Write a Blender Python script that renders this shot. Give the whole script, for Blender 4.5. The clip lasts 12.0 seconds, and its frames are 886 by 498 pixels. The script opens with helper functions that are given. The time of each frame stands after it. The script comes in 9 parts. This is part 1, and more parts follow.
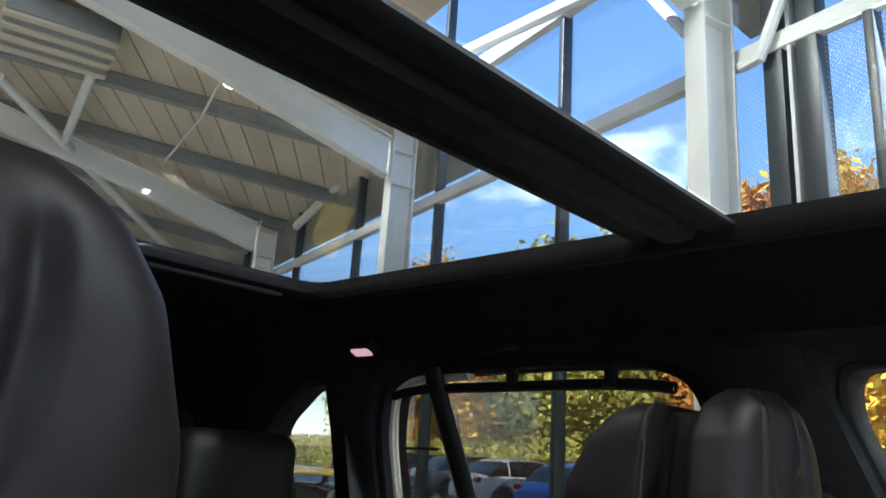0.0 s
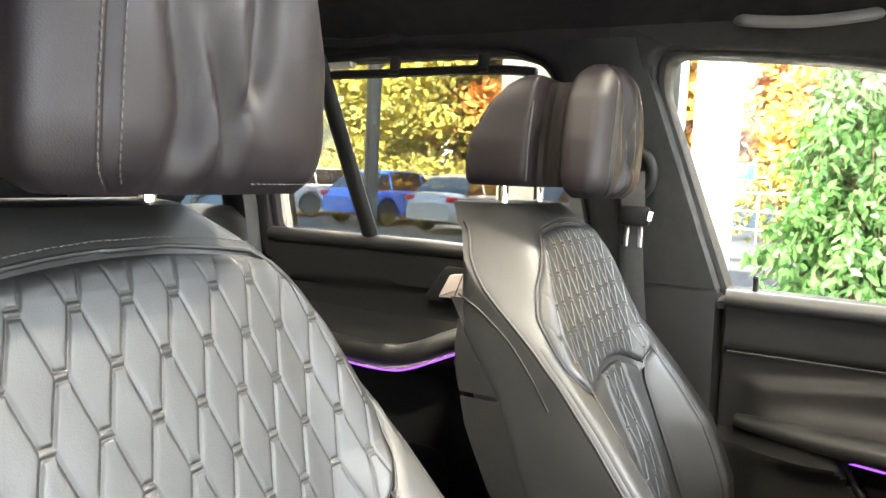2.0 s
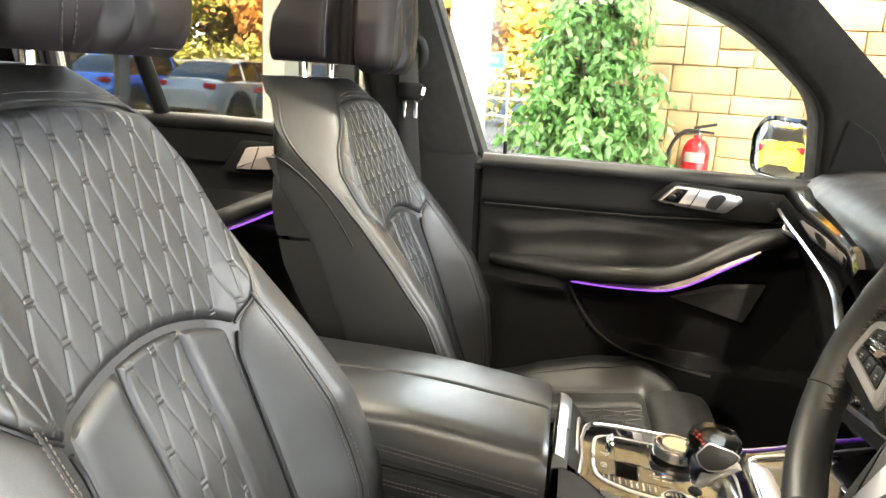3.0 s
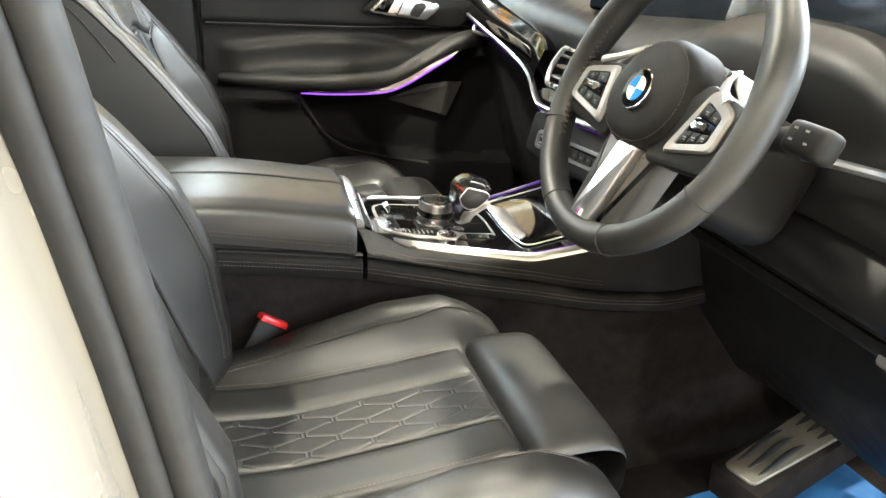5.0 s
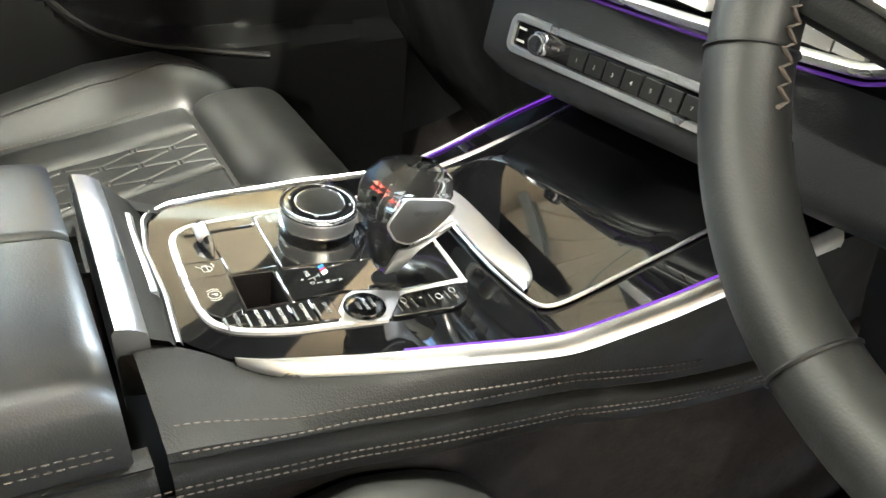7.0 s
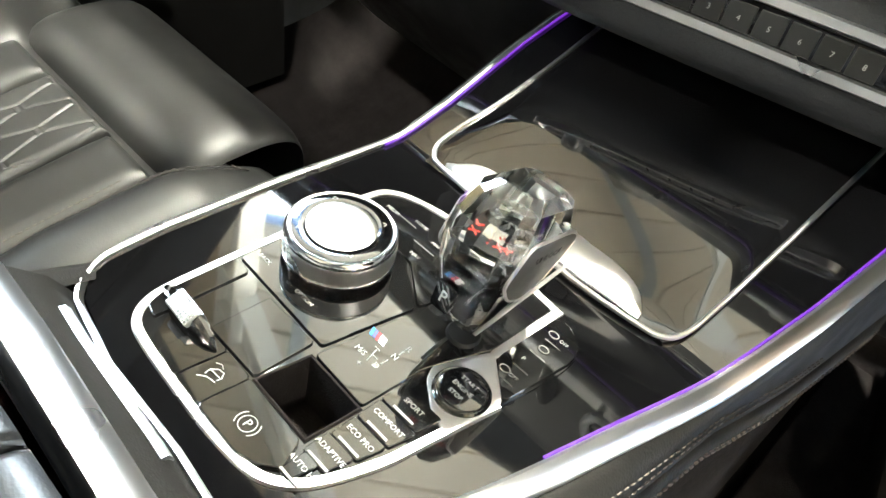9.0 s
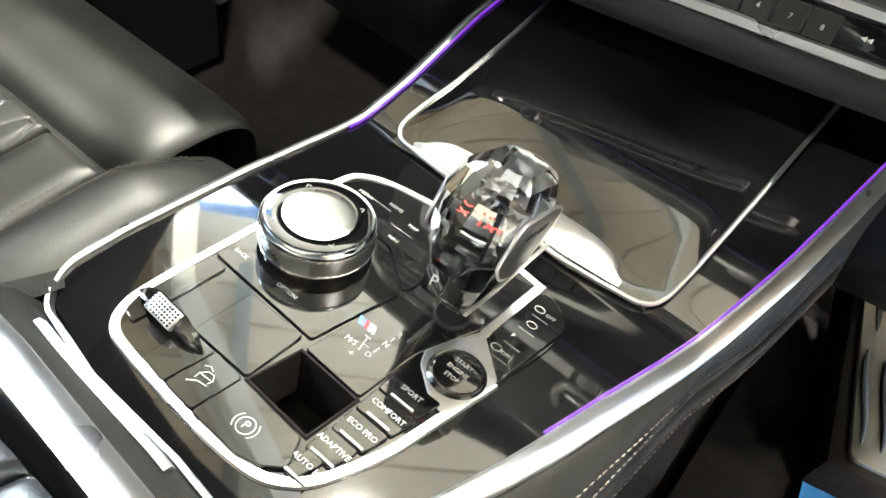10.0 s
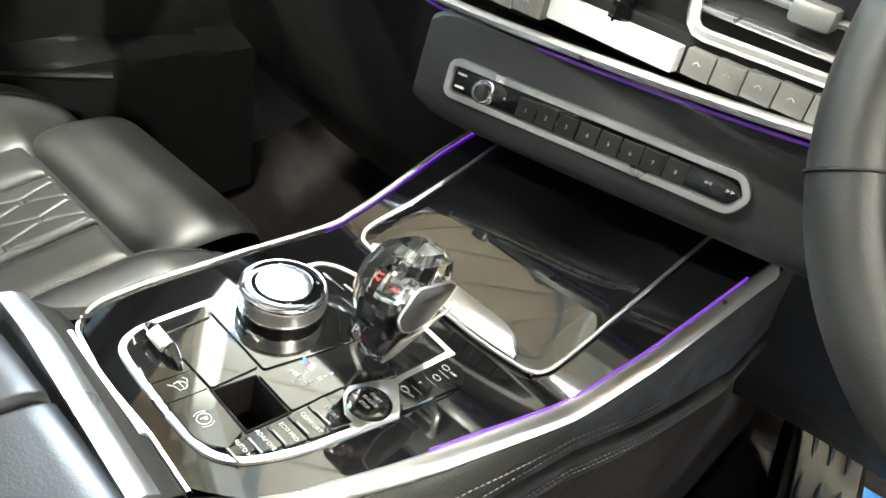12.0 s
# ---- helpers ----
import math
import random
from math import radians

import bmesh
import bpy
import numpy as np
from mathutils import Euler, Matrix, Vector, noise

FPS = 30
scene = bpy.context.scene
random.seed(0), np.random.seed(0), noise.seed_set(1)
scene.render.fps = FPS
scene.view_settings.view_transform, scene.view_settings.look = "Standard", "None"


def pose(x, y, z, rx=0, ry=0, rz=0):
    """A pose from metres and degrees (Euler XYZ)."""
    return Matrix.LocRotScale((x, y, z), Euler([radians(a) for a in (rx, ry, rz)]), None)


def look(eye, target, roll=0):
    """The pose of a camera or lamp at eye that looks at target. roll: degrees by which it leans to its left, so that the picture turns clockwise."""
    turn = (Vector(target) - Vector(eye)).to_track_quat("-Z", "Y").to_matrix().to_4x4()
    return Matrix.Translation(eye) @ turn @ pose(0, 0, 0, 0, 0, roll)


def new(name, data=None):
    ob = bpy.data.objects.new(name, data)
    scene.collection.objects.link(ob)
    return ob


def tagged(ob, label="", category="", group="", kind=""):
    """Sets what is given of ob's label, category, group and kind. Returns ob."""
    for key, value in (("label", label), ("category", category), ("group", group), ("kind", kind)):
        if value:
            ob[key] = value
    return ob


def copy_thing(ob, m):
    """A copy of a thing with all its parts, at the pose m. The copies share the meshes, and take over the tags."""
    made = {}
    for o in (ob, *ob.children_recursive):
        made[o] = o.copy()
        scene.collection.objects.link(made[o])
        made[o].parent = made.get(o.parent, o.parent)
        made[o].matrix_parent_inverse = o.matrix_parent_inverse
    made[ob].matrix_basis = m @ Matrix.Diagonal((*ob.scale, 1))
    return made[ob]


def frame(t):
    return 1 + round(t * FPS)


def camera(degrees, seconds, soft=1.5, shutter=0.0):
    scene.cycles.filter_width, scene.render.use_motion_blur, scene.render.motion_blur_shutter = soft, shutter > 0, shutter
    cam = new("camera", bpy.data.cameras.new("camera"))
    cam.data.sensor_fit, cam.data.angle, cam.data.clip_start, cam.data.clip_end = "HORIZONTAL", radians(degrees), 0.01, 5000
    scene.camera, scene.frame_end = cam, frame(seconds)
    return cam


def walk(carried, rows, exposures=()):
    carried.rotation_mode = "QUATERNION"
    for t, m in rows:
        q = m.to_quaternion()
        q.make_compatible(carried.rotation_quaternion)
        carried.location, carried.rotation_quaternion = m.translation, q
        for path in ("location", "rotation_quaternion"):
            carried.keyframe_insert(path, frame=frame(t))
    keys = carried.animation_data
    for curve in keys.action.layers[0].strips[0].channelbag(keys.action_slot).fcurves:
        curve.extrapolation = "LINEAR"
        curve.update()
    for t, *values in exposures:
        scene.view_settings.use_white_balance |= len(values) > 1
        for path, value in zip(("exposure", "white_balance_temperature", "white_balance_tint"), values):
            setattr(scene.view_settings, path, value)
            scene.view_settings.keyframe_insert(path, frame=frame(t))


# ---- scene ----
cam = camera(61.8, 12.0)
PATH = [
    (0, (0.5, -0.435, 1.476), (-0.838, 0.955, 2.003), 3.7),
    (0.5, (0.497, -0.507, 1.457), (-0.909, 0.864, 1.835), 3.4),
    (0.8, (0.525, -0.543, 1.458), (-0.892, 0.845, 1.711), 2.8),
    (1, (0.534, -0.583, 1.439), (-0.843, 0.857, 1.616), 2.9),
    (1.5, (0.523, -0.681, 1.428), (-0.678, 0.918, 1.395), 2.6),
    (2, (0.493, -0.697, 1.396), (-0.428, 1.067, 1.191), 2.6),
    (2.5, (0.508, -0.783, 1.393), (-0.111, 1.088, 1.052), 2.8),
    (3, (0.516, -0.93, 1.378), (0.215, 0.992, 0.914), 3.5),
    (3.5, (0.475, -1.092, 1.348), (0.447, 0.827, 0.785), 4.0),
    (3.7, (0.455, -1.164, 1.326), (0.519, 0.743, 0.726), 4.3),
    (5.3, (0.312, -1.06, 1.336), (1.011, 0.613, 0.491), 4.6),
    (5.5, (0.319, -0.965, 1.33), (1.072, 0.666, 0.452), 4.9),
    (6, (0.42, -0.725, 1.289), (1.267, 0.799, 0.308), 5.4),
    (6.5, (0.492, -0.539, 1.24), (1.383, 0.887, 0.157), 5.6),
    (7, (0.52, -0.4, 1.207), (1.427, 0.948, 0.042), 5.8),
    (7.2, (0.522, -0.347, 1.194), (1.442, 0.966, -0.002), 6.1),
    (8.8, (0.518, -0.158, 1.165), (1.647, 0.727, -0.229), 11.9),
    (9, (0.515, -0.156, 1.17), (1.658, 0.694, -0.234), 12.0),
    (9.5, (0.5, -0.144, 1.168), (1.671, 0.621, -0.262), 12.4),
    (10, (0.505, -0.135, 1.166), (1.724, 0.554, -0.262), 13.3),
    (10.5, (0.51, -0.127, 1.169), (1.763, 0.516, -0.251), 13.7),
    (11, (0.493, -0.125, 1.169), (1.786, 0.528, -0.209), 13.8),
    (11.5, (0.47, -0.165, 1.197), (1.802, 0.6, -0.083), 13.3),
    (12, (0.448, -0.259, 1.23), (1.773, 0.701, 0.08), 12.8),
]
EXPOSURES = [(0.0, 1.52, 5700, 9), (0.7, 1.85, 5850, 9), (1.0, 2.35, 6000, 10), (1.3, 3.05, 6350, 11), (1.7, 3.75, 6600, 11), (2.2, 4.08, 6700, 11), (3.0, 3.57, 6800, 11), (4.0, 3.47, 6850, 11),
             (5.3, 3.95, 6250, 7), (6.2, 4.27, 6100, 5), (9.0, 4.2, 6150, 6), (12.0, 4.3, 6000, 5)]
walk(cam, [(t, look(eye, target, roll)) for t, eye, target, roll in PATH], EXPOSURES)
LAMP_W = 80.0
SKY_W = 215.0

# ---- world, sun and lamps ----
SUN_EL, SUN_AZ = radians(34), radians(205)
world = bpy.data.worlds.new("world")
scene.world = world
world.use_nodes = True
wt = world.node_tree
sky = wt.nodes.new("ShaderNodeTexSky")
sky.sky_type = "NISHITA"
sky.sun_disc = False
sky.sun_elevation, sky.sun_rotation = SUN_EL, SUN_AZ
sky.altitude, sky.air_density, sky.dust_density, sky.ozone_density = 50, 1.0, 0.3, 2.6
# scattered cumulus clouds on the sky
tc = wt.nodes.new("ShaderNodeTexCoord")
mp = wt.nodes.new("ShaderNodeMapping")
mp.inputs["Scale"].default_value = (2.2, 2.2, 5.0)
cn = wt.nodes.new("ShaderNodeTexNoise")
cn.inputs["Scale"].default_value, cn.inputs["Detail"].default_value, cn.inputs["Roughness"].default_value = 1.3, 8.0, 0.58
cr = wt.nodes.new("ShaderNodeValToRGB")
cr.color_ramp.elements[0].position, cr.color_ramp.elements[1].position = 0.57, 0.70
cm = wt.nodes.new("ShaderNodeMixRGB")
cm.inputs["Color2"].default_value = (7.5, 7.7, 8.0, 1)
bg = wt.nodes["Background"]
bg.inputs["Strength"].default_value = 0.135
wt.links.new(tc.outputs["Generated"], mp.inputs["Vector"])
wt.links.new(mp.outputs["Vector"], cn.inputs["Vector"])
wt.links.new(cn.outputs["Fac"], cr.inputs["Fac"])
wt.links.new(cr.outputs["Color"], cm.inputs["Fac"])
wt.links.new(sky.outputs["Color"], cm.inputs["Color1"])
wt.links.new(cm.outputs["Color"], bg.inputs["Color"])
sun_data = bpy.data.lights.new("sun", "SUN")
sun_data.energy, sun_data.angle, sun_data.color = 4.2, radians(0.6), (1.0, 0.93, 0.82)
sun = new("sun", sun_data)
sun.matrix_world = look((0, 0, 30), (-math.sin(SUN_AZ) * 30, -math.cos(SUN_AZ) * 30, 30 - 30 * math.tan(SUN_EL)))


# ---- materials ----
def mat(name, color, rough=0.5, metal=0.0, vary=0.15, scale=8.0, bump=0.0, bump_scale=200.0, coat=0.0, spec=0.5, fine="noise", island=0.0, objrand=0.0, sheen=0.0):
    """A principled material with stains at a large scale, grain at a fine one and a fine relief."""
    m = bpy.data.materials.new(name)
    m.use_nodes = True
    nt = m.node_tree
    b = nt.nodes["Principled BSDF"]
    b.inputs["Metallic"].default_value = metal
    b.inputs["Coat Weight"].default_value = coat
    b.inputs["Coat Roughness"].default_value = 0.03
    b.inputs["Specular IOR Level"].default_value = spec
    b.inputs["Sheen Weight"].default_value = sheen
    co = nt.nodes.new("ShaderNodeTexCoord")
    n1 = nt.nodes.new("ShaderNodeTexNoise")
    n1.inputs["Scale"].default_value, n1.inputs["Detail"].default_value = scale, 6
    nt.links.new(co.outputs["Object"], n1.inputs["Vector"])
    ramp = nt.nodes.new("ShaderNodeMapRange")
    ramp.inputs["From Min"].default_value, ramp.inputs["From Max"].default_value = 0.3, 0.7
    ramp.inputs["To Min"].default_value, ramp.inputs["To Max"].default_value = 1 - vary, 1 + vary
    nt.links.new(n1.outputs["Fac"], ramp.inputs["Value"])
    fac = ramp.outputs["Result"]
    for amount, node, sock in ((island, "ShaderNodeNewGeometry", "Random Per Island"), (objrand, "ShaderNodeObjectInfo", "Random")):
        if amount:
            g = nt.nodes.new(node)
            r2 = nt.nodes.new("ShaderNodeMapRange")
            r2.inputs["To Min"].default_value, r2.inputs["To Max"].default_value = 1 - amount, 1 + amount
            nt.links.new(g.outputs[sock], r2.inputs["Value"])
            mul = nt.nodes.new("ShaderNodeMath")
            mul.operation = "MULTIPLY"
            nt.links.new(fac, mul.inputs[0])
            nt.links.new(r2.outputs["Result"], mul.inputs[1])
            fac = mul.outputs["Value"]
    vm = nt.nodes.new("ShaderNodeVectorMath")
    vm.operation = "SCALE"
    vm.inputs[0].default_value = color
    nt.links.new(fac, vm.inputs["Scale"])
    nt.links.new(vm.outputs["Vector"], b.inputs["Base Color"])
    rr = nt.nodes.new("ShaderNodeMapRange")
    rr.inputs["From Min"].default_value, rr.inputs["From Max"].default_value = 0.3, 0.7
    rr.inputs["To Min"].default_value, rr.inputs["To Max"].default_value = rough * 0.88, min(1, rough * 1.12)
    n3 = nt.nodes.new("ShaderNodeTexNoise")
    n3.inputs["Scale"].default_value = scale * 5
    nt.links.new(co.outputs["Object"], n3.inputs["Vector"])
    nt.links.new(n3.outputs["Fac"], rr.inputs["Value"])
    nt.links.new(rr.outputs["Result"], b.inputs["Roughness"])
    if bump:
        bp = nt.nodes.new("ShaderNodeBump")
        bp.inputs["Strength"].default_value, bp.inputs["Distance"].default_value = bump, 0.0006
        if fine == "voronoi":
            n2 = nt.nodes.new("ShaderNodeTexVoronoi")
            out = n2.outputs["Distance"]
        else:
            n2 = nt.nodes.new("ShaderNodeTexNoise")
            n2.inputs["Detail"].default_value = 4
            out = n2.outputs["Fac"]
        n2.inputs["Scale"].default_value = bump_scale
        nt.links.new(co.outputs["Object"], n2.inputs["Vector"])
        nt.links.new(out, bp.inputs["Height"])
        nt.links.new(bp.outputs["Normal"], b.inputs["Normal"])
    return m


def glow(name, color, strength):
    m = bpy.data.materials.new(name)
    m.use_nodes = True
    b = m.node_tree.nodes["Principled BSDF"]
    b.inputs["Base Color"].default_value = (color[0] * 0.08, color[1] * 0.08, color[2] * 0.08, 1)
    b.inputs["Emission Color"].default_value = (*color, 1)
    b.inputs["Emission Strength"].default_value = strength
    return m


def pane_mat(name, tint=(0.95, 0.97, 0.96), gloss=0.04):
    """Thin window glass: clear through, with a mirror gloss that grows at a slant."""
    m = bpy.data.materials.new(name)
    m.use_nodes = True
    nt = m.node_tree
    nt.nodes.clear()
    out = nt.nodes.new("ShaderNodeOutputMaterial")
    tr = nt.nodes.new("ShaderNodeBsdfTransparent")
    tr.inputs["Color"].default_value = (*tint, 1)
    gl = nt.nodes.new("ShaderNodeBsdfGlossy")
    gl.inputs["Roughness"].default_value = 0.01
    lw = nt.nodes.new("ShaderNodeLayerWeight")
    lw.inputs["Blend"].default_value = 0.5
    pw = nt.nodes.new("ShaderNodeMath")
    pw.operation = "POWER"
    pw.inputs[1].default_value = 5.0
    fr = nt.nodes.new("ShaderNodeMapRange")
    fr.inputs["To Min"].default_value, fr.inputs["To Max"].default_value = gloss, 0.9
    nt.links.new(lw.outputs["Facing"], pw.inputs[0])
    nt.links.new(pw.outputs[0], fr.inputs["Value"])
    mx = nt.nodes.new("ShaderNodeMixShader")
    nt.links.new(fr.outputs["Result"], mx.inputs["Fac"])
    nt.links.new(tr.outputs["BSDF"], mx.inputs[1])
    nt.links.new(gl.outputs["BSDF"], mx.inputs[2])
    nt.links.new(mx.outputs["Shader"], out.inputs["Surface"])
    return m


def screen_mat(name, color, pitch, hole, dots=False):
    """Woven sun blind or printed dots: threads with see-through holes between them."""
    m = bpy.data.materials.new(name)
    m.use_nodes = True
    nt = m.node_tree
    b = nt.nodes["Principled BSDF"]
    b.inputs["Base Color"].default_value = (*color, 1)
    b.inputs["Roughness"].default_value = 0.8
    co = nt.nodes.new("ShaderNodeTexCoord")
    mp_ = nt.nodes.new("ShaderNodeMapping")
    mp_.inputs["Rotation"].default_value = (0, radians(45), 0)
    nt.links.new(co.outputs["Object"], mp_.inputs["Vector"])
    sep = nt.nodes.new("ShaderNodeSeparateXYZ")
    nt.links.new(mp_.outputs["Vector"], sep.inputs["Vector"])
    last = None
    for axis in ("X", "Z"):
        mu = nt.nodes.new("ShaderNodeMath")
        mu.operation = "MULTIPLY"
        mu.inputs[1].default_value = 1 / pitch
        nt.links.new(sep.outputs[axis], mu.inputs[0])
        fr = nt.nodes.new("ShaderNodeMath")
        fr.operation = "FRACT"
        nt.links.new(mu.outputs[0], fr.inputs[0])
        lt = nt.nodes.new("ShaderNodeMath")
        lt.operation = "LESS_THAN"
        lt.inputs[1].default_value = hole
        nt.links.new(fr.outputs[0], lt.inputs[0])
        if last is None:
            last = lt
        else:
            an = nt.nodes.new("ShaderNodeMath")
            an.operation = "MULTIPLY"
            nt.links.new(last.outputs[0], an.inputs[0])
            nt.links.new(lt.outputs[0], an.inputs[1])
            last = an
    sub = nt.nodes.new("ShaderNodeMath")
    sub.operation = "SUBTRACT"
    sub.inputs[0].default_value = 1.0
    nt.links.new(last.outputs[0], sub.inputs[1])
    nt.links.new((last if dots else sub).outputs[0], b.inputs["Alpha"])
    return m


LEATHER = mat("black_leather", (0.0088, 0.0089, 0.0088), 0.48, vary=0.12, scale=5, bump=0.10, bump_scale=800, fine="voronoi", spec=0.55)
LEATHER_SOFT = mat("headrest_leather", (0.0092, 0.0070, 0.0082), 0.50, vary=0.12, scale=6, bump=0.12, bump_scale=850, fine="voronoi", spec=0.26)
LEATHER_LID = mat("lid_leather", (0.0088, 0.0090, 0.0092), 0.37, vary=0.12, scale=5, bump=0.10, bump_scale=800, fine="voronoi", spec=0.75)
LEATHER_DARK = mat("dark_leather", (0.009, 0.009, 0.0095), 0.48, vary=0.12, scale=6, bump=0.2, bump_scale=700, fine="voronoi", spec=0.35)
LEATHER_MATT = mat("console_leather", (0.0105, 0.0100, 0.0094), 0.62, vary=0.12, scale=6, bump=0.25, bump_scale=700, fine="voronoi", spec=0.15)
THREAD = mat("grey_thread", (0.040, 0.034, 0.031), 0.7, vary=0.1)
THREAD_DARK = mat("brown_thread", (0.085, 0.070, 0.060), 0.7, vary=0.1)
PLASTIC = mat("black_plastic", (0.0068, 0.0068, 0.0068), 0.52, vary=0.12, scale=10, bump=0.3, bump_scale=900, spec=0.2)
SOFT = mat("soft_touch_plastic", (0.0074, 0.0074, 0.0076), 0.5, vary=0.12, scale=6, bump=0.3, bump_scale=800, fine="voronoi", spec=0.22)
PILLAR = mat("pillar_fabric", (0.013, 0.0128, 0.0126), 0.75, vary=0.12, scale=10, bump=0.4, bump_scale=1200, spec=0.25)
HEADLINER = mat("black_headliner", (0.0115, 0.0102, 0.0112), 0.9, vary=0.15, scale=6, bump=0.3, bump_scale=1200, spec=0.2)
CARPET = mat("black_carpet", (0.0125, 0.0106, 0.0104), 0.95, vary=0.3, scale=40, bump=0.9, bump_scale=900, spec=0.1)
RUBBER = mat("black_rubber", (0.007, 0.007, 0.007), 0.6, vary=0.15, scale=15)
PIANO = mat("piano_black", (0.0025, 0.0025, 0.0028), 0.045, vary=0.1, coat=0.9, spec=0.5)
SMOKED = mat("smoked_gloss", (0.006, 0.006, 0.006), 0.05, vary=0.1, coat=0.9, spec=0.6)
CHROME = mat("chrome", (0.82, 0.83, 0.85), 0.09, metal=1.0, vary=0.02, scale=3)
SATIN = mat("satin_silver", (0.68, 0.68, 0.69), 0.30, metal=1.0, vary=0.02, scale=4)
SILVER = mat("silver_paint", (0.36, 0.355, 0.345), 0.35, metal=0.7, vary=0.05, scale=20)
GREY_PAINT = mat("grey_plastic", (0.10, 0.10, 0.10), 0.4, vary=0.06, scale=20)
MINK = mat("pale_trim", (0.34, 0.29, 0.27), 0.4, metal=0.3, vary=0.08, scale=20)
# the car's white paint, with the shade at the driver's doorway mixed into its colour
SHADED_PAINT = mat("shaded_white_paint", (0.21, 0.19, 0.155), 0.25, vary=0.03, scale=3, coat=0.6)
LEGEND = mat("white_legend", (0.32, 0.32, 0.31), 0.5, vary=0.05)
LEGEND_DIM = mat("dim_legend", (0.16, 0.16, 0.155), 0.5, vary=0.05)
RED = mat("red_plastic", (0.62, 0.018, 0.02), 0.35, vary=0.06, scale=20)
BLUE_PAPER = mat("blue_paper", (0.008, 0.08, 0.24), 0.8, vary=0.08, scale=10)
BADGE_BLUE = mat("blue_enamel", (0.03, 0.20, 0.55), 0.15, vary=0.04, coat=0.5)
BADGE_WHITE = mat("white_enamel", (0.72, 0.72, 0.70), 0.15, vary=0.04, coat=0.5)
BADGE_RED = mat("red_enamel", (0.5, 0.02, 0.03), 0.2, vary=0.04)
PURPLE = glow("violet_light_strip", (0.36, 0.10, 0.95), 0.13)
PURPLE_SOFT = glow("violet_light_edge", (0.30, 0.05, 0.85), 0.042)
PURPLE_FAINT = glow("faint_violet_line", (0.28, 0.06, 0.75), 0.010)
RED_GLOW = glow("red_light", (1.0, 0.06, 0.03), 0.07)
DOME = glow("dome_lens", (1.0, 0.55, 0.55), 0.25)
SCREEN = mat("display_glass", (0.012, 0.016, 0.022), 0.16, vary=0.05, spec=0.6)
GLASS = pane_mat("window_glass")
GLASS_DARK = pane_mat("privacy_glass", (0.70, 0.70, 0.66))
GLASS_ROOF = pane_mat("roof_glass", (0.93, 0.96, 0.98), 0.03)
BLIND = screen_mat("blind_mesh", (0.012, 0.012, 0.012), 0.0034, 0.87)
FRIT = screen_mat("printed_dots", (0.45, 0.55, 0.62), 0.030, 0.30, dots=True)
CRYSTAL = bpy.data.materials.new("cut_crystal")
CRYSTAL.use_nodes = True
_b = CRYSTAL.node_tree.nodes["Principled BSDF"]
_b.inputs["Transmission Weight"].default_value, _b.inputs["Roughness"].default_value, _b.inputs["IOR"].default_value = 1.0, 0.0, 1.52
_b.inputs["Base Color"].default_value = (0.90, 0.94, 0.98, 1)
MIRROR = mat("mirror_silver", (0.9, 0.9, 0.9), 0.01, metal=1.0, vary=0.01)


# ---- builders ----
WORLD_OF = {}


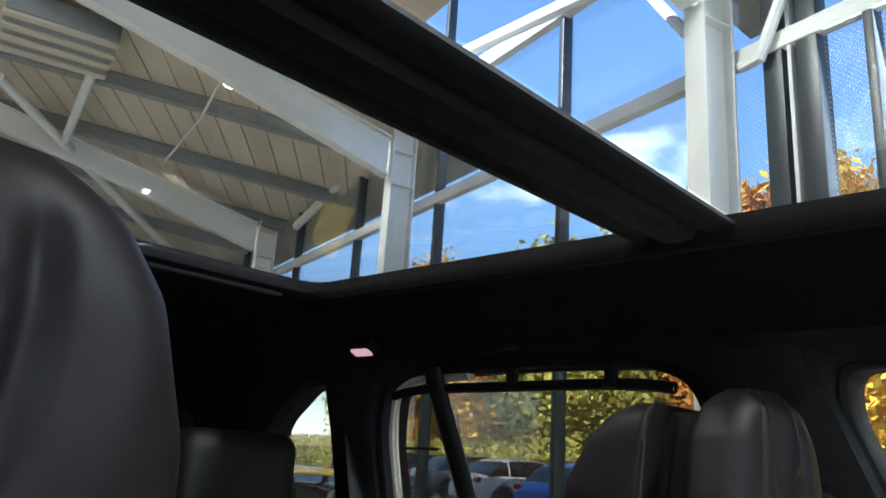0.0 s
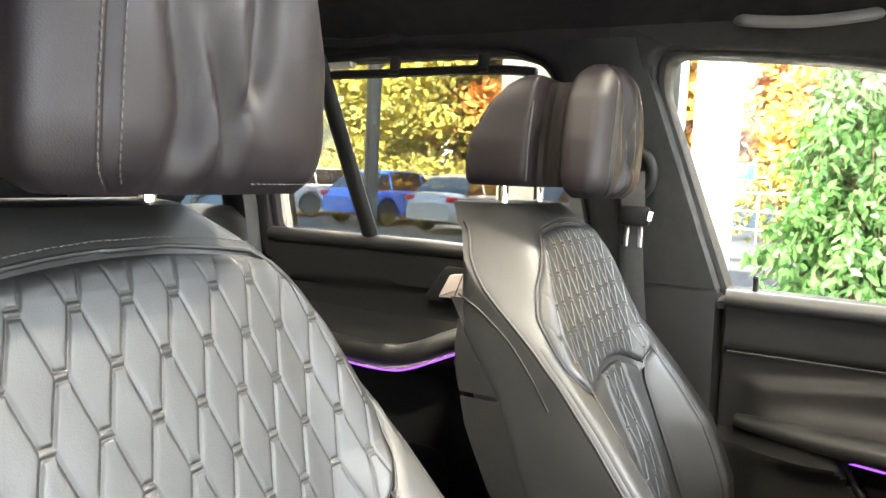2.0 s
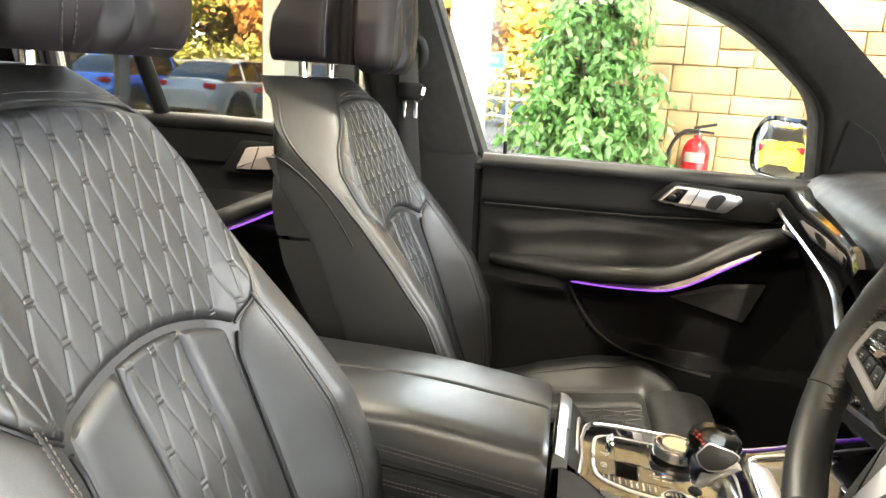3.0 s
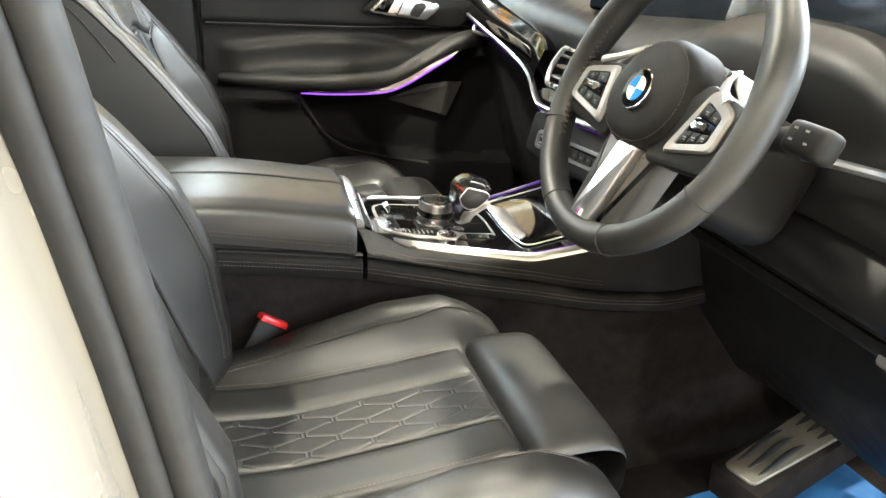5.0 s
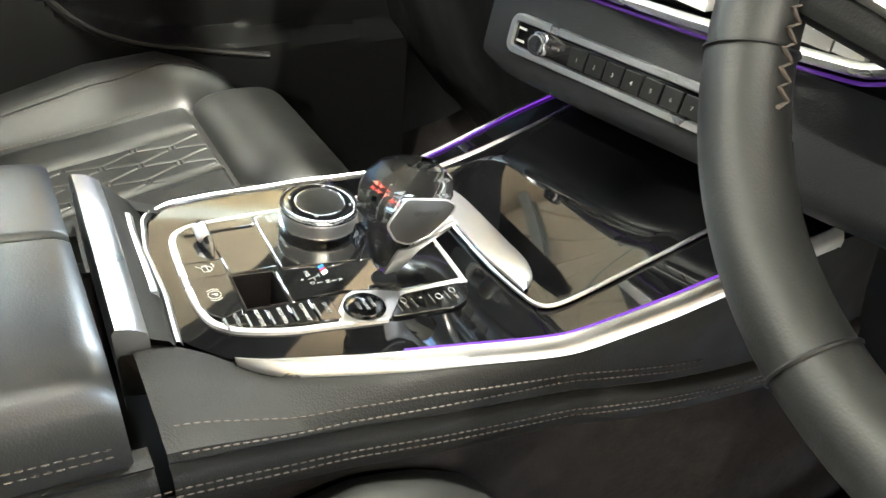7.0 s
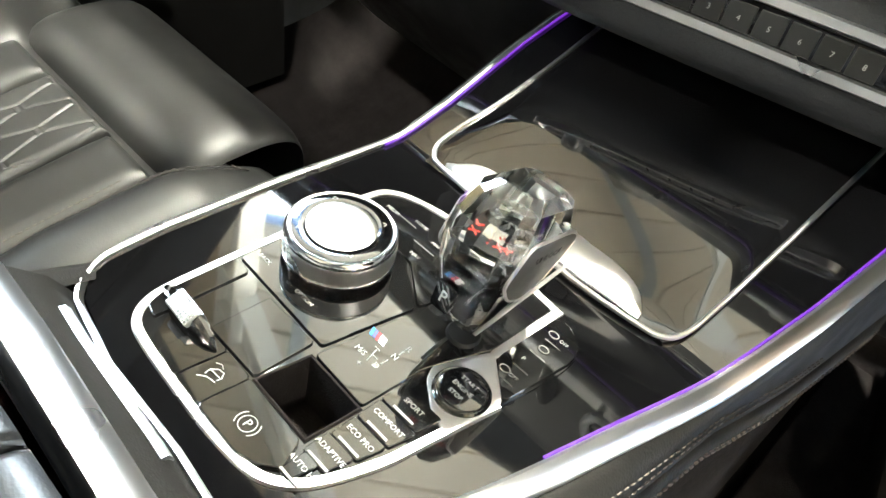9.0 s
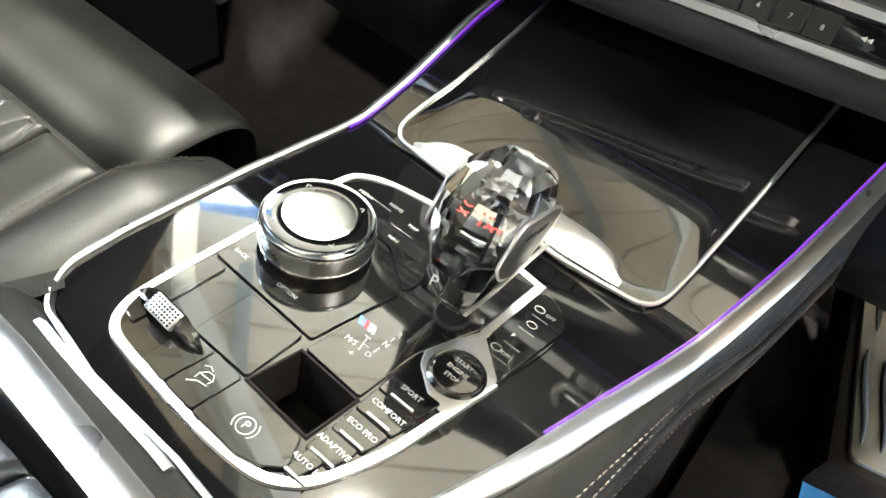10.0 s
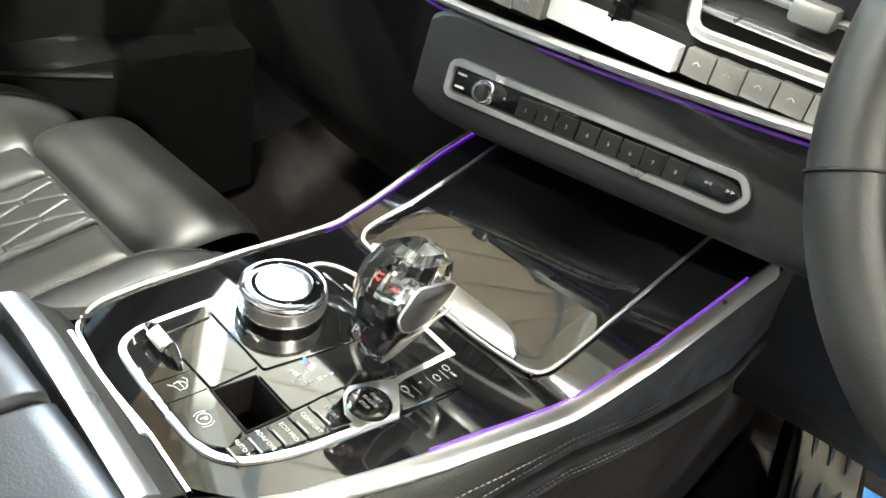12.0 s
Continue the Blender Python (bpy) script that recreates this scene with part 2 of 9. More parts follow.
class Geo:
    """Collects points and faces of one mesh."""

    def __init__(self):
        self.v, self.f = [], []

    def add(self, verts, faces, m=None):
        n = len(self.v)
        self.v += [tuple(m @ Vector(p)) for p in verts] if m else [tuple(p) for p in verts]
        self.f += [tuple(n + i for i in f) for f in faces]
        return self

    def box(self, c, s, m=None, bevel=0.0, seg=2):
        bm = bmesh.new()
        bmesh.ops.create_cube(bm, size=1.0, matrix=Matrix.Translation(c) @ Matrix.Diagonal((*s, 1)))
        if bevel:
            bmesh.ops.bevel(bm, geom=bm.edges[:], offset=min(bevel, min(s) * 0.48), segments=seg, profile=0.5, affect="EDGES")
        bm.verts.index_update()
        self.add([v.co.copy() for v in bm.verts], [[v.index for v in f.verts] for f in bm.faces], m)
        bm.free()
        return self

    def grid(self, p, close_u=False, close_v=False, flip=False):
        """p: rows x columns of points."""
        nu, nv = len(p), len(p[0])
        faces = []
        for i in range(nu if close_u else nu - 1):
            for j in range(nv if close_v else nv - 1):
                a, b, c, d = i * nv + j, ((i + 1) % nu) * nv + j, ((i + 1) % nu) * nv + (j + 1) % nv, i * nv + (j + 1) % nv
                faces.append((a, d, c, b) if flip else (a, b, c, d))
        return self.add([q for row in p for q in row], faces)

    def pad(self, p, back, flip=False):
        """A grid whose rim is drawn back by the vector back, and closed behind."""
        p = [list(map(Vector, row)) for row in p]
        back = Vector(back)
        nu, nv = len(p), len(p[0])
        n0 = len(self.v)
        self.grid(p, flip=flip)
        loop = [(i, 0) for i in range(nu)] + [(nu - 1, j) for j in range(1, nv)] + [(i, nv - 1) for i in range(nu - 2, -1, -1)] + [(0, j) for j in range(nv - 2, 0, -1)]
        n1 = len(self.v)
        self.v += [tuple(p[i][j] + back) for i, j in loop]
        k = len(loop)
        for a in range(k):
            i, j = loop[a]
            i2, j2 = loop[(a + 1) % k]
            q = (n0 + i * nv + j, n1 + a, n1 + (a + 1) % k, n0 + i2 * nv + j2)
            self.f.append(q[::-1] if flip else q)
        self.f.append(tuple(range(n1 + k - 1, n1 - 1, -1)) if flip else tuple(range(n1, n1 + k)))
        return self

    def tube(self, pts, r, n=10, closed=False, m=None, flat=1.0, up=None):
        pts = [Vector(p) for p in pts]
        k = len(pts)
        rs = r if isinstance(r, (list, tuple)) else [r] * k
        rows, side = [], None
        for i, p in enumerate(pts):
            a = pts[(i - 1) % k] if closed or i else p
            b = pts[(i + 1) % k] if closed or i < k - 1 else p
            t = (b - a).normalized()
            if up is not None:
                side = Vector(up).cross(t).normalized()
            elif side is None:
                side = t.orthogonal().normalized()
            else:
                side = (side - t * side.dot(t)).normalized()
            other = t.cross(side)
            rows.append([p + side * (math.cos(q) * rs[i]) + other * (math.sin(q) * rs[i] * flat) for q in [2 * math.pi * j / n for j in range(n)]])
        if m:
            rows = [[m @ q for q in row] for row in rows]
        n0 = len(self.v)
        self.grid(rows, close_u=closed, close_v=True)
        if not closed:
            self.f.append(tuple(n0 + j for j in range(n)))
            self.f.append(tuple(n0 + (k - 1) * n + j for j in range(n - 1, -1, -1)))
        return self

    def lathe(self, prof, n=32, m=None):
        """prof: radius and height, from the bottom to the top."""
        rows = [[Vector((r * math.cos(2 * math.pi * j / n), r * math.sin(2 * math.pi * j / n), z)) for j in range(n)] for r, z in prof]
        if m:
            rows = [[m @ q for q in row] for row in rows]
        n0 = len(self.v)
        self.grid(rows, close_v=True, flip=True)
        self.f.append(tuple(n0 + j for j in range(n - 1, -1, -1)))
        self.f.append(tuple(n0 + (len(prof) - 1) * n + j for j in range(n)))
        return self

    def prism(self, outline, z0, z1, bevel=0.0, m=None):
        """An outline (anticlockwise) raised from z0 to z1, with a bevelled upper edge."""
        steps = [(0, z0), (0, z1 - bevel), (bevel * 0.3, z1 - bevel * 0.3), (bevel, z1)] if bevel else [(0, z0), (0, z1)]
        rows = [[Vector((*q, z)) for q in inset(outline, d)] for d, z in steps]
        if m:
            rows = [[m @ q for q in row] for row in rows]
        n0, n = len(self.v), len(outline)
        self.grid(rows, close_v=True, flip=True)
        self.f.append(tuple(n0 + j for j in range(n - 1, -1, -1)))
        self.f.append(tuple(n0 + (len(steps) - 1) * n + j for j in range(n)))
        return self

    def stitch(self, pts, gap=0.0055, length=0.0038, r=0.00065, lift=(0, 0, 0)):
        """Dashes of thread along a line."""
        pts = [Vector(p) + Vector(lift) for p in pts]
        d = [0.0]
        for a, b in zip(pts, pts[1:]):
            d.append(d[-1] + (b - a).length)

        def along(s):
            for i in range(len(d) - 1):
                if s <= d[i + 1] or i == len(d) - 2:
                    return pts[i].lerp(pts[i + 1], (s - d[i]) / max(d[i + 1] - d[i], 1e-9))

        s = 0.0
        while s + length < d[-1]:
            a, b = along(s), along(s + length)
            mid = (a + b) / 2
            self.tube([a, mid, b], [r * 0.5, r, r * 0.5], n=5)
            s += gap
        return self


def inset(outline, d):
    if not d:
        return [tuple(q) for q in outline]
    out, n = [], len(outline)
    for i in range(n):
        a, b, c = Vector(outline[i - 1]), Vector(outline[i]), Vector(outline[(i + 1) % n])
        e1, e2 = (b - a), (c - b)
        n1, n2 = Vector((-e1.y, e1.x)).normalized(), Vector((-e2.y, e2.x)).normalized()
        s = n1 + n2
        k = 2 * d / max(s.length_squared, 0.6)
        out.append(tuple(b + s * k))
    return out


def rounded(pts, r, n=5):
    """A polygon with rounded corners; r: one radius or one for each corner."""
    out, k = [], len(pts)
    for i in range(k):
        a, b, c = Vector(pts[i - 1]), Vector(pts[i]), Vector(pts[(i + 1) % k])
        ri = r[i] if isinstance(r, (list, tuple)) else r
        ri = min(ri, (a - b).length * 0.49, (c - b).length * 0.49)
        p, q = b + (a - b).normalized() * ri, b + (c - b).normalized() * ri
        for j in range(n + 1):
            t = j / n
            out.append(tuple(p * (1 - t) ** 2 + b * 2 * t * (1 - t) + q * t * t))
    return out


def smooth_line(pts, n=8, closed=False):
    """A Catmull-Rom line through the points."""
    p = [Vector(q) for q in pts]
    k = len(p)
    out = []
    for i in range(k if closed else k - 1):
        p0 = p[(i - 1) % k] if closed or i else p[0]
        p1, p2 = p[i], p[(i + 1) % k]
        p3 = p[(i + 2) % k] if closed or i + 2 < k else p[-1]
        for j in range(n):
            t = j / n
            out.append(0.5 * (2 * p1 + (p2 - p0) * t + (2 * p0 - 5 * p1 + 4 * p2 - p3) * t * t + (3 * p1 - p0 - 3 * p2 + p3) * t ** 3))
    if not closed:
        out.append(p[-1])
    return out


def mesh_of(name, geo, material, sharp=40):
    me = bpy.data.meshes.new(name)
    me.from_pydata(geo.v, [], geo.f)
    me.validate()
    me.materials.append(material)
    me.polygons.foreach_set("use_smooth", [True] * len(me.polygons))
    me.set_sharp_from_angle(angle=radians(sharp))
    return me


def thing(name, m, label, category, group="", kind=""):
    """An Empty at the thing's base, which its parts hang from. Parts are written in the coordinates of the place."""
    ob = new(name)
    ob.matrix_world = m
    WORLD_OF[ob] = m.copy()
    return tagged(ob, label, category, group, kind)


def part(name, geo, material, parent, label="", sharp=40):
    ob = new(name, mesh_of(name, geo, material, sharp))
    ob.parent = parent
    ob.matrix_parent_inverse = WORLD_OF[parent].inverted()
    WORLD_OF[ob] = Matrix()
    return tagged(ob, label)


def single(name, geo, material, label, category="", group="", kind="", sharp=40):
    ob = new(name, mesh_of(name, geo, material, sharp))
    WORLD_OF[ob] = Matrix()
    return tagged(ob, label, category, group, kind)


def lettering(name, words, size, m, material, parent, depth=0.0002):
    """Raised letters in the built-in font, centred on the pose m, reading along its x."""
    cu = bpy.data.curves.new(name, "FONT")
    cu.body, cu.size, cu.extrude, cu.resolution_u = words, size, depth, 2
    cu.align_x, cu.align_y = "CENTER", "CENTER"
    tmp = bpy.data.objects.new(name, cu)
    me = bpy.data.meshes.new_from_object(tmp)
    bpy.data.objects.remove(tmp)
    me.transform(m)
    me.materials.clear()
    me.materials.append(material)
    ob = new(name, me)
    ob.parent = parent
    ob.matrix_parent_inverse = WORLD_OF[parent].inverted()
    WORLD_OF[ob] = Matrix()
    return ob


def interp(x, xs, ys):
    return float(np.interp(x, xs, ys))


def sstep(a, b, x):
    t = min(1.0, max(0.0, (x - a) / (b - a)))
    return t * t * (3 - 2 * t)


def ring_outline(hole, rect, n=72):
    """Matches the outline of a hole with an outline round it, direction by direction."""
    cx, cz = sum(p[0] for p in hole) / len(hole), sum(p[1] for p in hole) / len(hole)
    angs = [2 * math.pi * i / n for i in range(n)] + [math.atan2(z - cz, x - cx) % (2 * math.pi) for x, z in rect]
    angs += [math.atan2(z - cz, x - cx) % (2 * math.pi) for x, z in hole]
    angs = sorted(set(round(a, 4) for a in angs))

    def cast(poly, a):
        d, best = (math.cos(a), math.sin(a)), 0.0
        for i in range(len(poly)):
            (ax, az), (bx, bz) = poly[i - 1], poly[i]
            ex, ez = bx - ax, bz - az
            det = -d[0] * ez + d[1] * ex
            if abs(det) < 1e-12:
                continue
            t = (-(ax - cx) * ez + (az - cz) * ex) / det
            s = (d[0] * (az - cz) - d[1] * (ax - cx)) / det
            if -1e-6 <= s <= 1 + 1e-6 and t > best:
                best = t
        return (cx + d[0] * best, cz + d[1] * best)

    return [cast(hole, a) for a in angs], [cast(rect, a) for a in angs]


# ---- the car's shell ----
def side_y(z):
    """How far the cabin's side wall stands from the middle at a height."""
    return 0.77 - 0.325 * (z - 1.2) if z > 1.2 else 0.77 - 0.02 * (1.2 - z)


def wall_frame(geo, hole, outer, side):
    h, o = ring_outline(hole, outer)

    def at(q, d):
        return (q[0], side * (side_y(q[1]) - d), q[1])

    def towards(a, b, d):
        v = Vector(b) - Vector(a)
        return tuple(Vector(a) + v * min(0.6, d / max(v.length, 1e-4)))

    rows = [[at(q, -0.06) for q in o], [at(q, 0.032) for q in o]]
    rows += [[at(towards(a, b, 0.034), 0.034) for a, b in zip(h, o)], [at(towards(a, b, 0.020), 0.026) for a, b in zip(h, o)], [at(towards(a, b, 0.016), 0.014) for a, b in zip(h, o)]]
    rows += [[at(towards(a, b, 0.010), 0.016) for a, b in zip(h, o)], [at(towards(a, b, 0.002), 0.012) for a, b in zip(h, o)], [at(q, 0.0) for q in h], [at(q, -0.06) for q in h]]
    geo.grid(rows, close_v=True, close_u=True, flip=side < 0)
    return geo


def wall_pane(hole, side):
    geo = Geo()
    pts = [(q[0], side * (side_y(q[1]) + 0.012), q[1]) for q in hole]
    pts2 = [(q[0], side * (side_y(q[1]) + 0.016), q[1]) for q in hole]
    n = len(pts)
    geo.add(pts + pts2, [tuple(range(n)), tuple(range(2 * n - 1, n - 1, -1))] + [(i, (i + 1) % n, n + (i + 1) % n, n + i) for i in range(n)])
    return geo


FRONT_HOLE = rounded([(0.335, 1.203), (1.045, 1.193), (1.018, 1.335), (0.99, 1.382), (0.86, 1.487), (0.72, 1.545), (0.55, 1.588), (0.37, 1.607), (0.222, 1.616), (0.214, 1.56)], [0.01, 0.01, 0.05, 0.08, 0.1, 0.1, 0.1, 0.1, 0.03, 0.06], 4)
FRONT_OUTER = [(0.125, 1.17), (1.40, 1.17), (1.27, 1.29), (1.11, 1.42), (0.95, 1.555), (0.80, 1.67), (0.125, 1.67)]
REAR_HOLE = rounded([(-0.722, 1.24), (0.075, 1.236), (0.045, 1.42), (0.003, 1.598), (-0.07, 1.626), (-0.30, 1.628), (-0.60, 1.621), (-0.665, 1.590), (-0.700, 1.500)], [0.02, 0.03, 0.1, 0.03, 0.06, 0.1, 0.03, 0.03, 0.04], 4)
REAR_OUTER = [(-0.80, 1.17), (0.125, 1.17), (0.125, 1.67), (-0.80, 1.67)]
QUARTER_HOLE = rounded([(-1.13, 1.26), (-0.90, 1.25), (-0.862, 1.605), (-0.905, 1.612), (-0.965, 1.60), (-1.10, 1.525), (-1.145, 1.47)], [0.03, 0.03, 0.02, 0.02, 0.04, 0.05, 0.05], 4)
QUARTER_OUTER = [(-1.45, 1.17), (-0.80, 1.17), (-0.80, 1.67), (-1.45, 1.67)]

w = wall_frame(Geo(), FRONT_HOLE, FRONT_OUTER, 1)
front_frame = single("window_1", w, PILLAR, "black front passenger window frame with slanted windscreen pillar", "window", kind="structure")
pane = part("pane", wall_pane(FRONT_HOLE, 1), GLASS, front_frame, "clear side glass")
pane.visible_shadow = False
w = wall_frame(Geo(), REAR_HOLE, REAR_OUTER, 1)
rear_frame = single("window_2", w, HEADLINER, "black rear door window frame with a raised mesh sun blind", "window", kind="structure")
pane = part("pane", wall_pane(REAR_HOLE, 1), GLASS_DARK, rear_frame)
pane.visible_shadow = False
divider = Geo()
divider.tube([(-0.513, side_y(1.63) - 0.022, 1.63), (-0.478, side_y(1.43) - 0.022, 1.43), (-0.440, side_y(1.22) - 0.022, 1.22)], 0.021, 10, flat=0.6, up=(0, 1, 0))
part("divider_bar", divider, PLASTIC, rear_frame)
w = wall_frame(Geo(), QUARTER_HOLE, QUARTER_OUTER, 1)
quarter_frame = single("window_3", w, HEADLINER, "dark rear quarter window frame with curved upper corner", "window", kind="structure")
pane = part("pane", wall_pane(QUARTER_HOLE, 1), GLASS_DARK, quarter_frame)
pane.visible_shadow = False
# white door edge that shows at the rear window's slanted end
edge = Geo()
edge.tube(smooth_line([(-0.722, side_y(1.23) + 0.02, 1.23), (-0.712, side_y(1.40) + 0.02, 1.40), (-0.700, side_y(1.50) + 0.02, 1.50), (-0.668, side_y(1.585) + 0.02, 1.585), (-0.60, side_y(1.617) + 0.02, 1.617), (-0.45, side_y(1.624) + 0.02, 1.624)], 4), 0.013, 8)
# the same white paint as the jamb, in a lighter copy for its daylight
part("door_edge", edge, mat("lit_white_edge", (0.55, 0.53, 0.46), 0.35, vary=0.03, scale=3), rear_frame, "white painted door edge")
for hole, outer, nm in ((REAR_HOLE, REAR_OUTER, "window_4"), (QUARTER_HOLE, QUARTER_OUTER, "window_5")):
    fr = single(nm, wall_frame(Geo(), hole, outer, -1), HEADLINER, "black window frame on the driver's side", "window", kind="structure")
    pane = part("pane", wall_pane(hole, -1), GLASS_DARK, fr)
    pane.visible_shadow = False

# mesh blind drawn up in the rear door window, hung on three clips
blind = thing("sun_blind", pose(-0.31, 0.65, 1.24), "black mesh roller sun blind drawn up on three hooks", "sun blind")
bz = [1.25, 1.37, 1.48, 1.598]
rows = []
for z in bz:
    xa, xb = interp(z, [1.24, 1.6], [-0.70, -0.615]), interp(z, [1.24, 1.42, 1.6], [0.075, 0.05, -0.02])
    rows.append([(xa + (xb - xa) * i / 12, side_y(z) - 0.014, z) for i in range(13)])
mesh_panel = part("mesh_panel", Geo().grid(rows), BLIND, blind)
rail = Geo().tube(smooth_line([(-0.640, 0.632, 1.580), (-0.55, 0.628, 1.592), (-0.32, 0.628, 1.596), (-0.10, 0.628, 1.597), (-0.020, 0.630, 1.590)], 5), 0.0095, 8)
part("blind_rail", rail, PLASTIC, blind)
for x in (-0.525, -0.325, -0.125):
    g = Geo().box((x, 0.622, 1.612), (0.020, 0.016, 0.030), bevel=0.004)
    g.box((x, 0.616, 1.596), (0.024, 0.010, 0.010), bevel=0.003)
    part("hook", g, PLASTIC, blind)
g = Geo().tube([(-0.66, 0.69, 1.478), (-0.60, 0.688, 1.480), (-0.555, 0.686, 1.480)], 0.003, 6)
part("tension_wire", g, PLASTIC, blind)

# headliner with the two roof openings
ROOF_OPEN = (-0.62, -0.39, 0.80, 0.39)


def roof_z(x, y):
    a = max(0.0, (abs(y) - 0.39) / 0.25)
    z = 1.742 - 0.115 * a ** 1.4
    z -= 0.16 * sstep(0.70, 1.0, x) * (x - 0.70) * 2
    z -= 0.10 * sstep(-0.7, -1.5, x)
    return z


open_poly = rounded([(ROOF_OPEN[0], ROOF_OPEN[1]), (ROOF_OPEN[2], ROOF_OPEN[1]), (ROOF_OPEN[2], ROOF_OPEN[3]), (ROOF_OPEN[0], ROOF_OPEN[3])], 0.05, 5)
h, o = ring_outline(open_poly, [(-1.48, -0.645), (0.93, -0.645), (0.93, 0.645), (-1.48, 0.645)])
rows = []
rows.append([(a[0], a[1], 1.766) for a in h])
rows.append([(a[0], a[1], 1.752) for a in h])
for t in (0.004, 0.03, 0.09, 0.2, 0.35, 0.5, 0.65, 0.8, 0.92, 1.0):
    row = []
    for a, b in zip(h, o):
        x, y = a[0] + (b[0] - a[0]) * t, a[1] + (b[1] - a[1]) * t
        dip = 0.010 * math.exp(-((t - 0.03) / 0.02) ** 2)
        row.append((x, y, roof_z(x, y) + (0.004 if t < 0.01 else 0) - dip * 0.6))
    rows.append(row)
rows.append([(b[0], b[1] * 1.09, roof_z(*b) + 0.05) for b in o])
rows.append([(a[0] + (b[0] - a[0]) * 0.4, a[1] + (b[1] - a[1]) * 0.4, 1.780) for a, b in zip(h, o)])
headliner = single("ceiling", Geo().grid(rows, close_u=True, close_v=True, flip=True), HEADLINER, "black fabric car headliner round a panoramic glass roof", "ceiling", kind="structure")
roof = thing("panoramic_roof", pose(0.09, 0, 1.75), "black framed panoramic glass roof with a broad cross bar", "roof")
for xa, xb in ((-0.618, 0.038), (0.177, 0.798)):
    g = Geo().box(((xa + xb) / 2, 0, 1.760), (xb - xa, 0.772, 0.005))
    pane = part("glass_panel", g, GLASS_ROOF, roof)
    pane.visible_shadow = False
g = Geo()
prof = [(0.040, 1.7565), (0.040, 1.754), (0.046, 1.748), (0.058, 1.746), (0.066, 1.752), (0.078, 1.752), (0.084, 1.743), (0.104, 1.740), (0.122, 1.743), (0.128, 1.752), (0.140, 1.752), (0.146, 1.745), (0.160, 1.746), (0.170, 1.748), (0.175, 1.752), (0.175, 1.7565)]
rows = [[(x, y, z) for x, z in prof] for y in np.linspace(-0.391, 0.391, 17)]
part("cross_bar", Geo().grid(rows, close_v=True), RUBBER, roof)
for y in (-1, 1):
    rim = Geo().tube([(-0.60, y * 0.415, 1.7385), (-0.2, y * 0.415, 1.7395), (0.3, y * 0.415, 1.7395), (0.78, y * 0.415, 1.733)], 0.006, 8)
    part("seal", rim, RUBBER, roof)
part("seal", Geo().tube([(-0.645, -0.33, 1.738), (-0.645, 0, 1.739), (-0.645, 0.33, 1.738)], 0.007, 8), RUBBER, roof)

# dome lamp and grab handles on the headliner
dome = thing("dome_lamp", pose(-0.625, 0.524, 1.672), "small oval reading lamp glowing pink in the headliner", "lamp")
mm = pose(-0.620, 0.520, 1.660, 152, 0, 0)
part("bezel", Geo().prism(rounded([(-0.040, -0.020), (0.040, -0.020), (0.040, 0.020), (-0.040, 0.020)], 0.012), -0.006, 0.006, 0.003, mm), PLASTIC, dome)
part("lens", Geo().prism(rounded([(-0.026, -0.011), (0.026, -0.011), (0.026, 0.011), (-0.026, 0.011)], 0.007), 0.004, 0.009, 0.002, mm), DOME, dome)
for hx, mt, lb in ((-0.39, PLASTIC, "black folding grab handle on the headliner"), (0.432, GREY_PAINT, "grey folding grab handle on the headliner")):
    gh = thing("grab_handle", pose(hx, 0.6, 1.66), lb, "handle", group="grab handles")
    part("grip", Geo().tube(smooth_line([(hx - 0.10, 0.602, 1.668), (hx - 0.085, 0.575, 1.655), (hx, 0.570, 1.648), (hx + 0.085, 0.575, 1.655), (hx + 0.10, 0.602, 1.668)], 5), 0.010, 8, flat=0.7), mt, gh)
    for dx in (-0.098, 0.098):
        part("mount", Geo().box((hx + dx, 0.602, 1.667), (0.034, 0.022, 0.022), bevel=0.006), PLASTIC, gh)

# floor, tail and bulkhead close the cabin
g = Geo().box((0.1, 0, 0.40), (3.3, 1.5, 0.06), bevel=0.01)
floor_ob = single("floor", g, CARPET, "black carpeted car floor", "floor", kind="structure")
g = Geo().box((-1.50, 0, 1.10), (0.06, 1.5, 1.36), bevel=0.02)
single("wall_rear", g, HEADLINER, "black trimmed tail of the cabin", "wall", kind="structure")
g = Geo().box((1.70, 0, 0.80), (0.08, 1.5, 0.80), bevel=0.02)
single("wall_front", g, CARPET, "black bulkhead at the front of the footwells", "wall", kind="structure")
rows = []
for y in np.linspace(0.19, 0.738, 12):
    k = sstep(0.66, 0.738, y)
    rows.append([(x, y, z + 0.10 * k) for x, z in [(q.x, q.y) for q in smooth_line([(0.90, 0.434, 0), (1.12, 0.438, 0), (1.30, 0.47, 0), (1.46, 0.58, 0), (1.58, 0.74, 0), (1.65, 0.90, 0)], 4)]])
single("footwell_carpet", Geo().grid(rows, flip=True), CARPET, "black carpet rising up the passenger footwell", "carpet", kind="structure")
for side, x0, x1, nm in ((1, -1.5, 0.12, "wall_left_rear"), (-1, -1.5, 0.20, "wall_right_rear")):
    g = Geo().box(((x0 + x1) / 2, side * 0.80, 0.79), (x1 - x0, 0.06, 0.78), bevel=0.01)
    single(nm, g, PLASTIC, "black lower side wall of the cabin", "wall", kind="structure")
g = Geo().box((0.75, 0.80, 0.79), (1.9, 0.06, 0.78), bevel=0.01)
single("wall_left_front", g, PLASTIC, "black lower side wall behind the door trim", "wall", kind="structure")
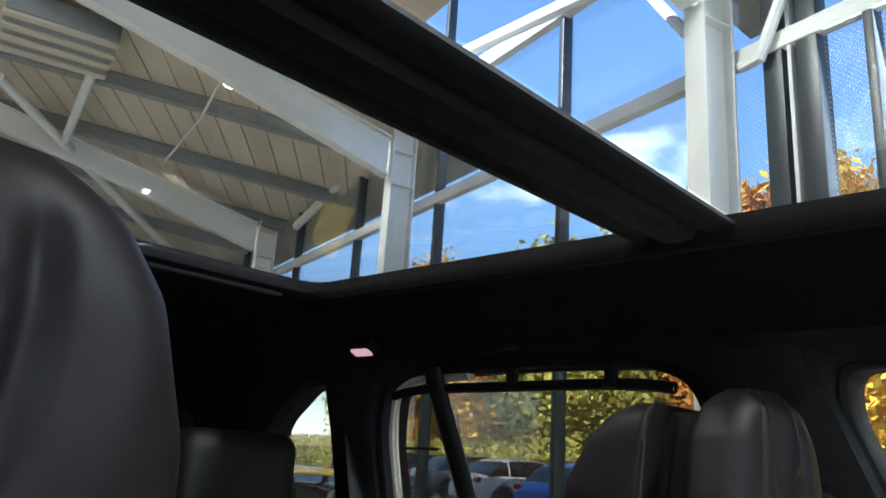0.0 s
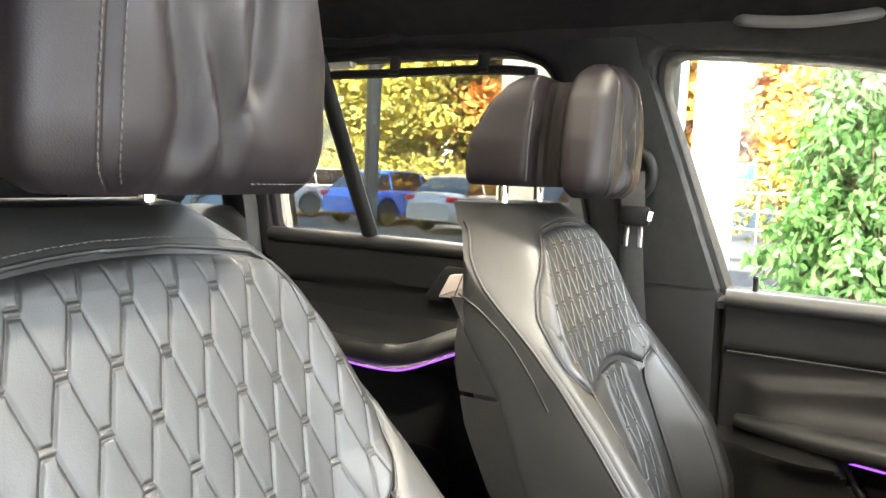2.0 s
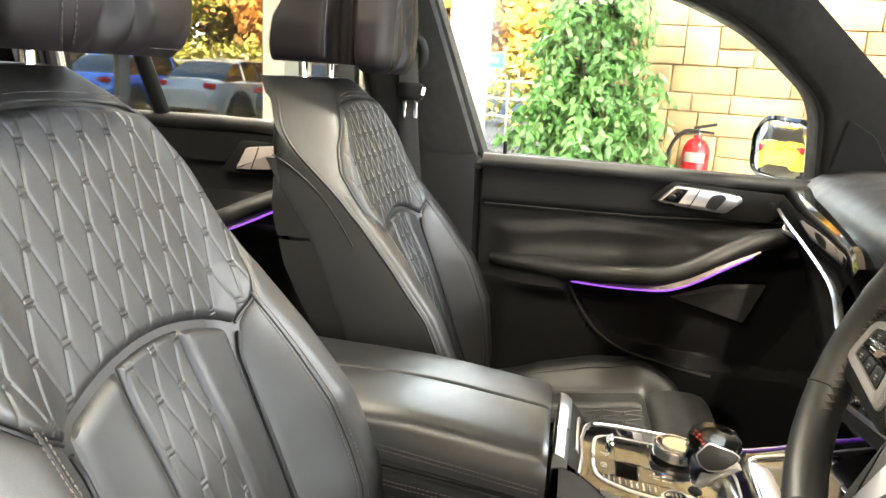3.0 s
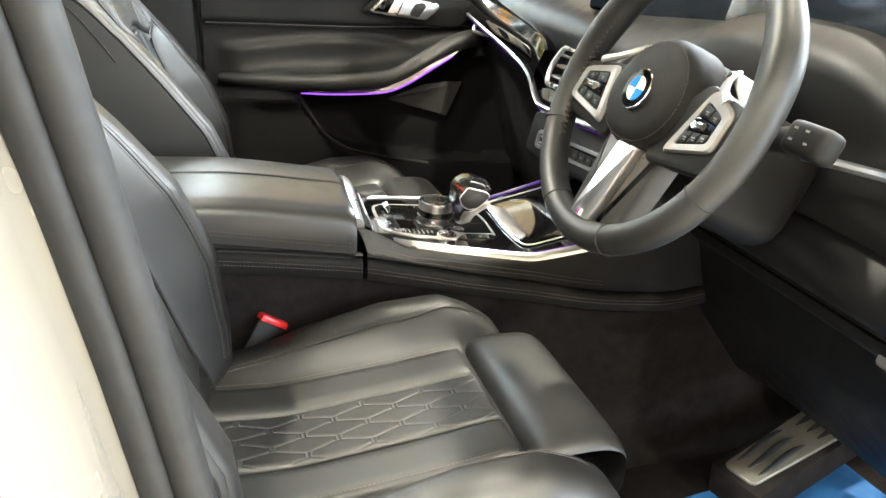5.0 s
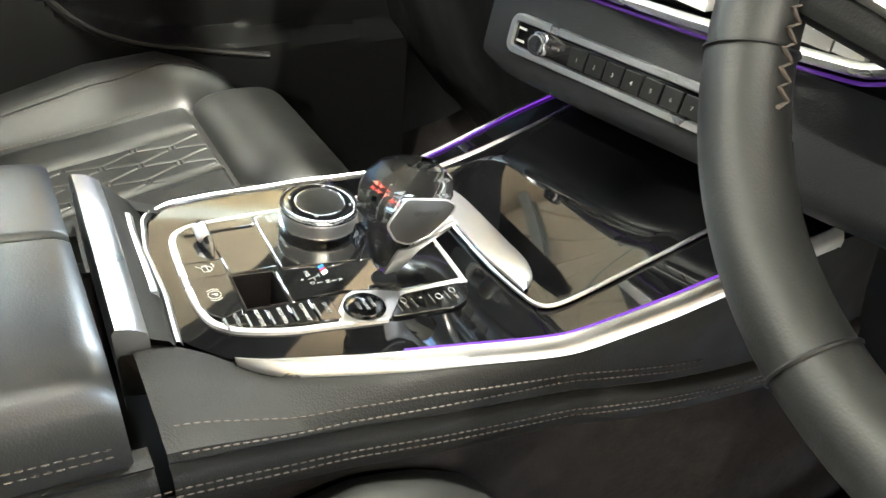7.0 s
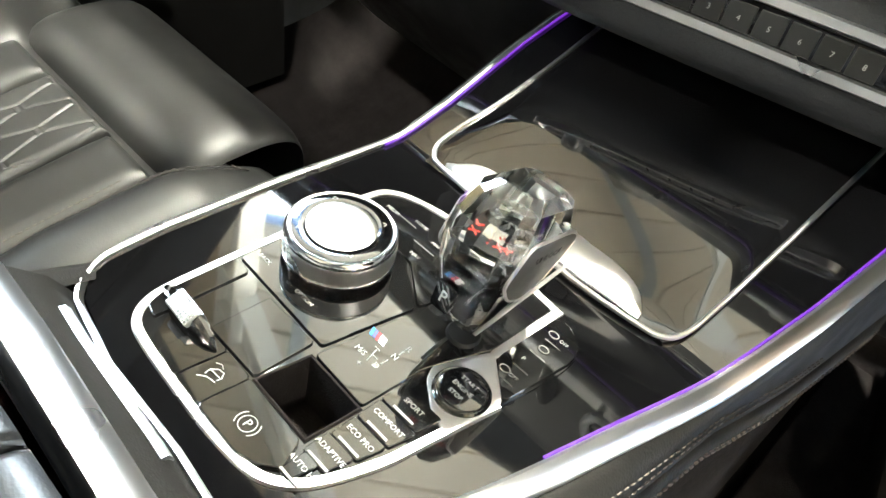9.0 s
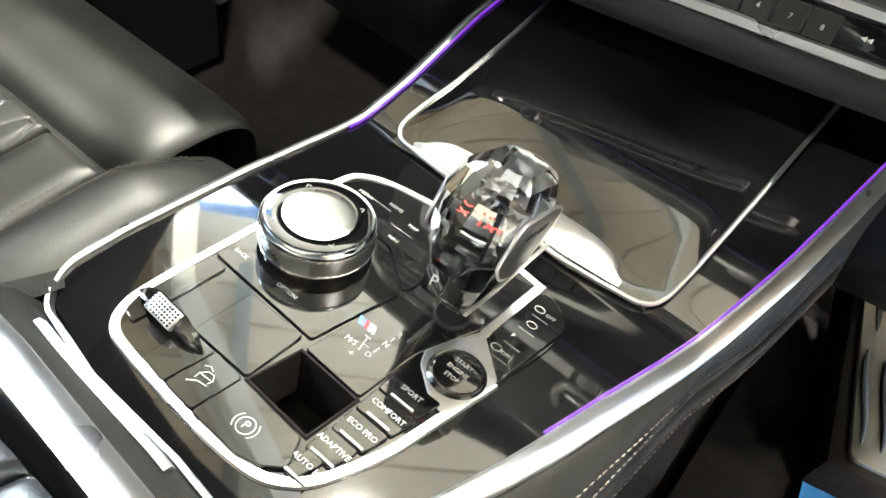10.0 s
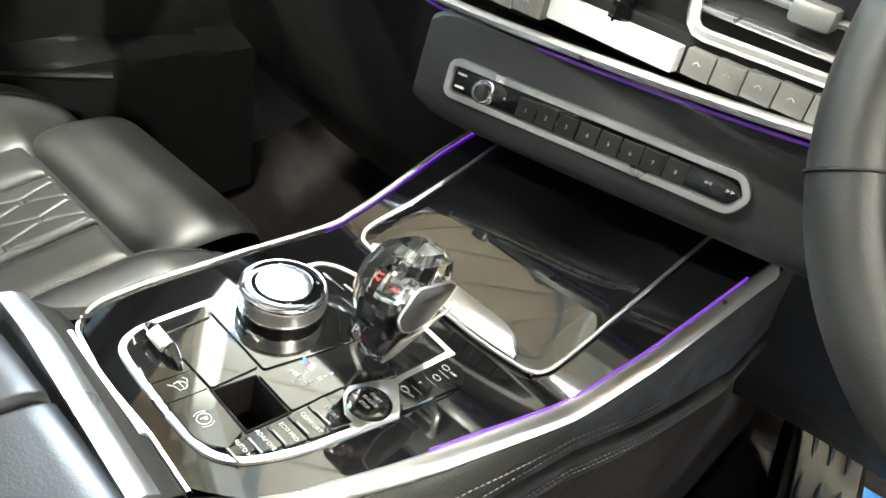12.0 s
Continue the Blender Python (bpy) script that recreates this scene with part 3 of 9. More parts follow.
# driver's side: white sill, door pillar with its seals, windscreen pillar and roof rail
sill = thing("door_sill", pose(0.7, -0.74, 0.4), "white painted door sill with a black scuff strip", "sill", kind="structure")
part("sill_body", Geo().box((0.72, -0.77, 0.46), (1.1, 0.12, 0.16), bevel=0.03, seg=4), SHADED_PAINT, sill)
part("scuff_strip", Geo().box((0.72, -0.735, 0.543), (0.95, 0.05, 0.008), bevel=0.003), PLASTIC, sill)
pillar = thing("door_pillar", pose(0.2, -0.74, 0.45), "white painted door pillar with black rubber seals", "pillar", kind="structure")
pp = [(0.120, 1.66), (0.145, 1.58), (0.203, 1.35), (0.231, 1.21), (0.260, 1.05), (0.287, 0.85), (0.310, 0.50)]
rows = []
for x, z in smooth_line([(a, b, 0) for a, b in pp], 5) and [(q.x, q.y) for q in smooth_line([(a, b, 0) for a, b in pp], 5)]:
    y = -side_y(z)
    rows.append([(x - 0.10, y + 0.064, z), (x + 0.036, y + 0.072, z), (x + 0.004, y + 0.064, z), (x - 0.001, y + 0.050, z), (x - 0.002, y + 0.030, z), (x - 0.001, y + 0.005, z), (x - 0.006, y - 0.045, z), (x - 0.04, y - 0.088, z), (x - 0.42, y - 0.110, z)])
# white jamb; its shade is in the paint's dull colour
part("jamb", Geo().grid(rows), SHADED_PAINT, pillar)
for off, dy, r in ((0.0320, 0.066, 0.0130), (0.0115, 0.064, 0.0130)):
    line = [(x + off, -max(side_y(z) - dy, 0.638 + dy), z) for x, z in pp]
    part("seal", Geo().tube(smooth_line(line, 5), r, 10), RUBBER, pillar)
inner = []
for x, z in [(q.x, q.y) for q in smooth_line([(a, b, 0) for a, b in pp], 5)]:
    y = -side_y(z)
    inner.append([(x + 0.012, y + 0.055, z), (x - 0.01, y + 0.085, z), (x - 0.08, y + 0.10, z), (x - 0.17, y + 0.085, z)])
part("pillar_trim", Geo().grid(inner), PILLAR, pillar)
g = Geo().tube(smooth_line([(0.15, -0.66, 1.665), (0.5, -0.66, 1.66), (0.80, -0.67, 1.60), (0.99, -0.71, 1.46), (1.22, -0.76, 1.27), (1.36, -0.78, 1.18)], 6), 0.055, 12)
single("beam_right", g, PILLAR, "dark roof rail and windscreen pillar on the driver's side", "pillar", kind="structure")
# upper pillar trim beside the passenger, in two pieces
pil = thing("pillar_trim", pose(0.2, 0.74, 0.5), "dark grey fabric door pillar trim beside the front passenger seat", "pillar", kind="structure")


def pillar_piece(zs, d):
    rows = []
    for z in zs:
        xr = interp(z, [0.5, 1.0, 1.2, 1.56, 1.63], [0.345, 0.328, 0.322, 0.205, 0.18])
        xl = interp(z, [0.5, 1.0, 1.2, 1.56, 1.63], [0.12, 0.11, 0.10, 0.055, 0.03])
        y = side_y(z) - 0.034 - d
        rows.append([(xl, y + 0.03, z), (xl + 0.01, y + 0.006, z), (xl + 0.03, y, z), (xr - 0.03, y, z), (xr - 0.006, y + 0.008, z), (xr + 0.004, y + 0.03, z), (xr + 0.004, y + 0.06, z)])
    return Geo().grid(rows, flip=True)


part("upper_trim", pillar_piece(np.linspace(1.205, 1.64, 10), 0.006), PILLAR, pil)
part("lower_trim", pillar_piece(np.linspace(0.5, 1.198, 12), 0.014), SOFT, pil)
# windscreen
g = Geo()
rows = [[(interp(t, [0, 1], [0.90, 1.62]) - 0.06 * (y / 0.66) ** 2, y * interp(t, [0, 1], [0.62, 0.75]) / 0.66, interp(t, [0, 0.5, 1], [1.66, 1.455, 1.20])) for y in np.linspace(-0.66, 0.66, 13)] for t in np.linspace(0, 1, 9)]
ws = single("windscreen", g.grid(rows), GLASS, "clear raked windscreen", "windscreen", kind="structure")
ws.visible_shadow = False


# ---- doors ----
def door_skin(x0, x1, z0, z1, side, bulge, n=44, k=40):
    rows = []
    for z in np.linspace(z0, z1, k):
        rows.append([(x, side * (0.742 - bulge(x, z)), z) for x in np.linspace(x0, x1, n)])
    return Geo().pad(rows, (0, side * 0.03, 0), flip=side > 0)


def ribbon(line, up, w, t=0.004):
    """A flat strip along a line."""
    rows = []
    up = Vector(up)
    for p in line:
        p = Vector(p)
        rows.append([p + up * (w / 2), p - up * (w / 2)])
    return Geo().grid(rows)


door = thing("front_door", pose(0.72, 0.74, 0.5), "black leather front passenger door trim with a violet lit armrest strip", "door")


def bulge_front(x, z):
    crease = 1.092 + 0.02 * sstep(0.8, 1.1, x)
    b = 0.014 * sstep(crease - 0.004, crease + 0.012, z) + 0.010 * math.exp(-((z - 1.185) / 0.02) ** 2)
    # soft hollow over the armrest, with a raised middle
    hollow = 1.045 + 0.022 * sstep(0.40, 0.62, x) - 0.03 * sstep(0.70, 0.95, x)
    b += 0.016 * (1 - sstep(hollow - 0.010, hollow + 0.012, z)) * sstep(0.36, 0.42, x)
    arm = interp(x, [0.4, 0.72, 0.80, 0.93, 1.0], [0.972, 0.985, 1.005, 1.072, 1.085])
    b += 0.050 * math.exp(-((z - arm + 0.02) / 0.035) ** 2) * sstep(0.37, 0.50, x) * (1 - sstep(0.95, 1.04, x))
    pocket = interp(x, [0.33, 0.54, 0.575, 0.605, 0.64, 0.69, 0.80, 1.0, 1.1], [0.945, 0.943, 0.895, 0.855, 0.826, 0.806, 0.790, 0.775, 0.77])
    b += 0.045 * (1 - sstep(pocket - 0.012, pocket + 0.006, z))
    return b


part("door_skin", door_skin(0.338, 1.13, 0.50, 1.192, 1, bulge_front, 90, 90), SOFT, door)
cap = Geo().tube([(0.335, 0.728, 1.192), (0.6, 0.728, 1.190), (0.86, 0.728, 1.186), (1.05, 0.728, 1.186), (1.14, 0.728, 1.190)], 0.017, 12)
part("sill_cap", cap, LEATHER, door)
part("sill_seam", Geo().tube([(0.345, 0.7245, 1.096), (0.7, 0.7225, 1.096), (0.95, 0.7225, 1.106), (1.12, 0.7225, 1.115)], 0.0022, 6), RUBBER, door)
arm_line = smooth_line([(0.37, 0.725, 0.972), (0.46, 0.690, 0.974), (0.58, 0.655, 0.977), (0.70, 0.632, 0.984), (0.775, 0.625, 0.998), (0.85, 0.640, 1.036), (0.92, 0.655, 1.072), (0.98, 0.672, 1.086), (1.03, 0.70, 1.084), (1.06, 0.735, 1.075)], 6)
part("armrest", Geo().tube(arm_line, [0.012 + 0.010 * math.sin(math.pi * min(1, i / 12) / 2) for i in range(len(arm_line))], 14, flat=0.9), LEATHER, door)
strip = smooth_line([(0.540, 0.698, 0.944), (0.62, 0.664, 0.948), (0.70, 0.630, 0.957), (0.752, 0.608, 0.968), (0.80, 0.608, 0.988), (0.86, 0.622, 1.020), (0.930, 0.642, 1.056)], 7)
ns = len(strip)
rows = []
for i, p in enumerate(strip):
    w0 = interp(i / ns, [0, 0.15, 0.6, 1.0], [0.002, 0.014, 0.020, 0.010])
    n = Vector((0.06, -0.85, 0.5))
    rows.append([p + Vector((0, 0.03, w0 * 0.9)), p + Vector((0, 0.002, w0 * 0.9)), p - Vector((0, 0.004, 0)), p + Vector((0, 0.03, -0.004))])
part("trim_strip", Geo().grid(rows, flip=True), MINK, door, "pale satin trim strip")
part("light_strip", Geo().tube([p + Vector((0, -0.005, -0.0015)) for p in strip[1:-2]], 0.0020, 6), PURPLE, door, "violet light strip")
pk = smooth_line([(0.50, 0.697, 0.946), (0.540, 0.690, 0.943), (0.575, 0.685, 0.895), (0.605, 0.676, 0.855), (0.640, 0.668, 0.826), (0.69, 0.655, 0.806), (0.776, 0.635, 0.792), (0.863, 0.615, 0.782)], 6)
part("pocket_rim", Geo().tube(pk, 0.006, 8), PLASTIC, door)
sp = Geo().prism(rounded([(0.771, 0.926), (0.934, 0.882), (0.970, 0.973), (0.875, 0.966)], 0.006), 0, 0.004, 0.002, Matrix(((1, 0, 0, 0), (0, 0, -1, 0.708), (0, 1, 0, 0), (0, 0, 0, 1))))
part("speaker_grille", sp, mat("grille_grey", (0.045, 0.044, 0.042), 0.6, vary=0.1, scale=20, bump=0.5, bump_scale=900), door, "grey speaker grille panel")
XZ = Matrix(((1, 0, 0, 0), (0, 0, -1, 0.716), (0, 1, 0, 0), (0, 0, 0, 1)))


def ccw(pts):
    return pts if sum(pts[i - 1][0] * pts[i][1] - pts[i][0] * pts[i - 1][1] for i in range(len(pts))) > 0 else pts[::-1]


hb = rounded(ccw([(0.702, 1.134), (0.747, 1.181), (0.985, 1.168), (1.004, 1.150), (0.955, 1.105), (0.862, 1.108)]), 0.010)
part("handle_bezel", Geo().prism(hb, -0.004, 0.004, 0.003, XZ), PLASTIC, door)
hd = rounded(ccw([(0.720, 1.136), (0.7555, 1.173), (0.8355, 1.168), (0.889, 1.161), (0.896, 1.150), (0.862, 1.120), (0.750, 1.130)]), 0.006, 4)
part("door_handle", Geo().prism(hd, 0.003, 0.016, 0.004, XZ), SATIN, door, "satin silver pull handle")
part("button_field", Geo().prism(rounded(ccw([(0.729, 1.139), (0.757, 1.167), (0.782, 1.166), (0.764, 1.135)]), 0.003, 3), 0.012, 0.0168, 0.0006, XZ), PIANO, door)
for bx, bz in ((0.750, 1.146), (0.764, 1.158)):
    part("window_button", Geo().box((bx, 0.6985, bz), (0.013, 0.003, 0.009), bevel=0.001), PLASTIC, door)
part("handle_hollow", Geo().prism(rounded(ccw([(0.818, 1.131), (0.831, 1.158), (0.853, 1.162), (0.862, 1.154), (0.842, 1.126)]), 0.007, 4), 0.012, 0.0164, 0.0004, XZ), RUBBER, door, "dark finger hollow")
part("handle_joint", Geo().tube([(0.787, 0.6995, 1.129), (0.805, 0.6995, 1.168)], 0.0012, 6), RUBBER, door)
for sx in (0.955, 0.975, 0.995):
    part("memory_button", Geo().box((sx, 0.713, 1.145 + (sx - 0.955) * 0.2), (0.010, 0.006, 0.012), bevel=0.002), PLASTIC, door)
pin = single("lock_pin", Geo().lathe([(0.009, 0), (0.009, 0.004), (0.0045, 0.006), (0.0045, 0.024), (0.006, 0.028), (0.004, 0.033), (0.001, 0.034)], 14, pose(0.382, 0.737, 1.203)), PLASTIC, "small black lock pin on the door sill", "lock pin")
tw = thing("tweeter_panel", pose(1.1, 0.72, 1.2), "black triangular speaker panel beside the door mirror", "speaker")
rows = []
tri_pts = rounded([(1.055, 1.210), (1.190, 1.215), (1.128, 1.305), (1.066, 1.338)], 0.014)
g = Geo()
lower = [(x, side_y(z) - 0.036, z) for x, z in tri_pts]
upper = [(x, side_y(z) - 0.044, z) for x, z in inset(tri_pts, 0.004)]
n = len(lower)
g.add(lower + upper, [(i, n + i, n + (i + 1) % n, (i + 1) % n) for i in range(n)] + [tuple(range(2 * n - 1, n - 1, -1))])
part("grille", g, PLASTIC, tw)
g = Geo().box((1.135, side_y(1.225) - 0.047, 1.225), (0.040, 0.003, 0.004), bevel=0.001)
part("nameplate", g, SILVER, tw, "small blank silver nameplate")

# rear door trim
rdoor = thing("rear_door", pose(-0.3, 0.74, 0.5), "black leather rear door trim with a violet lit armrest strip", "door")


def bulge_rear(x, z):
    b = 0.012 * sstep(1.135, 1.150, z - 0.03 * x)
    b += 0.020 * (1 - sstep(1.05, 1.07, z)) + 0.05 * math.exp(-((z - 1.0) / 0.04) ** 2) * sstep(-0.72, -0.5, x) * (1 - sstep(-0.05, 0.1, x))
    return b


part("door_skin", door_skin(-0.735, 0.105, 0.55, 1.232, 1, bulge_rear, 60, 60), SOFT, rdoor)
part("sill_cap", Geo().tube([(-0.74, 0.735, 1.228), (-0.3, 0.735, 1.230), (0.10, 0.735, 1.224)], 0.018, 12), LEATHER, rdoor)
ra = smooth_line([(-0.62, 0.70, 1.0), (-0.50, 0.67, 0.997), (-0.38, 0.645, 0.999), (-0.28, 0.64, 1.008), (-0.18, 0.65, 1.050), (-0.10, 0.665, 1.085)], 6)
part("armrest", Geo().tube(ra, 0.024, 12), LEATHER, rdoor)
rs = smooth_line([(-0.53, 0.672, 0.972), (-0.42, 0.645, 0.968), (-0.32, 0.630, 0.972), (-0.265, 0.628, 0.984), (-0.19, 0.640, 1.016), (-0.11, 0.655, 1.055)], 6)
part("trim_strip", Geo().grid([[p + Vector((0, 0.03, 0.018)), p + Vector((0, 0, 0.018)), p - Vector((0, 0.003, 0)), p + Vector((0, 0.03, -0.003))] for p in rs], flip=True), MINK, rdoor, "pale satin trim strip")
part("light_strip", Geo().tube([p + Vector((0, -0.004, -0.001)) for p in rs], 0.0022, 6), PURPLE, rdoor, "violet light strip")
RZ = Matrix(((1, 0, 0, 0), (0, 0, -1, 0.716), (0, 1, 0, 0), (0, 0, 0, 1)))
part("door_handle", Geo().prism(rounded(ccw([(-0.245, 1.128), (-0.218, 1.180), (-0.148, 1.188), (-0.130, 1.176), (-0.158, 1.132)]), 0.006, 4), 0.0, 0.016, 0.004, RZ), MINK, rdoor, "pale satin pull handle")
part("handle_joint", Geo().tube([(-0.205, 0.6995, 1.130), (-0.186, 0.6995, 1.183)], 0.0012, 6), RUBBER, rdoor)
part("handle_bezel", Geo().prism(rounded([(-0.29, 1.116), (-0.12, 1.120), (-0.10, 1.190), (-0.235, 1.196)], 0.012), 0, 0.007, 0.003, Matrix(((1, 0, 0, 0), (0, 0, -1, 0.722), (0, 1, 0, 0), (0, 0, 0, 1)))), PLASTIC, rdoor)

# seat belt on the pillar
belt = thing("seat_belt", pose(0.15, 0.67, 1.2), "black seat belt hanging from its pillar anchor with a steel tongue", "seat belt")
part("anchor_cover", Geo().lathe([(0.034, 0), (0.034, 0.014), (0.029, 0.024), (0.018, 0.030), (0.001, 0.031)], 20, pose(0.165, 0.690, 1.432, 90, 0, 0)), PLASTIC, belt)
part("anchor_loop", Geo().tube(smooth_line([(0.152, 0.648, 1.395), (0.152, 0.640, 1.435), (0.170, 0.636, 1.452), (0.193, 0.640, 1.442), (0.204, 0.644, 1.418), (0.201, 0.648, 1.390), (0.188, 0.650, 1.373)], 5), 0.010, 10), PLASTIC, belt, "black belt guide loop")
bl = [(0.170, 0.645, 1.415), (0.176, 0.632, 1.36), (0.182, 0.628, 1.25), (0.205, 0.650, 1.0), (0.200, 0.675, 0.8), (0.195, 0.685, 0.6)]
part("webbing", Geo().grid([[Vector(p) + Vector((-0.021, 0.004, 0)), Vector(p), Vector(p) + Vector((0.021, 0.004, 0))] for p in smooth_line(bl, 4)], flip=True), mat("belt_webbing", (0.018, 0.018, 0.018), 0.7, vary=0.1, scale=30, bump=0.5, bump_scale=500), belt)
part("tongue_grip", Geo().box((0.184, 0.618, 1.335), (0.056, 0.018, 0.036), bevel=0.008, seg=3), PLASTIC, belt)
part("grip_end", Geo().tube([(0.210, 0.612, 1.330), (0.213, 0.610, 1.346)], 0.006, 8), CHROME, belt, "small chrome rivet")
for tx in (0.173, 0.197):
    part("tongue", Geo().box((tx, 0.616, 1.300), (0.009, 0.004, 0.040), bevel=0.0015), CHROME, belt, "steel buckle tongue")


# ---- front seats ----
SEAT_Y = -0.352
NORMAL = Vector((0.92, 0, 0.39))


def quilt_dist(u, v, period=0.038, step=0.040, amp=0.0172):
    """Distance to the nearest sewn zigzag line; neighbouring rows run in opposite phase."""
    best = 1.0
    k0 = round(v / step)
    for k in (k0 - 1, k0, k0 + 1):
        ph = (u / period + (0.5 if k % 2 else 0.0)) % 1.0
        tri = abs(ph - 0.5) * 4 - 1
        z = max(-0.56, min(0.56, tri)) / 0.56
        line = k * step + amp * z
        slope = 0.0 if abs(tri) > 0.56 else 4 * amp / 0.56 / period
        best = min(best, abs(v - line) / math.hypot(1, slope))
    return best


def puff(d, r, h):
    """Height of a padded panel at a distance d from its seam."""
    t = min(1.0, max(0.0, d / r))
    return h * (math.sqrt(1 - (1 - t) ** 2) - 0.25)


BZ = [0.70, 0.76, 0.80, 0.95, 1.10, 1.20, 1.31, 1.345, 1.362]
BX = [0.325, 0.305, 0.285, 0.230, 0.168, 0.128, 0.085, 0.062, 0.030]
WZ = [0.70, 0.80, 0.95, 1.05, 1.13, 1.20, 1.25, 1.29, 1.32, 1.345, 1.362]
WY = [0.215, 0.240, 0.252, 0.248, 0.238, 0.230, 0.220, 0.200, 0.175, 0.148, 0.115]


def soft_interp(z, xs, ys, w=0.02):
    return (interp(z - w, xs, ys) + interp(z, xs, ys) * 2 + interp(z + w, xs, ys)) / 4


def back_w(z):
    return soft_interp(z, WZ, WY, 0.012)


def back_x(y, z):
    """The front face of the backrest under its panels."""
    s, wd = abs(y), back_w(z)
    x = soft_interp(z, BZ, BX)
    hb = interp(z, [0.72, 0.80, 0.90, 1.00, 1.08, 1.16, 1.25], [0.018, 0.054, 0.078, 0.074, 0.046, 0.010, 0.004])
    x += hb * sstep(0.115, wd - 0.045, s)
    x -= 0.080 * sstep(1.14, 1.30, z) * max(0.0, (s - (wd - 0.050)) / 0.050) ** 1.4
    t = max(0.0, (s - (wd - 0.016)) / 0.016)
    x -= 0.018 * (1 - math.sqrt(max(0.0, 1 - min(1, t) ** 2)))
    x += 0.012 * sstep(0.14, 0.0, s) * sstep(0.70, 0.95, z) * (1 - sstep(1.0, 1.1, z))
    return x


def back_pt(y, z, h=0.0):
    return Vector((back_x(y, z), SEAT_Y + y, z)) + NORMAL * h


def back_patch(yl, yr, zb, zt, height, r, n=60, k=60, quilt=0.0, u0=0.0, v0=0.0, step=0.040, period=0.038, amp=0.0172):
    """A padded leather panel on the backrest between side curves and lower and upper curves."""
    rows = []
    for j in range(k + 1):
        b = j / k
        row = []
        for i in range(n + 1):
            a = i / n
            zm = zb(0) + (zt(0) - zb(0)) * b
            y = yl(zm) + (yr(zm) - yl(zm)) * a
            z = zb(y) + (zt(y) - zb(y)) * b
            d = min(a * (yr(zm) - yl(zm)), (1 - a) * (yr(zm) - yl(zm)), b * (zt(y) - zb(y)) * 1.08, (1 - b) * (zt(y) - zb(y)) * 1.08)
            h = puff(d, r, height)
            if quilt:
                q = quilt_dist(y - u0, (z - v0) * 1.08, period, step, amp)
                h -= quilt * (0.85 * math.exp(-(q / 0.0013) ** 2) + 0.15 * math.exp(-(q / 0.0040) ** 2)) * min(1, d / 0.006)
            row.append(back_pt(y, z, h))
        rows.append(row)
    return Geo().pad(rows, NORMAL * -0.012, flip=False)


def const(v):
    return lambda q: v


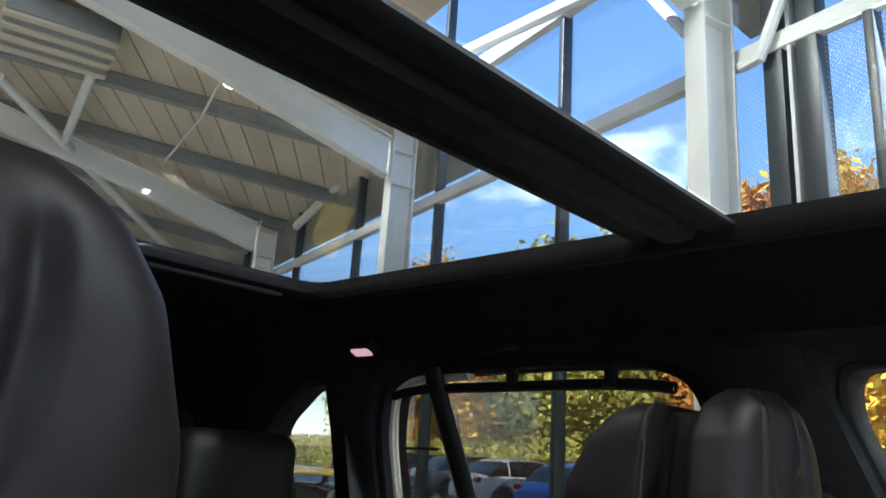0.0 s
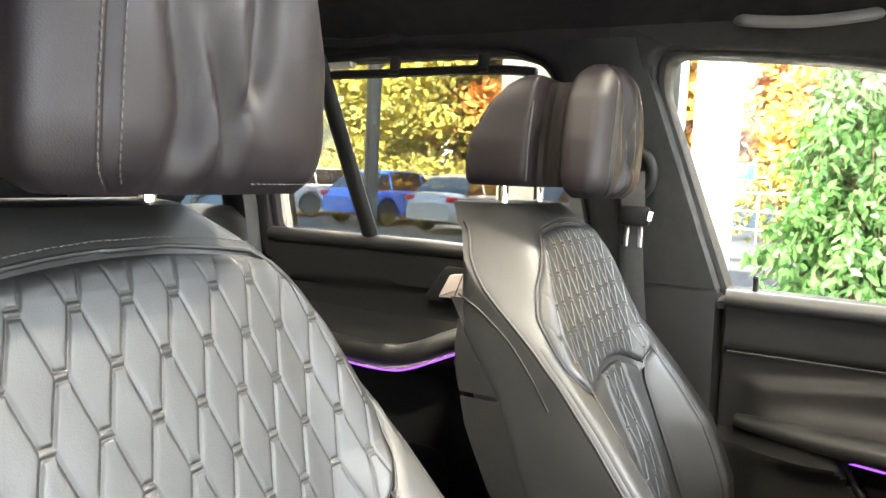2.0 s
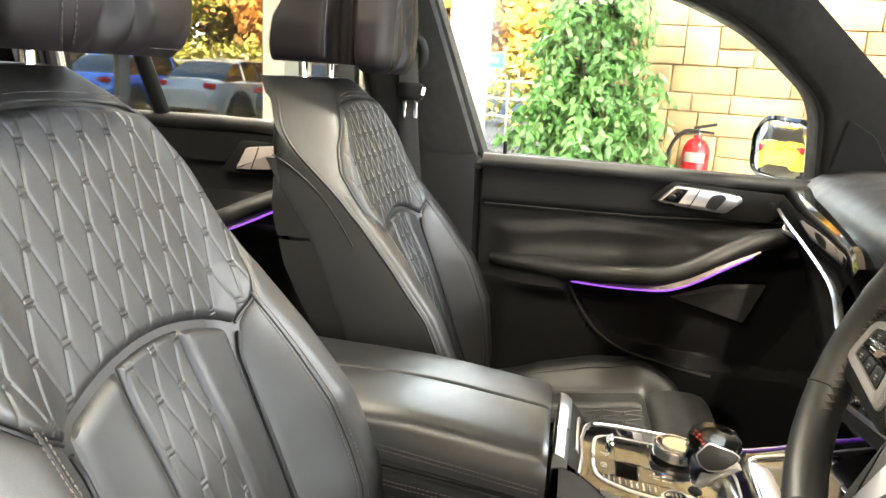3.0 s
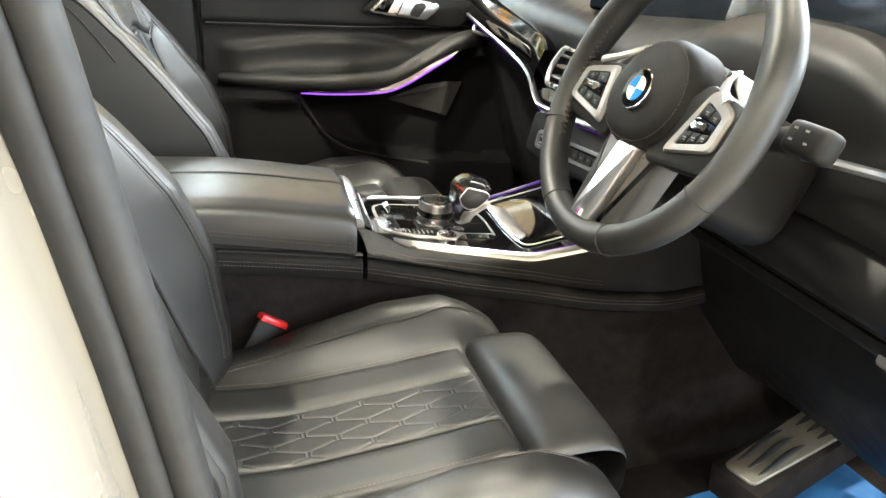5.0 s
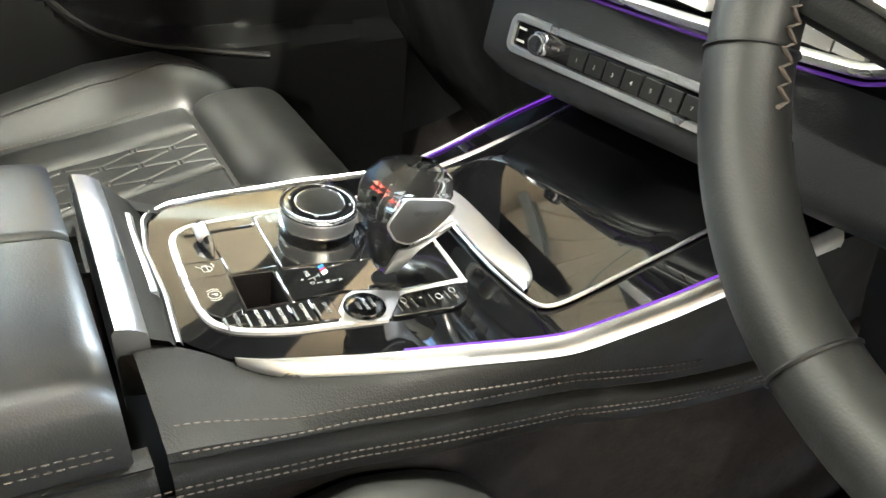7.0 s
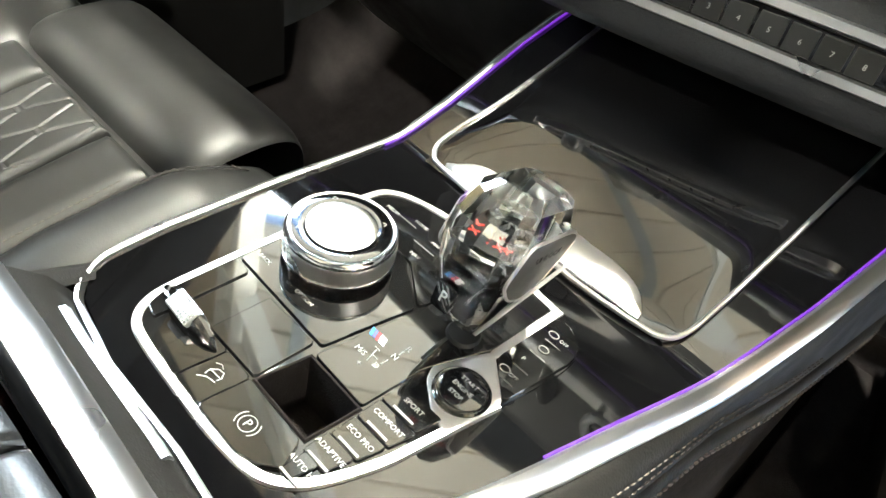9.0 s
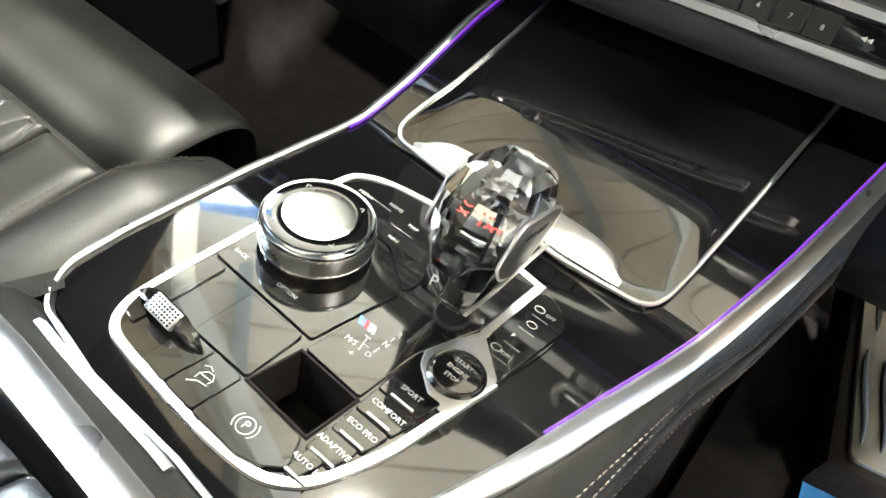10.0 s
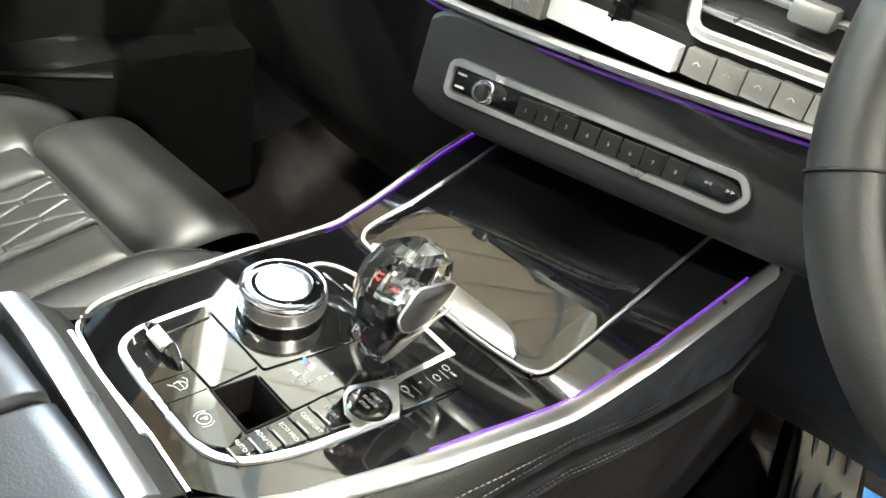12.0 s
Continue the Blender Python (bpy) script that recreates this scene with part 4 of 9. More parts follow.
def build_seat():
    seat = thing("front_seat", pose(0.45, SEAT_Y, 0.44), "black quilted leather front seat with contrast stitching and headrest", "car seat", group="front seats")
    # backrest body
    rows = []
    for z in list(np.linspace(0.70, 1.30, 40)) + list(np.linspace(1.312, 1.372, 9)):
        wd = back_w(min(z, 1.362))
        front = [back_pt(wd * math.sin(math.pi / 2 * t), min(z, 1.362)) for t in np.linspace(-1, 1, 33)]
        xr = interp(z, [0.70, 0.75, 0.93, 1.09, 1.246, 1.33, 1.372], [0.245, 0.200, 0.118, 0.030, -0.012, -0.030, -0.026])
        rear = [Vector((xr + 0.022 * abs(t) ** 8, SEAT_Y + wd * 0.98 * t, z - 0.02)) for t in np.linspace(1, -1, 15)]
        rows.append(front + rear)
    g = Geo().grid(rows, close_v=True, flip=False)
    n = len(rows[0])
    g.f.append(tuple(range(n - 1, -1, -1)))
    g.f.append(tuple(len(g.v) - n + i for i in range(n)))
    part("backrest", g, LEATHER, seat)
    # shell behind, in two pieces with a joint between them
    edge = lambda z: interp(z, [0.62, 0.75, 0.93, 1.113, 1.18, 1.24], [0.285, 0.232, 0.158, 0.083, 0.032, -0.012])
    for za, zb_ in ((0.62, 1.1105), (1.1165, 1.236)):
        rows = []
        for z in np.linspace(za, zb_, 14):
            xr = interp(z + 0.02, [0.62, 0.70, 0.75, 0.93, 1.09, 1.246, 1.33], [0.290, 0.245, 0.200, 0.118, 0.030, -0.012, -0.026]) - 0.004 + 0.024 * sstep(1.13, 1.24, z)
            wd = back_w(max(z, 0.75)) + 0.0022 - 0.010 * sstep(1.17, 1.236, z)
            rows.append([Vector((edge(z) + (xr - edge(z)) * q, SEAT_Y - wd, z)) for q in (0, 0.3, 0.6, 0.85)] + [Vector((xr + 0.012 * abs(t) ** 6, SEAT_Y + wd * t, z)) for t in np.linspace(-0.98, 0.98, 17)] + [Vector((edge(z) + (xr - edge(z)) * q, SEAT_Y + wd, z)) for q in (0.85, 0.6, 0.3, 0)])
        part("back_shell", Geo().grid(rows, flip=True), LEATHER_MATT, seat, "smooth dark seat back shell")
    # quilted shoulder panel
    qw = lambda z: soft_interp(z, [1.130, 1.150, 1.175, 1.21, 1.245, 1.28, 1.31, 1.335], [0.136, 0.172, 0.197, 0.207, 0.201, 0.178, 0.147, 0.116], 0.006)
    arch = lambda y: 1.130 - 0.031 * min(1.0, abs(y) / 0.14) ** 2
    top = lambda y: 1.330 - 0.012 * (y / 0.13) ** 2
    part("quilted_shoulder", back_patch(lambda z: -qw(z), qw, arch, top, 0.010, 0.012, 400, 300, quilt=0.0013, v0=1.10), LEATHER, seat, "leather shoulder panel quilted in zigzags")
    line = [back_pt(y, top(y) + 0.004, 0.0025) for y in np.linspace(-0.112, 0.112, 40)]
    rim = []
    for q in np.linspace(0, 0.985, 40):
        y = qw(1.130 + 0.200 * q) + 0.003
        rim.append((y, arch(y) + (top(y) - arch(y)) * q))
    part("piping", Geo().tube([back_pt(-y, z, 0.001) for y, z in rim] + line + [back_pt(y, z, 0.001) for y, z in rim[::-1]], 0.0020, 7), LEATHER_DARK, seat)
    part("stitching", Geo().stitch([p + NORMAL * 0.003 + Vector((0, 0, 0.006)) for p in line]), THREAD, seat)
    # lower back: two smooth strips and a quilted one
    low = const(0.775)
    part("side_strip", back_patch(const(-0.128), const(-0.050), low, lambda y: arch(y) - 0.006, 0.010, 0.016, 24, 50), LEATHER, seat)
    part("side_strip", back_patch(const(0.050), const(0.128), low, lambda y: arch(y) - 0.006, 0.010, 0.016, 24, 50), LEATHER, seat)
    part("quilted_strip", back_patch(const(-0.049), const(0.049), low, lambda y: arch(y) - 0.006, 0.008, 0.008, 110, 330, quilt=0.0014, u0=0.0, v0=0.80), LEATHER, seat, "quilted leather strip")
    for s in (-1, 1):
        inner = lambda z: interp(z, [0.74, 1.0, 1.07, 1.10, 1.13, 1.16, 1.19], [0.131, 0.131, 0.134, 0.146, 0.186, 0.210, 0.216])
        outer = lambda z: back_w(z) - 0.006
        if s > 0:
            g = back_patch(inner, outer, const(0.735), const(1.190), 0.006, 0.02, 26, 60)
        else:
            g = back_patch(lambda z: -outer(z), lambda z: -inner(z), const(0.735), const(1.190), 0.006, 0.02, 26, 60)
        part("bolster", g, LEATHER, seat)
        ln = [back_pt(s * (inner(z) - 0.002), z, 0.003) for z in np.linspace(0.76, 1.09, 40)]
        part("piping", Geo().tube(ln, 0.0026, 7), LEATHER_DARK, seat)
        for off in (0.062, 0.071):
            mid = [back_pt(s * (back_w(z) - off), z, 0.0052) for z in np.linspace(0.765, 1.14, 60)]
            part("stitching", Geo().stitch(mid), THREAD_DARK, seat)
        groove = [back_pt(s * (back_w(z) - 0.0665), z, 0.0040) for z in np.linspace(0.765, 1.14, 40)]
        part("bolster_seam", Geo().tube(groove, 0.0016, 6), LEATHER_DARK, seat)
        side = [Vector((back_x(s * (back_w(z) - 0.002), z) - 0.002, SEAT_Y + s * (back_w(z) + 0.0005), z)) for z in np.linspace(0.78, 1.335, 60)]
        part("piping", Geo().tube(side, 0.0022, 7), LEATHER_DARK, seat)
        seam = smooth_line([(0.006, 0, 1.242), (0.040, 0, 1.224), (0.085, 0, 1.190), (0.120, 0, 1.150), (0.148, 0, 1.110)], 6)
        part("side_seam", Geo().tube([(q.x, SEAT_Y + s * (back_w(q.z) + 0.0004), q.z) for q in seam], 0.0014, 6), LEATHER_DARK, seat)

    # cushion
    def seat_top(x, y):
        s = abs(y)
        z = soft_interp(x, [0.22, 0.28, 0.40, 0.55, 0.66, 0.74, 0.80], [0.750, 0.742, 0.735, 0.752, 0.768, 0.762, 0.74])
        bol = 0.075 * sstep(0.115, 0.180, s) * interp(x, [0.26, 0.34, 0.45, 0.56, 0.65, 0.70, 0.735, 0.765], [0.0, 0.18, 0.60, 0.82, 0.74, 0.50, 0.22, 0.0])
        t = max(0.0, (s - 0.195) / 0.055)
        return z + bol - 0.09 * (1 - math.sqrt(max(0.0, 1 - min(1, t) ** 2)))

    rows = []
    for x in list(np.linspace(0.23, 0.70, 40)) + list(np.linspace(0.712, 0.775, 10)):
        row = []
        for t in np.linspace(-1, 1, 49):
            y = 0.25 * math.sin(math.pi / 2 * t)
            z = seat_top(x, y) - 0.004
            f = max(0.0, (x - 0.735) / 0.04)
            z -= 0.10 * (1 - math.sqrt(max(0, 1 - min(1, f) ** 2)))
            z -= 0.03 * sstep(0.670, 0.690, x) * (1 - sstep(0.128, 0.146, abs(y)))
            row.append((x, SEAT_Y + y, z))
        rows.append(row)
    part("cushion_body", Geo().pad(rows, (0, 0, -0.16), flip=False), LEATHER, seat)

    def top_patch(ya, yb, xa, xb, height, r, n, k, quilt=0.0):
        rows = []
        for j in range(k + 1):
            x = xa + (xb - xa) * j / k
            row = []
            for i in range(n + 1):
                y = ya + (yb - ya) * i / n
                d = min(y - ya, yb - y, x - xa, xb - x)
                h = puff(d, r, height)
                if quilt:
                    q = quilt_dist(y, x, 0.038, 0.040, 0.0172)
                    h -= quilt * (0.85 * math.exp(-(q / 0.0013) ** 2) + 0.15 * math.exp(-(q / 0.0040) ** 2)) * min(1, d / 0.006)
                row.append((x, SEAT_Y + y, seat_top(x, y) + h))
            rows.append(row)
        return Geo().pad(rows, (0, 0, -0.012))

    part("cushion_strip", top_patch(0.052, 0.122, 0.30, 0.664, 0.011, 0.020, 24, 60), LEATHER, seat)
    part("cushion_strip", top_patch(-0.122, -0.052, 0.30, 0.664, 0.011, 0.020, 24, 60), LEATHER, seat)
    part("cushion_quilt", top_patch(-0.051, 0.051, 0.30, 0.664, 0.009, 0.010, 110, 330, quilt=0.0013), LEATHER, seat, "quilted leather cushion strip")
    for s in (-1, 1):
        for off in (0.158, 0.166):
            ln = [(x, SEAT_Y + s * (off + 0.012 * sstep(0.58, 0.70, x)), seat_top(x, off + 0.012 * sstep(0.58, 0.70, x)) - 0.0034) for x in np.linspace(0.29, 0.712, 50)]
            part("stitching", Geo().stitch(ln, lift=(0, 0, 0.0008)), THREAD, seat)
        ln = [(x, SEAT_Y + s * (0.162 + 0.012 * sstep(0.58, 0.70, x)), seat_top(x, 0.162 + 0.012 * sstep(0.58, 0.70, x)) - 0.0046) for x in np.linspace(0.27, 0.715, 50)]
        part("bolster_seam", Geo().tube(ln, 0.0016, 6), LEATHER_DARK, seat)
        ln = [(x, SEAT_Y + s * 0.118, seat_top(x, 0.118) + 0.011) for x in np.linspace(0.30, 0.64, 30)]
        part("stitching", Geo().stitch(ln), THREAD_DARK, seat)
    # thigh rest, a separate roll at the front
    rows = []
    for t in np.linspace(-1, 1, 41):
        y = 0.140 * math.sin(math.pi / 2 * t)
        e = math.sqrt(max(0.0, 1 - (abs(y) / 0.1405) ** 8))
        sec = []
        for q in np.linspace(0, 1, 26):
            ang = math.pi * (0.98 - 1.36 * q)
            cx, cz, rx, rz = 0.735, 0.728, 0.066, 0.058
            sx, sz = math.cos(ang), math.sin(ang)
            px = cx + rx * math.copysign(abs(sx) ** 0.7, sx) * (0.92 + 0.08 * e)
            pz = cz + rz * math.copysign(abs(sz) ** 0.6, sz) * (0.72 + 0.28 * e)
            sec.append((px, SEAT_Y + y, pz))
        rows.append(sec)
    part("thigh_rest", Geo().grid(rows, close_v=True, flip=True), LEATHER, seat)
    g = Geo().box((0.50, SEAT_Y, 0.55), (0.42, 0.44, 0.18), bevel=0.03, seg=3)
    part("seat_base", g, PLASTIC, seat)
    # headrest
    HY = SEAT_Y

    def smooth5(z, xs, ys):
        return sum(interp(z + d, xs, ys) * w_ for d, w_ in ((-0.008, 1), (-0.004, 2), (0, 3), (0.004, 2), (0.008, 1))) / 9

    yb = lambda z: smooth5(z, [1.376, 1.381, 1.389, 1.41, 1.47, 1.540, 1.573, 1.589, 1.596], [0.083, 0.098, 0.105, 0.110, 0.108, 0.087, 0.062, 0.040, 0.022])
    yl = lambda z: smooth5(z, [1.376, 1.381, 1.389, 1.41, 1.47, 1.540, 1.573, 1.589, 1.596], [0.100, 0.116, 0.124, 0.128, 0.126, 0.112, 0.092, 0.068, 0.044])
    ez = lambda z: smooth5(z, [1.376, 1.381, 1.389, 1.41, 1.46, 1.530, 1.569, 1.589, 1.596], [0.35, 0.60, 0.80, 0.96, 1.0, 1.0, 0.84, 0.50, 0.22])

    def fold(y, z):
        t = (z - 1.376) / 0.220
        c1 = -0.056 + 0.016 * math.sin(2.6 * t + 0.3) + 0.006 * math.sin(9 * t)
        c2 = -0.020 + 0.014 * math.sin(5.5 * t + 1.0) - 0.012 * t
        c3 = 0.018 - 0.010 * math.cos(4.5 * t) - 0.010 * t
        live = 0.35 + 0.65 * sstep(0.0, 0.15, t) * (1 - 0.4 * sstep(0.75, 1.0, t))
        d = -0.0135 * math.exp(-((y - c1) / 0.0118) ** 2) - 0.0110 * math.exp(-((y - c2) / 0.0105) ** 2) * (0.45 + 0.55 * math.sin(5 * t + 0.6) ** 2)
        d += -0.0100 * math.exp(-((y - c3) / 0.0098) ** 2) * sstep(0.15, 0.4, t) * (1 - sstep(0.75, 0.95, t))
        d += 0.0065 * math.exp(-((y - (c1 + c2) / 2) / 0.010) ** 2) + 0.004 * math.exp(-((y - (c2 + c3) / 2) / 0.010) ** 2)
        # cross puckers where the folds meet
        for pz, py, a in ((1.505, -0.006, 0.0035), (1.440, 0.010, 0.0035)):
            d -= a * math.exp(-((z - pz - (y - py) * 1.4) / 0.010) ** 2 - ((y - py) / 0.012) ** 2)
        seam = -0.0040 * math.exp(-((y / yl(z) + 0.70) / 0.022) ** 2)
        return d * live + seam + 0.0022 * noise.noise(Vector((y * 25, z * 9, 3)))

    def head_x(y, z):
        a = min(1.0, abs(y) / (yb(z) if y > 0 else yl(z)))
        return 0.138 + (0.036 * (1 - a ** 3.2) ** 0.45) * ez(z) + fold(y, z) * min(1.0, (1 - a) * 6)

    zs = [1.376, 1.378, 1.381, 1.385, 1.389, 1.397] + list(np.linspace(1.405, 1.555, 50)) + list(np.linspace(1.558, 1.596, 16))
    rows = []
    for z in zs:
        row = []
        for t in np.linspace(-1, 1, 121):
            a = math.sin(math.pi / 2 * t)
            y = (yb(z) if a > 0 else yl(z)) * a
            row.append((head_x(y, z), HY + y, z))
        xb, zc = 0.100 + 0.022 * (1 - ez(z)), z
        for k_, dx in ((1.0, 0.022), (0.985, 0.009), (0.94, 0.003), (0.82, 0.0)):
            row.append((xb + dx, HY + yb(z) * k_, zc))
        for k_, dx in ((0.82, 0.0), (0.94, 0.003), (0.985, 0.009), (1.0, 0.022)):
            row.append((xb + dx, HY - yl(z) * k_, zc))
        rows.append(row)
    g = Geo().grid(rows, close_v=True)
    n = len(rows[0])
    g.f.append(tuple(range(n)))
    g.f.append(tuple(len(g.v) - 1 - i for i in range(n)))
    part("head_cushion", g, LEATHER_SOFT, seat, "gathered soft leather head cushion")
    for off in (-0.745, -0.655):
        ln = [(head_x(off * yl(z), z) + 0.0006, HY + off * yl(z), z) for z in np.linspace(1.382, 1.556, 48)]
        part("stitching", Geo().stitch(ln), THREAD, seat)
    ln = [(head_x(y, 1.383) + 0.0005, HY + y, 1.383) for y in np.linspace(0.02, 0.108, 20)]
    part("stitching", Geo().stitch(ln), THREAD, seat)
    # accordion and rear shell of the headrest
    rows = []
    for z in np.linspace(1.392, 1.566, 12):
        b_ = yb(z) * 0.84
        half = [(0.110, 1.0), (0.098, 0.96), (0.090, 1.03), (0.082, 0.96), (0.074, 1.03), (0.066, 0.96), (0.045, 1.0)]
        rows.append([(x, SEAT_Y + b_ * k_, z) for x, k_ in half] + [(x, SEAT_Y - b_ * k_, z) for x, k_ in half[::-1]])
    g = Geo().grid(rows, close_v=True, flip=True)
    part("bellows", g, CARPET, seat)
    rows = []
    for z0 in [1.388, 1.392, 1.400] + list(np.linspace(1.415, 1.538, 14)) + [1.554, 1.564, 1.570]:
        z = z0
        e = interp(z, [1.388, 1.392, 1.40, 1.42, 1.534, 1.554, 1.564, 1.570], [0.86, 0.93, 0.98, 1, 1, 0.97, 0.90, 0.80])
        rear = interp(z, [1.388, 1.42, 1.47, 1.52, 1.555, 1.570], [-0.046, -0.048, -0.042, -0.018, 0.012, 0.034])
        front = 0.058
        cx, a = (rear + front) / 2, (front - rear) / 2
        b_ = 0.126 * e * interp(z, [1.39, 1.46, 1.55], [1.0, 1.0, 0.9])
        ring = []
        for q in np.linspace(0, 2 * math.pi, 49)[:-1]:
            c, s = math.cos(q), math.sin(q)
            ring.append((cx + a * math.copysign(abs(c) ** 0.20, c), SEAT_Y + b_ * math.copysign(abs(s) ** 0.20, s), 1.388 + (z - 1.388) * 0.88))
        rows.append(ring)
    g = Geo().grid(rows, close_v=True, flip=True)
    g.f.append(tuple(range(47, -1, -1)))
    g.f.append(tuple(len(g.v) - 48 + i for i in range(48)))
    part("head_shell", g, LEATHER_SOFT, seat, "smooth black headrest shell")
    for s in (-1, 1):
        ln = [(0.0560, SEAT_Y + s * (0.1265 * interp(z, [1.39, 1.46, 1.55], [1.0, 1.0, 0.9])), 1.388 + (z - 1.388) * 0.88) for z in np.linspace(1.402, 1.548, 30)]
        part("shell_piping", Geo().tube(ln, 0.0016, 6), LEATHER_DARK, seat)
    for s in (-1, 1):
        y = SEAT_Y + s * 0.0745
        part("headrest_post", Geo().tube([(0.002, y, 1.335), (0.001, y, 1.37), (0.0, y, 1.42)], 0.0078, 16), CHROME, seat, "chrome headrest post")
        part("post_collar", Geo().lathe([(0.019, 0), (0.018, 0.006), (0.013, 0.009), (0.009, 0.010)], 20, pose(0.002, y, 1.352)), PLASTIC, seat)
    return seat


driver_seat = build_seat()
passenger_seat = copy_thing(driver_seat, pose(0.45 + 0.052, 0.409, 0.433))
# the passenger's head cushion is pulled down further
for ob in passenger_seat.children:
    if min(v.co.z for v in ob.data.vertices) > 1.37 and not ob.name.startswith("head_shell"):
        ob.data = ob.data.copy()
        ob.data.transform(Matrix.Translation((0, 0, 1.376)) @ Matrix.Diagonal((1, 1, 0.87, 1)) @ Matrix.Translation((0, 0, -1.376)))
tagged(passenger_seat, "black quilted leather passenger seat beside the centre console")
buckle = thing("belt_buckle", pose(0.39, -0.10, 0.70), "black belt buckle with a red release button beside the seat", "buckle")
bm_ = pose(0.392, -0.122, 0.757, -10, 33, 10)
part("housing", Geo().box((0, 0, -0.015), (0.050, 0.026, 0.075), bm_, bevel=0.006), PLASTIC, buckle)
part("release_button", Geo().box((0.002, 0, 0.024), (0.046, 0.022, 0.014), bm_, bevel=0.004), RED, buckle, "red release button")

# rear bench
bench = thing("rear_bench", pose(-0.75, 0.0, 0.45), "black quilted leather rear bench with headrests", "bench")


def bench_x(y, z):
    return interp(z, [0.72, 0.95, 1.15, 1.26, 1.29], [-0.56, -0.68, -0.76, -0.80, -0.85])


rows = [[(bench_x(y, z) + 0.02 * math.sqrt(max(0, 1 - (abs(abs(y) - 0.36) / 0.36) ** 4)), y, z) for y in np.linspace(-0.70, 0.70, 40)] for z in list(np.linspace(0.72, 1.26, 18)) + [1.275, 1.285, 1.29]]
part("backrest", Geo().pad(rows, (-0.10, 0, 0.0), flip=True), LEATHER_DARK, bench)
rows = []
for z in np.linspace(0.90, 1.24, 70):
    row = []
    for y in np.linspace(0.24, 0.56, 80):
        d = min(y - 0.24, 0.56 - y, z - 0.90, 1.24 - z)
        q = quilt_dist(y, z)
        row.append((bench_x(y, z) + 0.022 + puff(d, 0.012, 0.01) - 0.004 * math.exp(-(q / 0.0025) ** 2), y, z))
    rows.append(row)
part("quilted_panel", Geo().pad(rows, (-0.02, 0, 0), flip=True), LEATHER_DARK, bench)
part("cushion", Geo().box((-0.42, 0, 0.72), (0.50, 1.36, 0.20), bevel=0.05, seg=4), LEATHER_DARK, bench)
for y in (-0.40, 0.40):
    g = Geo().box((-0.845, y, 1.392), (0.10, 0.27, 0.20), bevel=0.040, seg=4)
    part("headrest", g, LEATHER_DARK, bench)
belt2 = single("rear_seat_belt", Geo().tube([(-0.80, 0.66, 1.52), (-0.74, 0.66, 1.30), (-0.70, 0.66, 1.05)], 0.022, 8, flat=0.2, up=(1, 0, 0)), RUBBER, "black rear seat belt on the pillar", "seat belt")


# ---- centre console ----
def con_z(x):
    """Height of the console's glossy deck: a slight fall forwards, then a rise to the dashboard."""
    d = x - 0.812
    return 0.8785 - 0.07 * (x - 0.59) + 0.165 * (math.sqrt(d * d + 0.0001) + d)


def con_left(x):
    return soft_interp(x, [0.572, 0.579, 0.5855, 0.594, 0.606, 0.64, 0.72, 0.76, 0.815, 0.86, 0.90, 0.94, 0.98, 1.03], [0.0, 0.062, 0.101, 0.1125, 0.120, 0.1235, 0.1245, 0.1232, 0.1212, 0.1212, 0.1240, 0.1265, 0.1262, 0.1245], 0.004)


def con_right(x):
    return soft_interp(x, [0.572, 0.5755, 0.597, 0.617, 0.671, 0.70, 0.74, 0.785, 0.835, 0.888, 0.948, 1.008, 1.03], [-0.030, -0.040, -0.0655, -0.0751, -0.0925, -0.1003, -0.1102, -0.1220, -0.1338, -0.1447, -0.1538, -0.1624, -0.166], 0.005)


DECK = pose(0.59, 0, 0.8785, 0, math.degrees(math.atan(0.07)), 0) @ pose(-0.59, 0, -0.8785)


def on_deck(x, y, h=0.0):
    return (x, y, con_z(x) + h)


console = thing("centre_console", pose(0.6, 0, 0.45), "black leather and gloss centre console with satin silver edges", "console")
rows = [[on_deck(x, con_right(x) + (con_left(x) - con_right(x)) * t) for t in np.linspace(0, 1, 15)] for x in np.linspace(0.572, 1.03, 60)]
deck = part("gloss_deck", Geo().grid(rows), PIANO, console, "piano black deck")
# silver edges with a violet light line on their inner side
for side, lim, nm in ((1, con_left, "left"), (-1, con_right, "right")):
    rows = []
    for x in np.linspace(0.594 if side > 0 else 0.600, 1.03, 60):
        y = lim(x)
        wd = interp(x, [0.594, 0.63, 0.70, 1.03], [0.003, 0.010, 0.012, 0.0095] if side < 0 else [0.004, 0.009, 0.009, 0.007])
        z = con_z(x)
        rows.append([(x, y - side * 0.0005, z - 0.003), (x, y, z + 0.0022), (x, y + side * 0.002, z + 0.0032), (x, y + side * wd * 0.75, z + 0.0002), (x, y + side * wd, z - 0.005), (x, y + side * wd, z - 0.012)])
    part("silver_edge", Geo().grid(rows, flip=side > 0), SATIN, console, "satin silver edge strip")
    ln = [on_deck(x, lim(x) - side * 0.0010, 0.0020) for x in np.linspace(0.70 if side < 0 else 0.80, 1.0, 40)]
    part("light_line", Geo().tube(ln, 0.0009, 6), PURPLE_SOFT, console, "violet light line")
# silver rim round the rear of the deck
def deck_rear(y):
    return interp(y, [-0.06, -0.037, 0.003, 0.06, 0.10, 0.112], [0.574, 0.5755, 0.579, 0.579, 0.5855, 0.594])


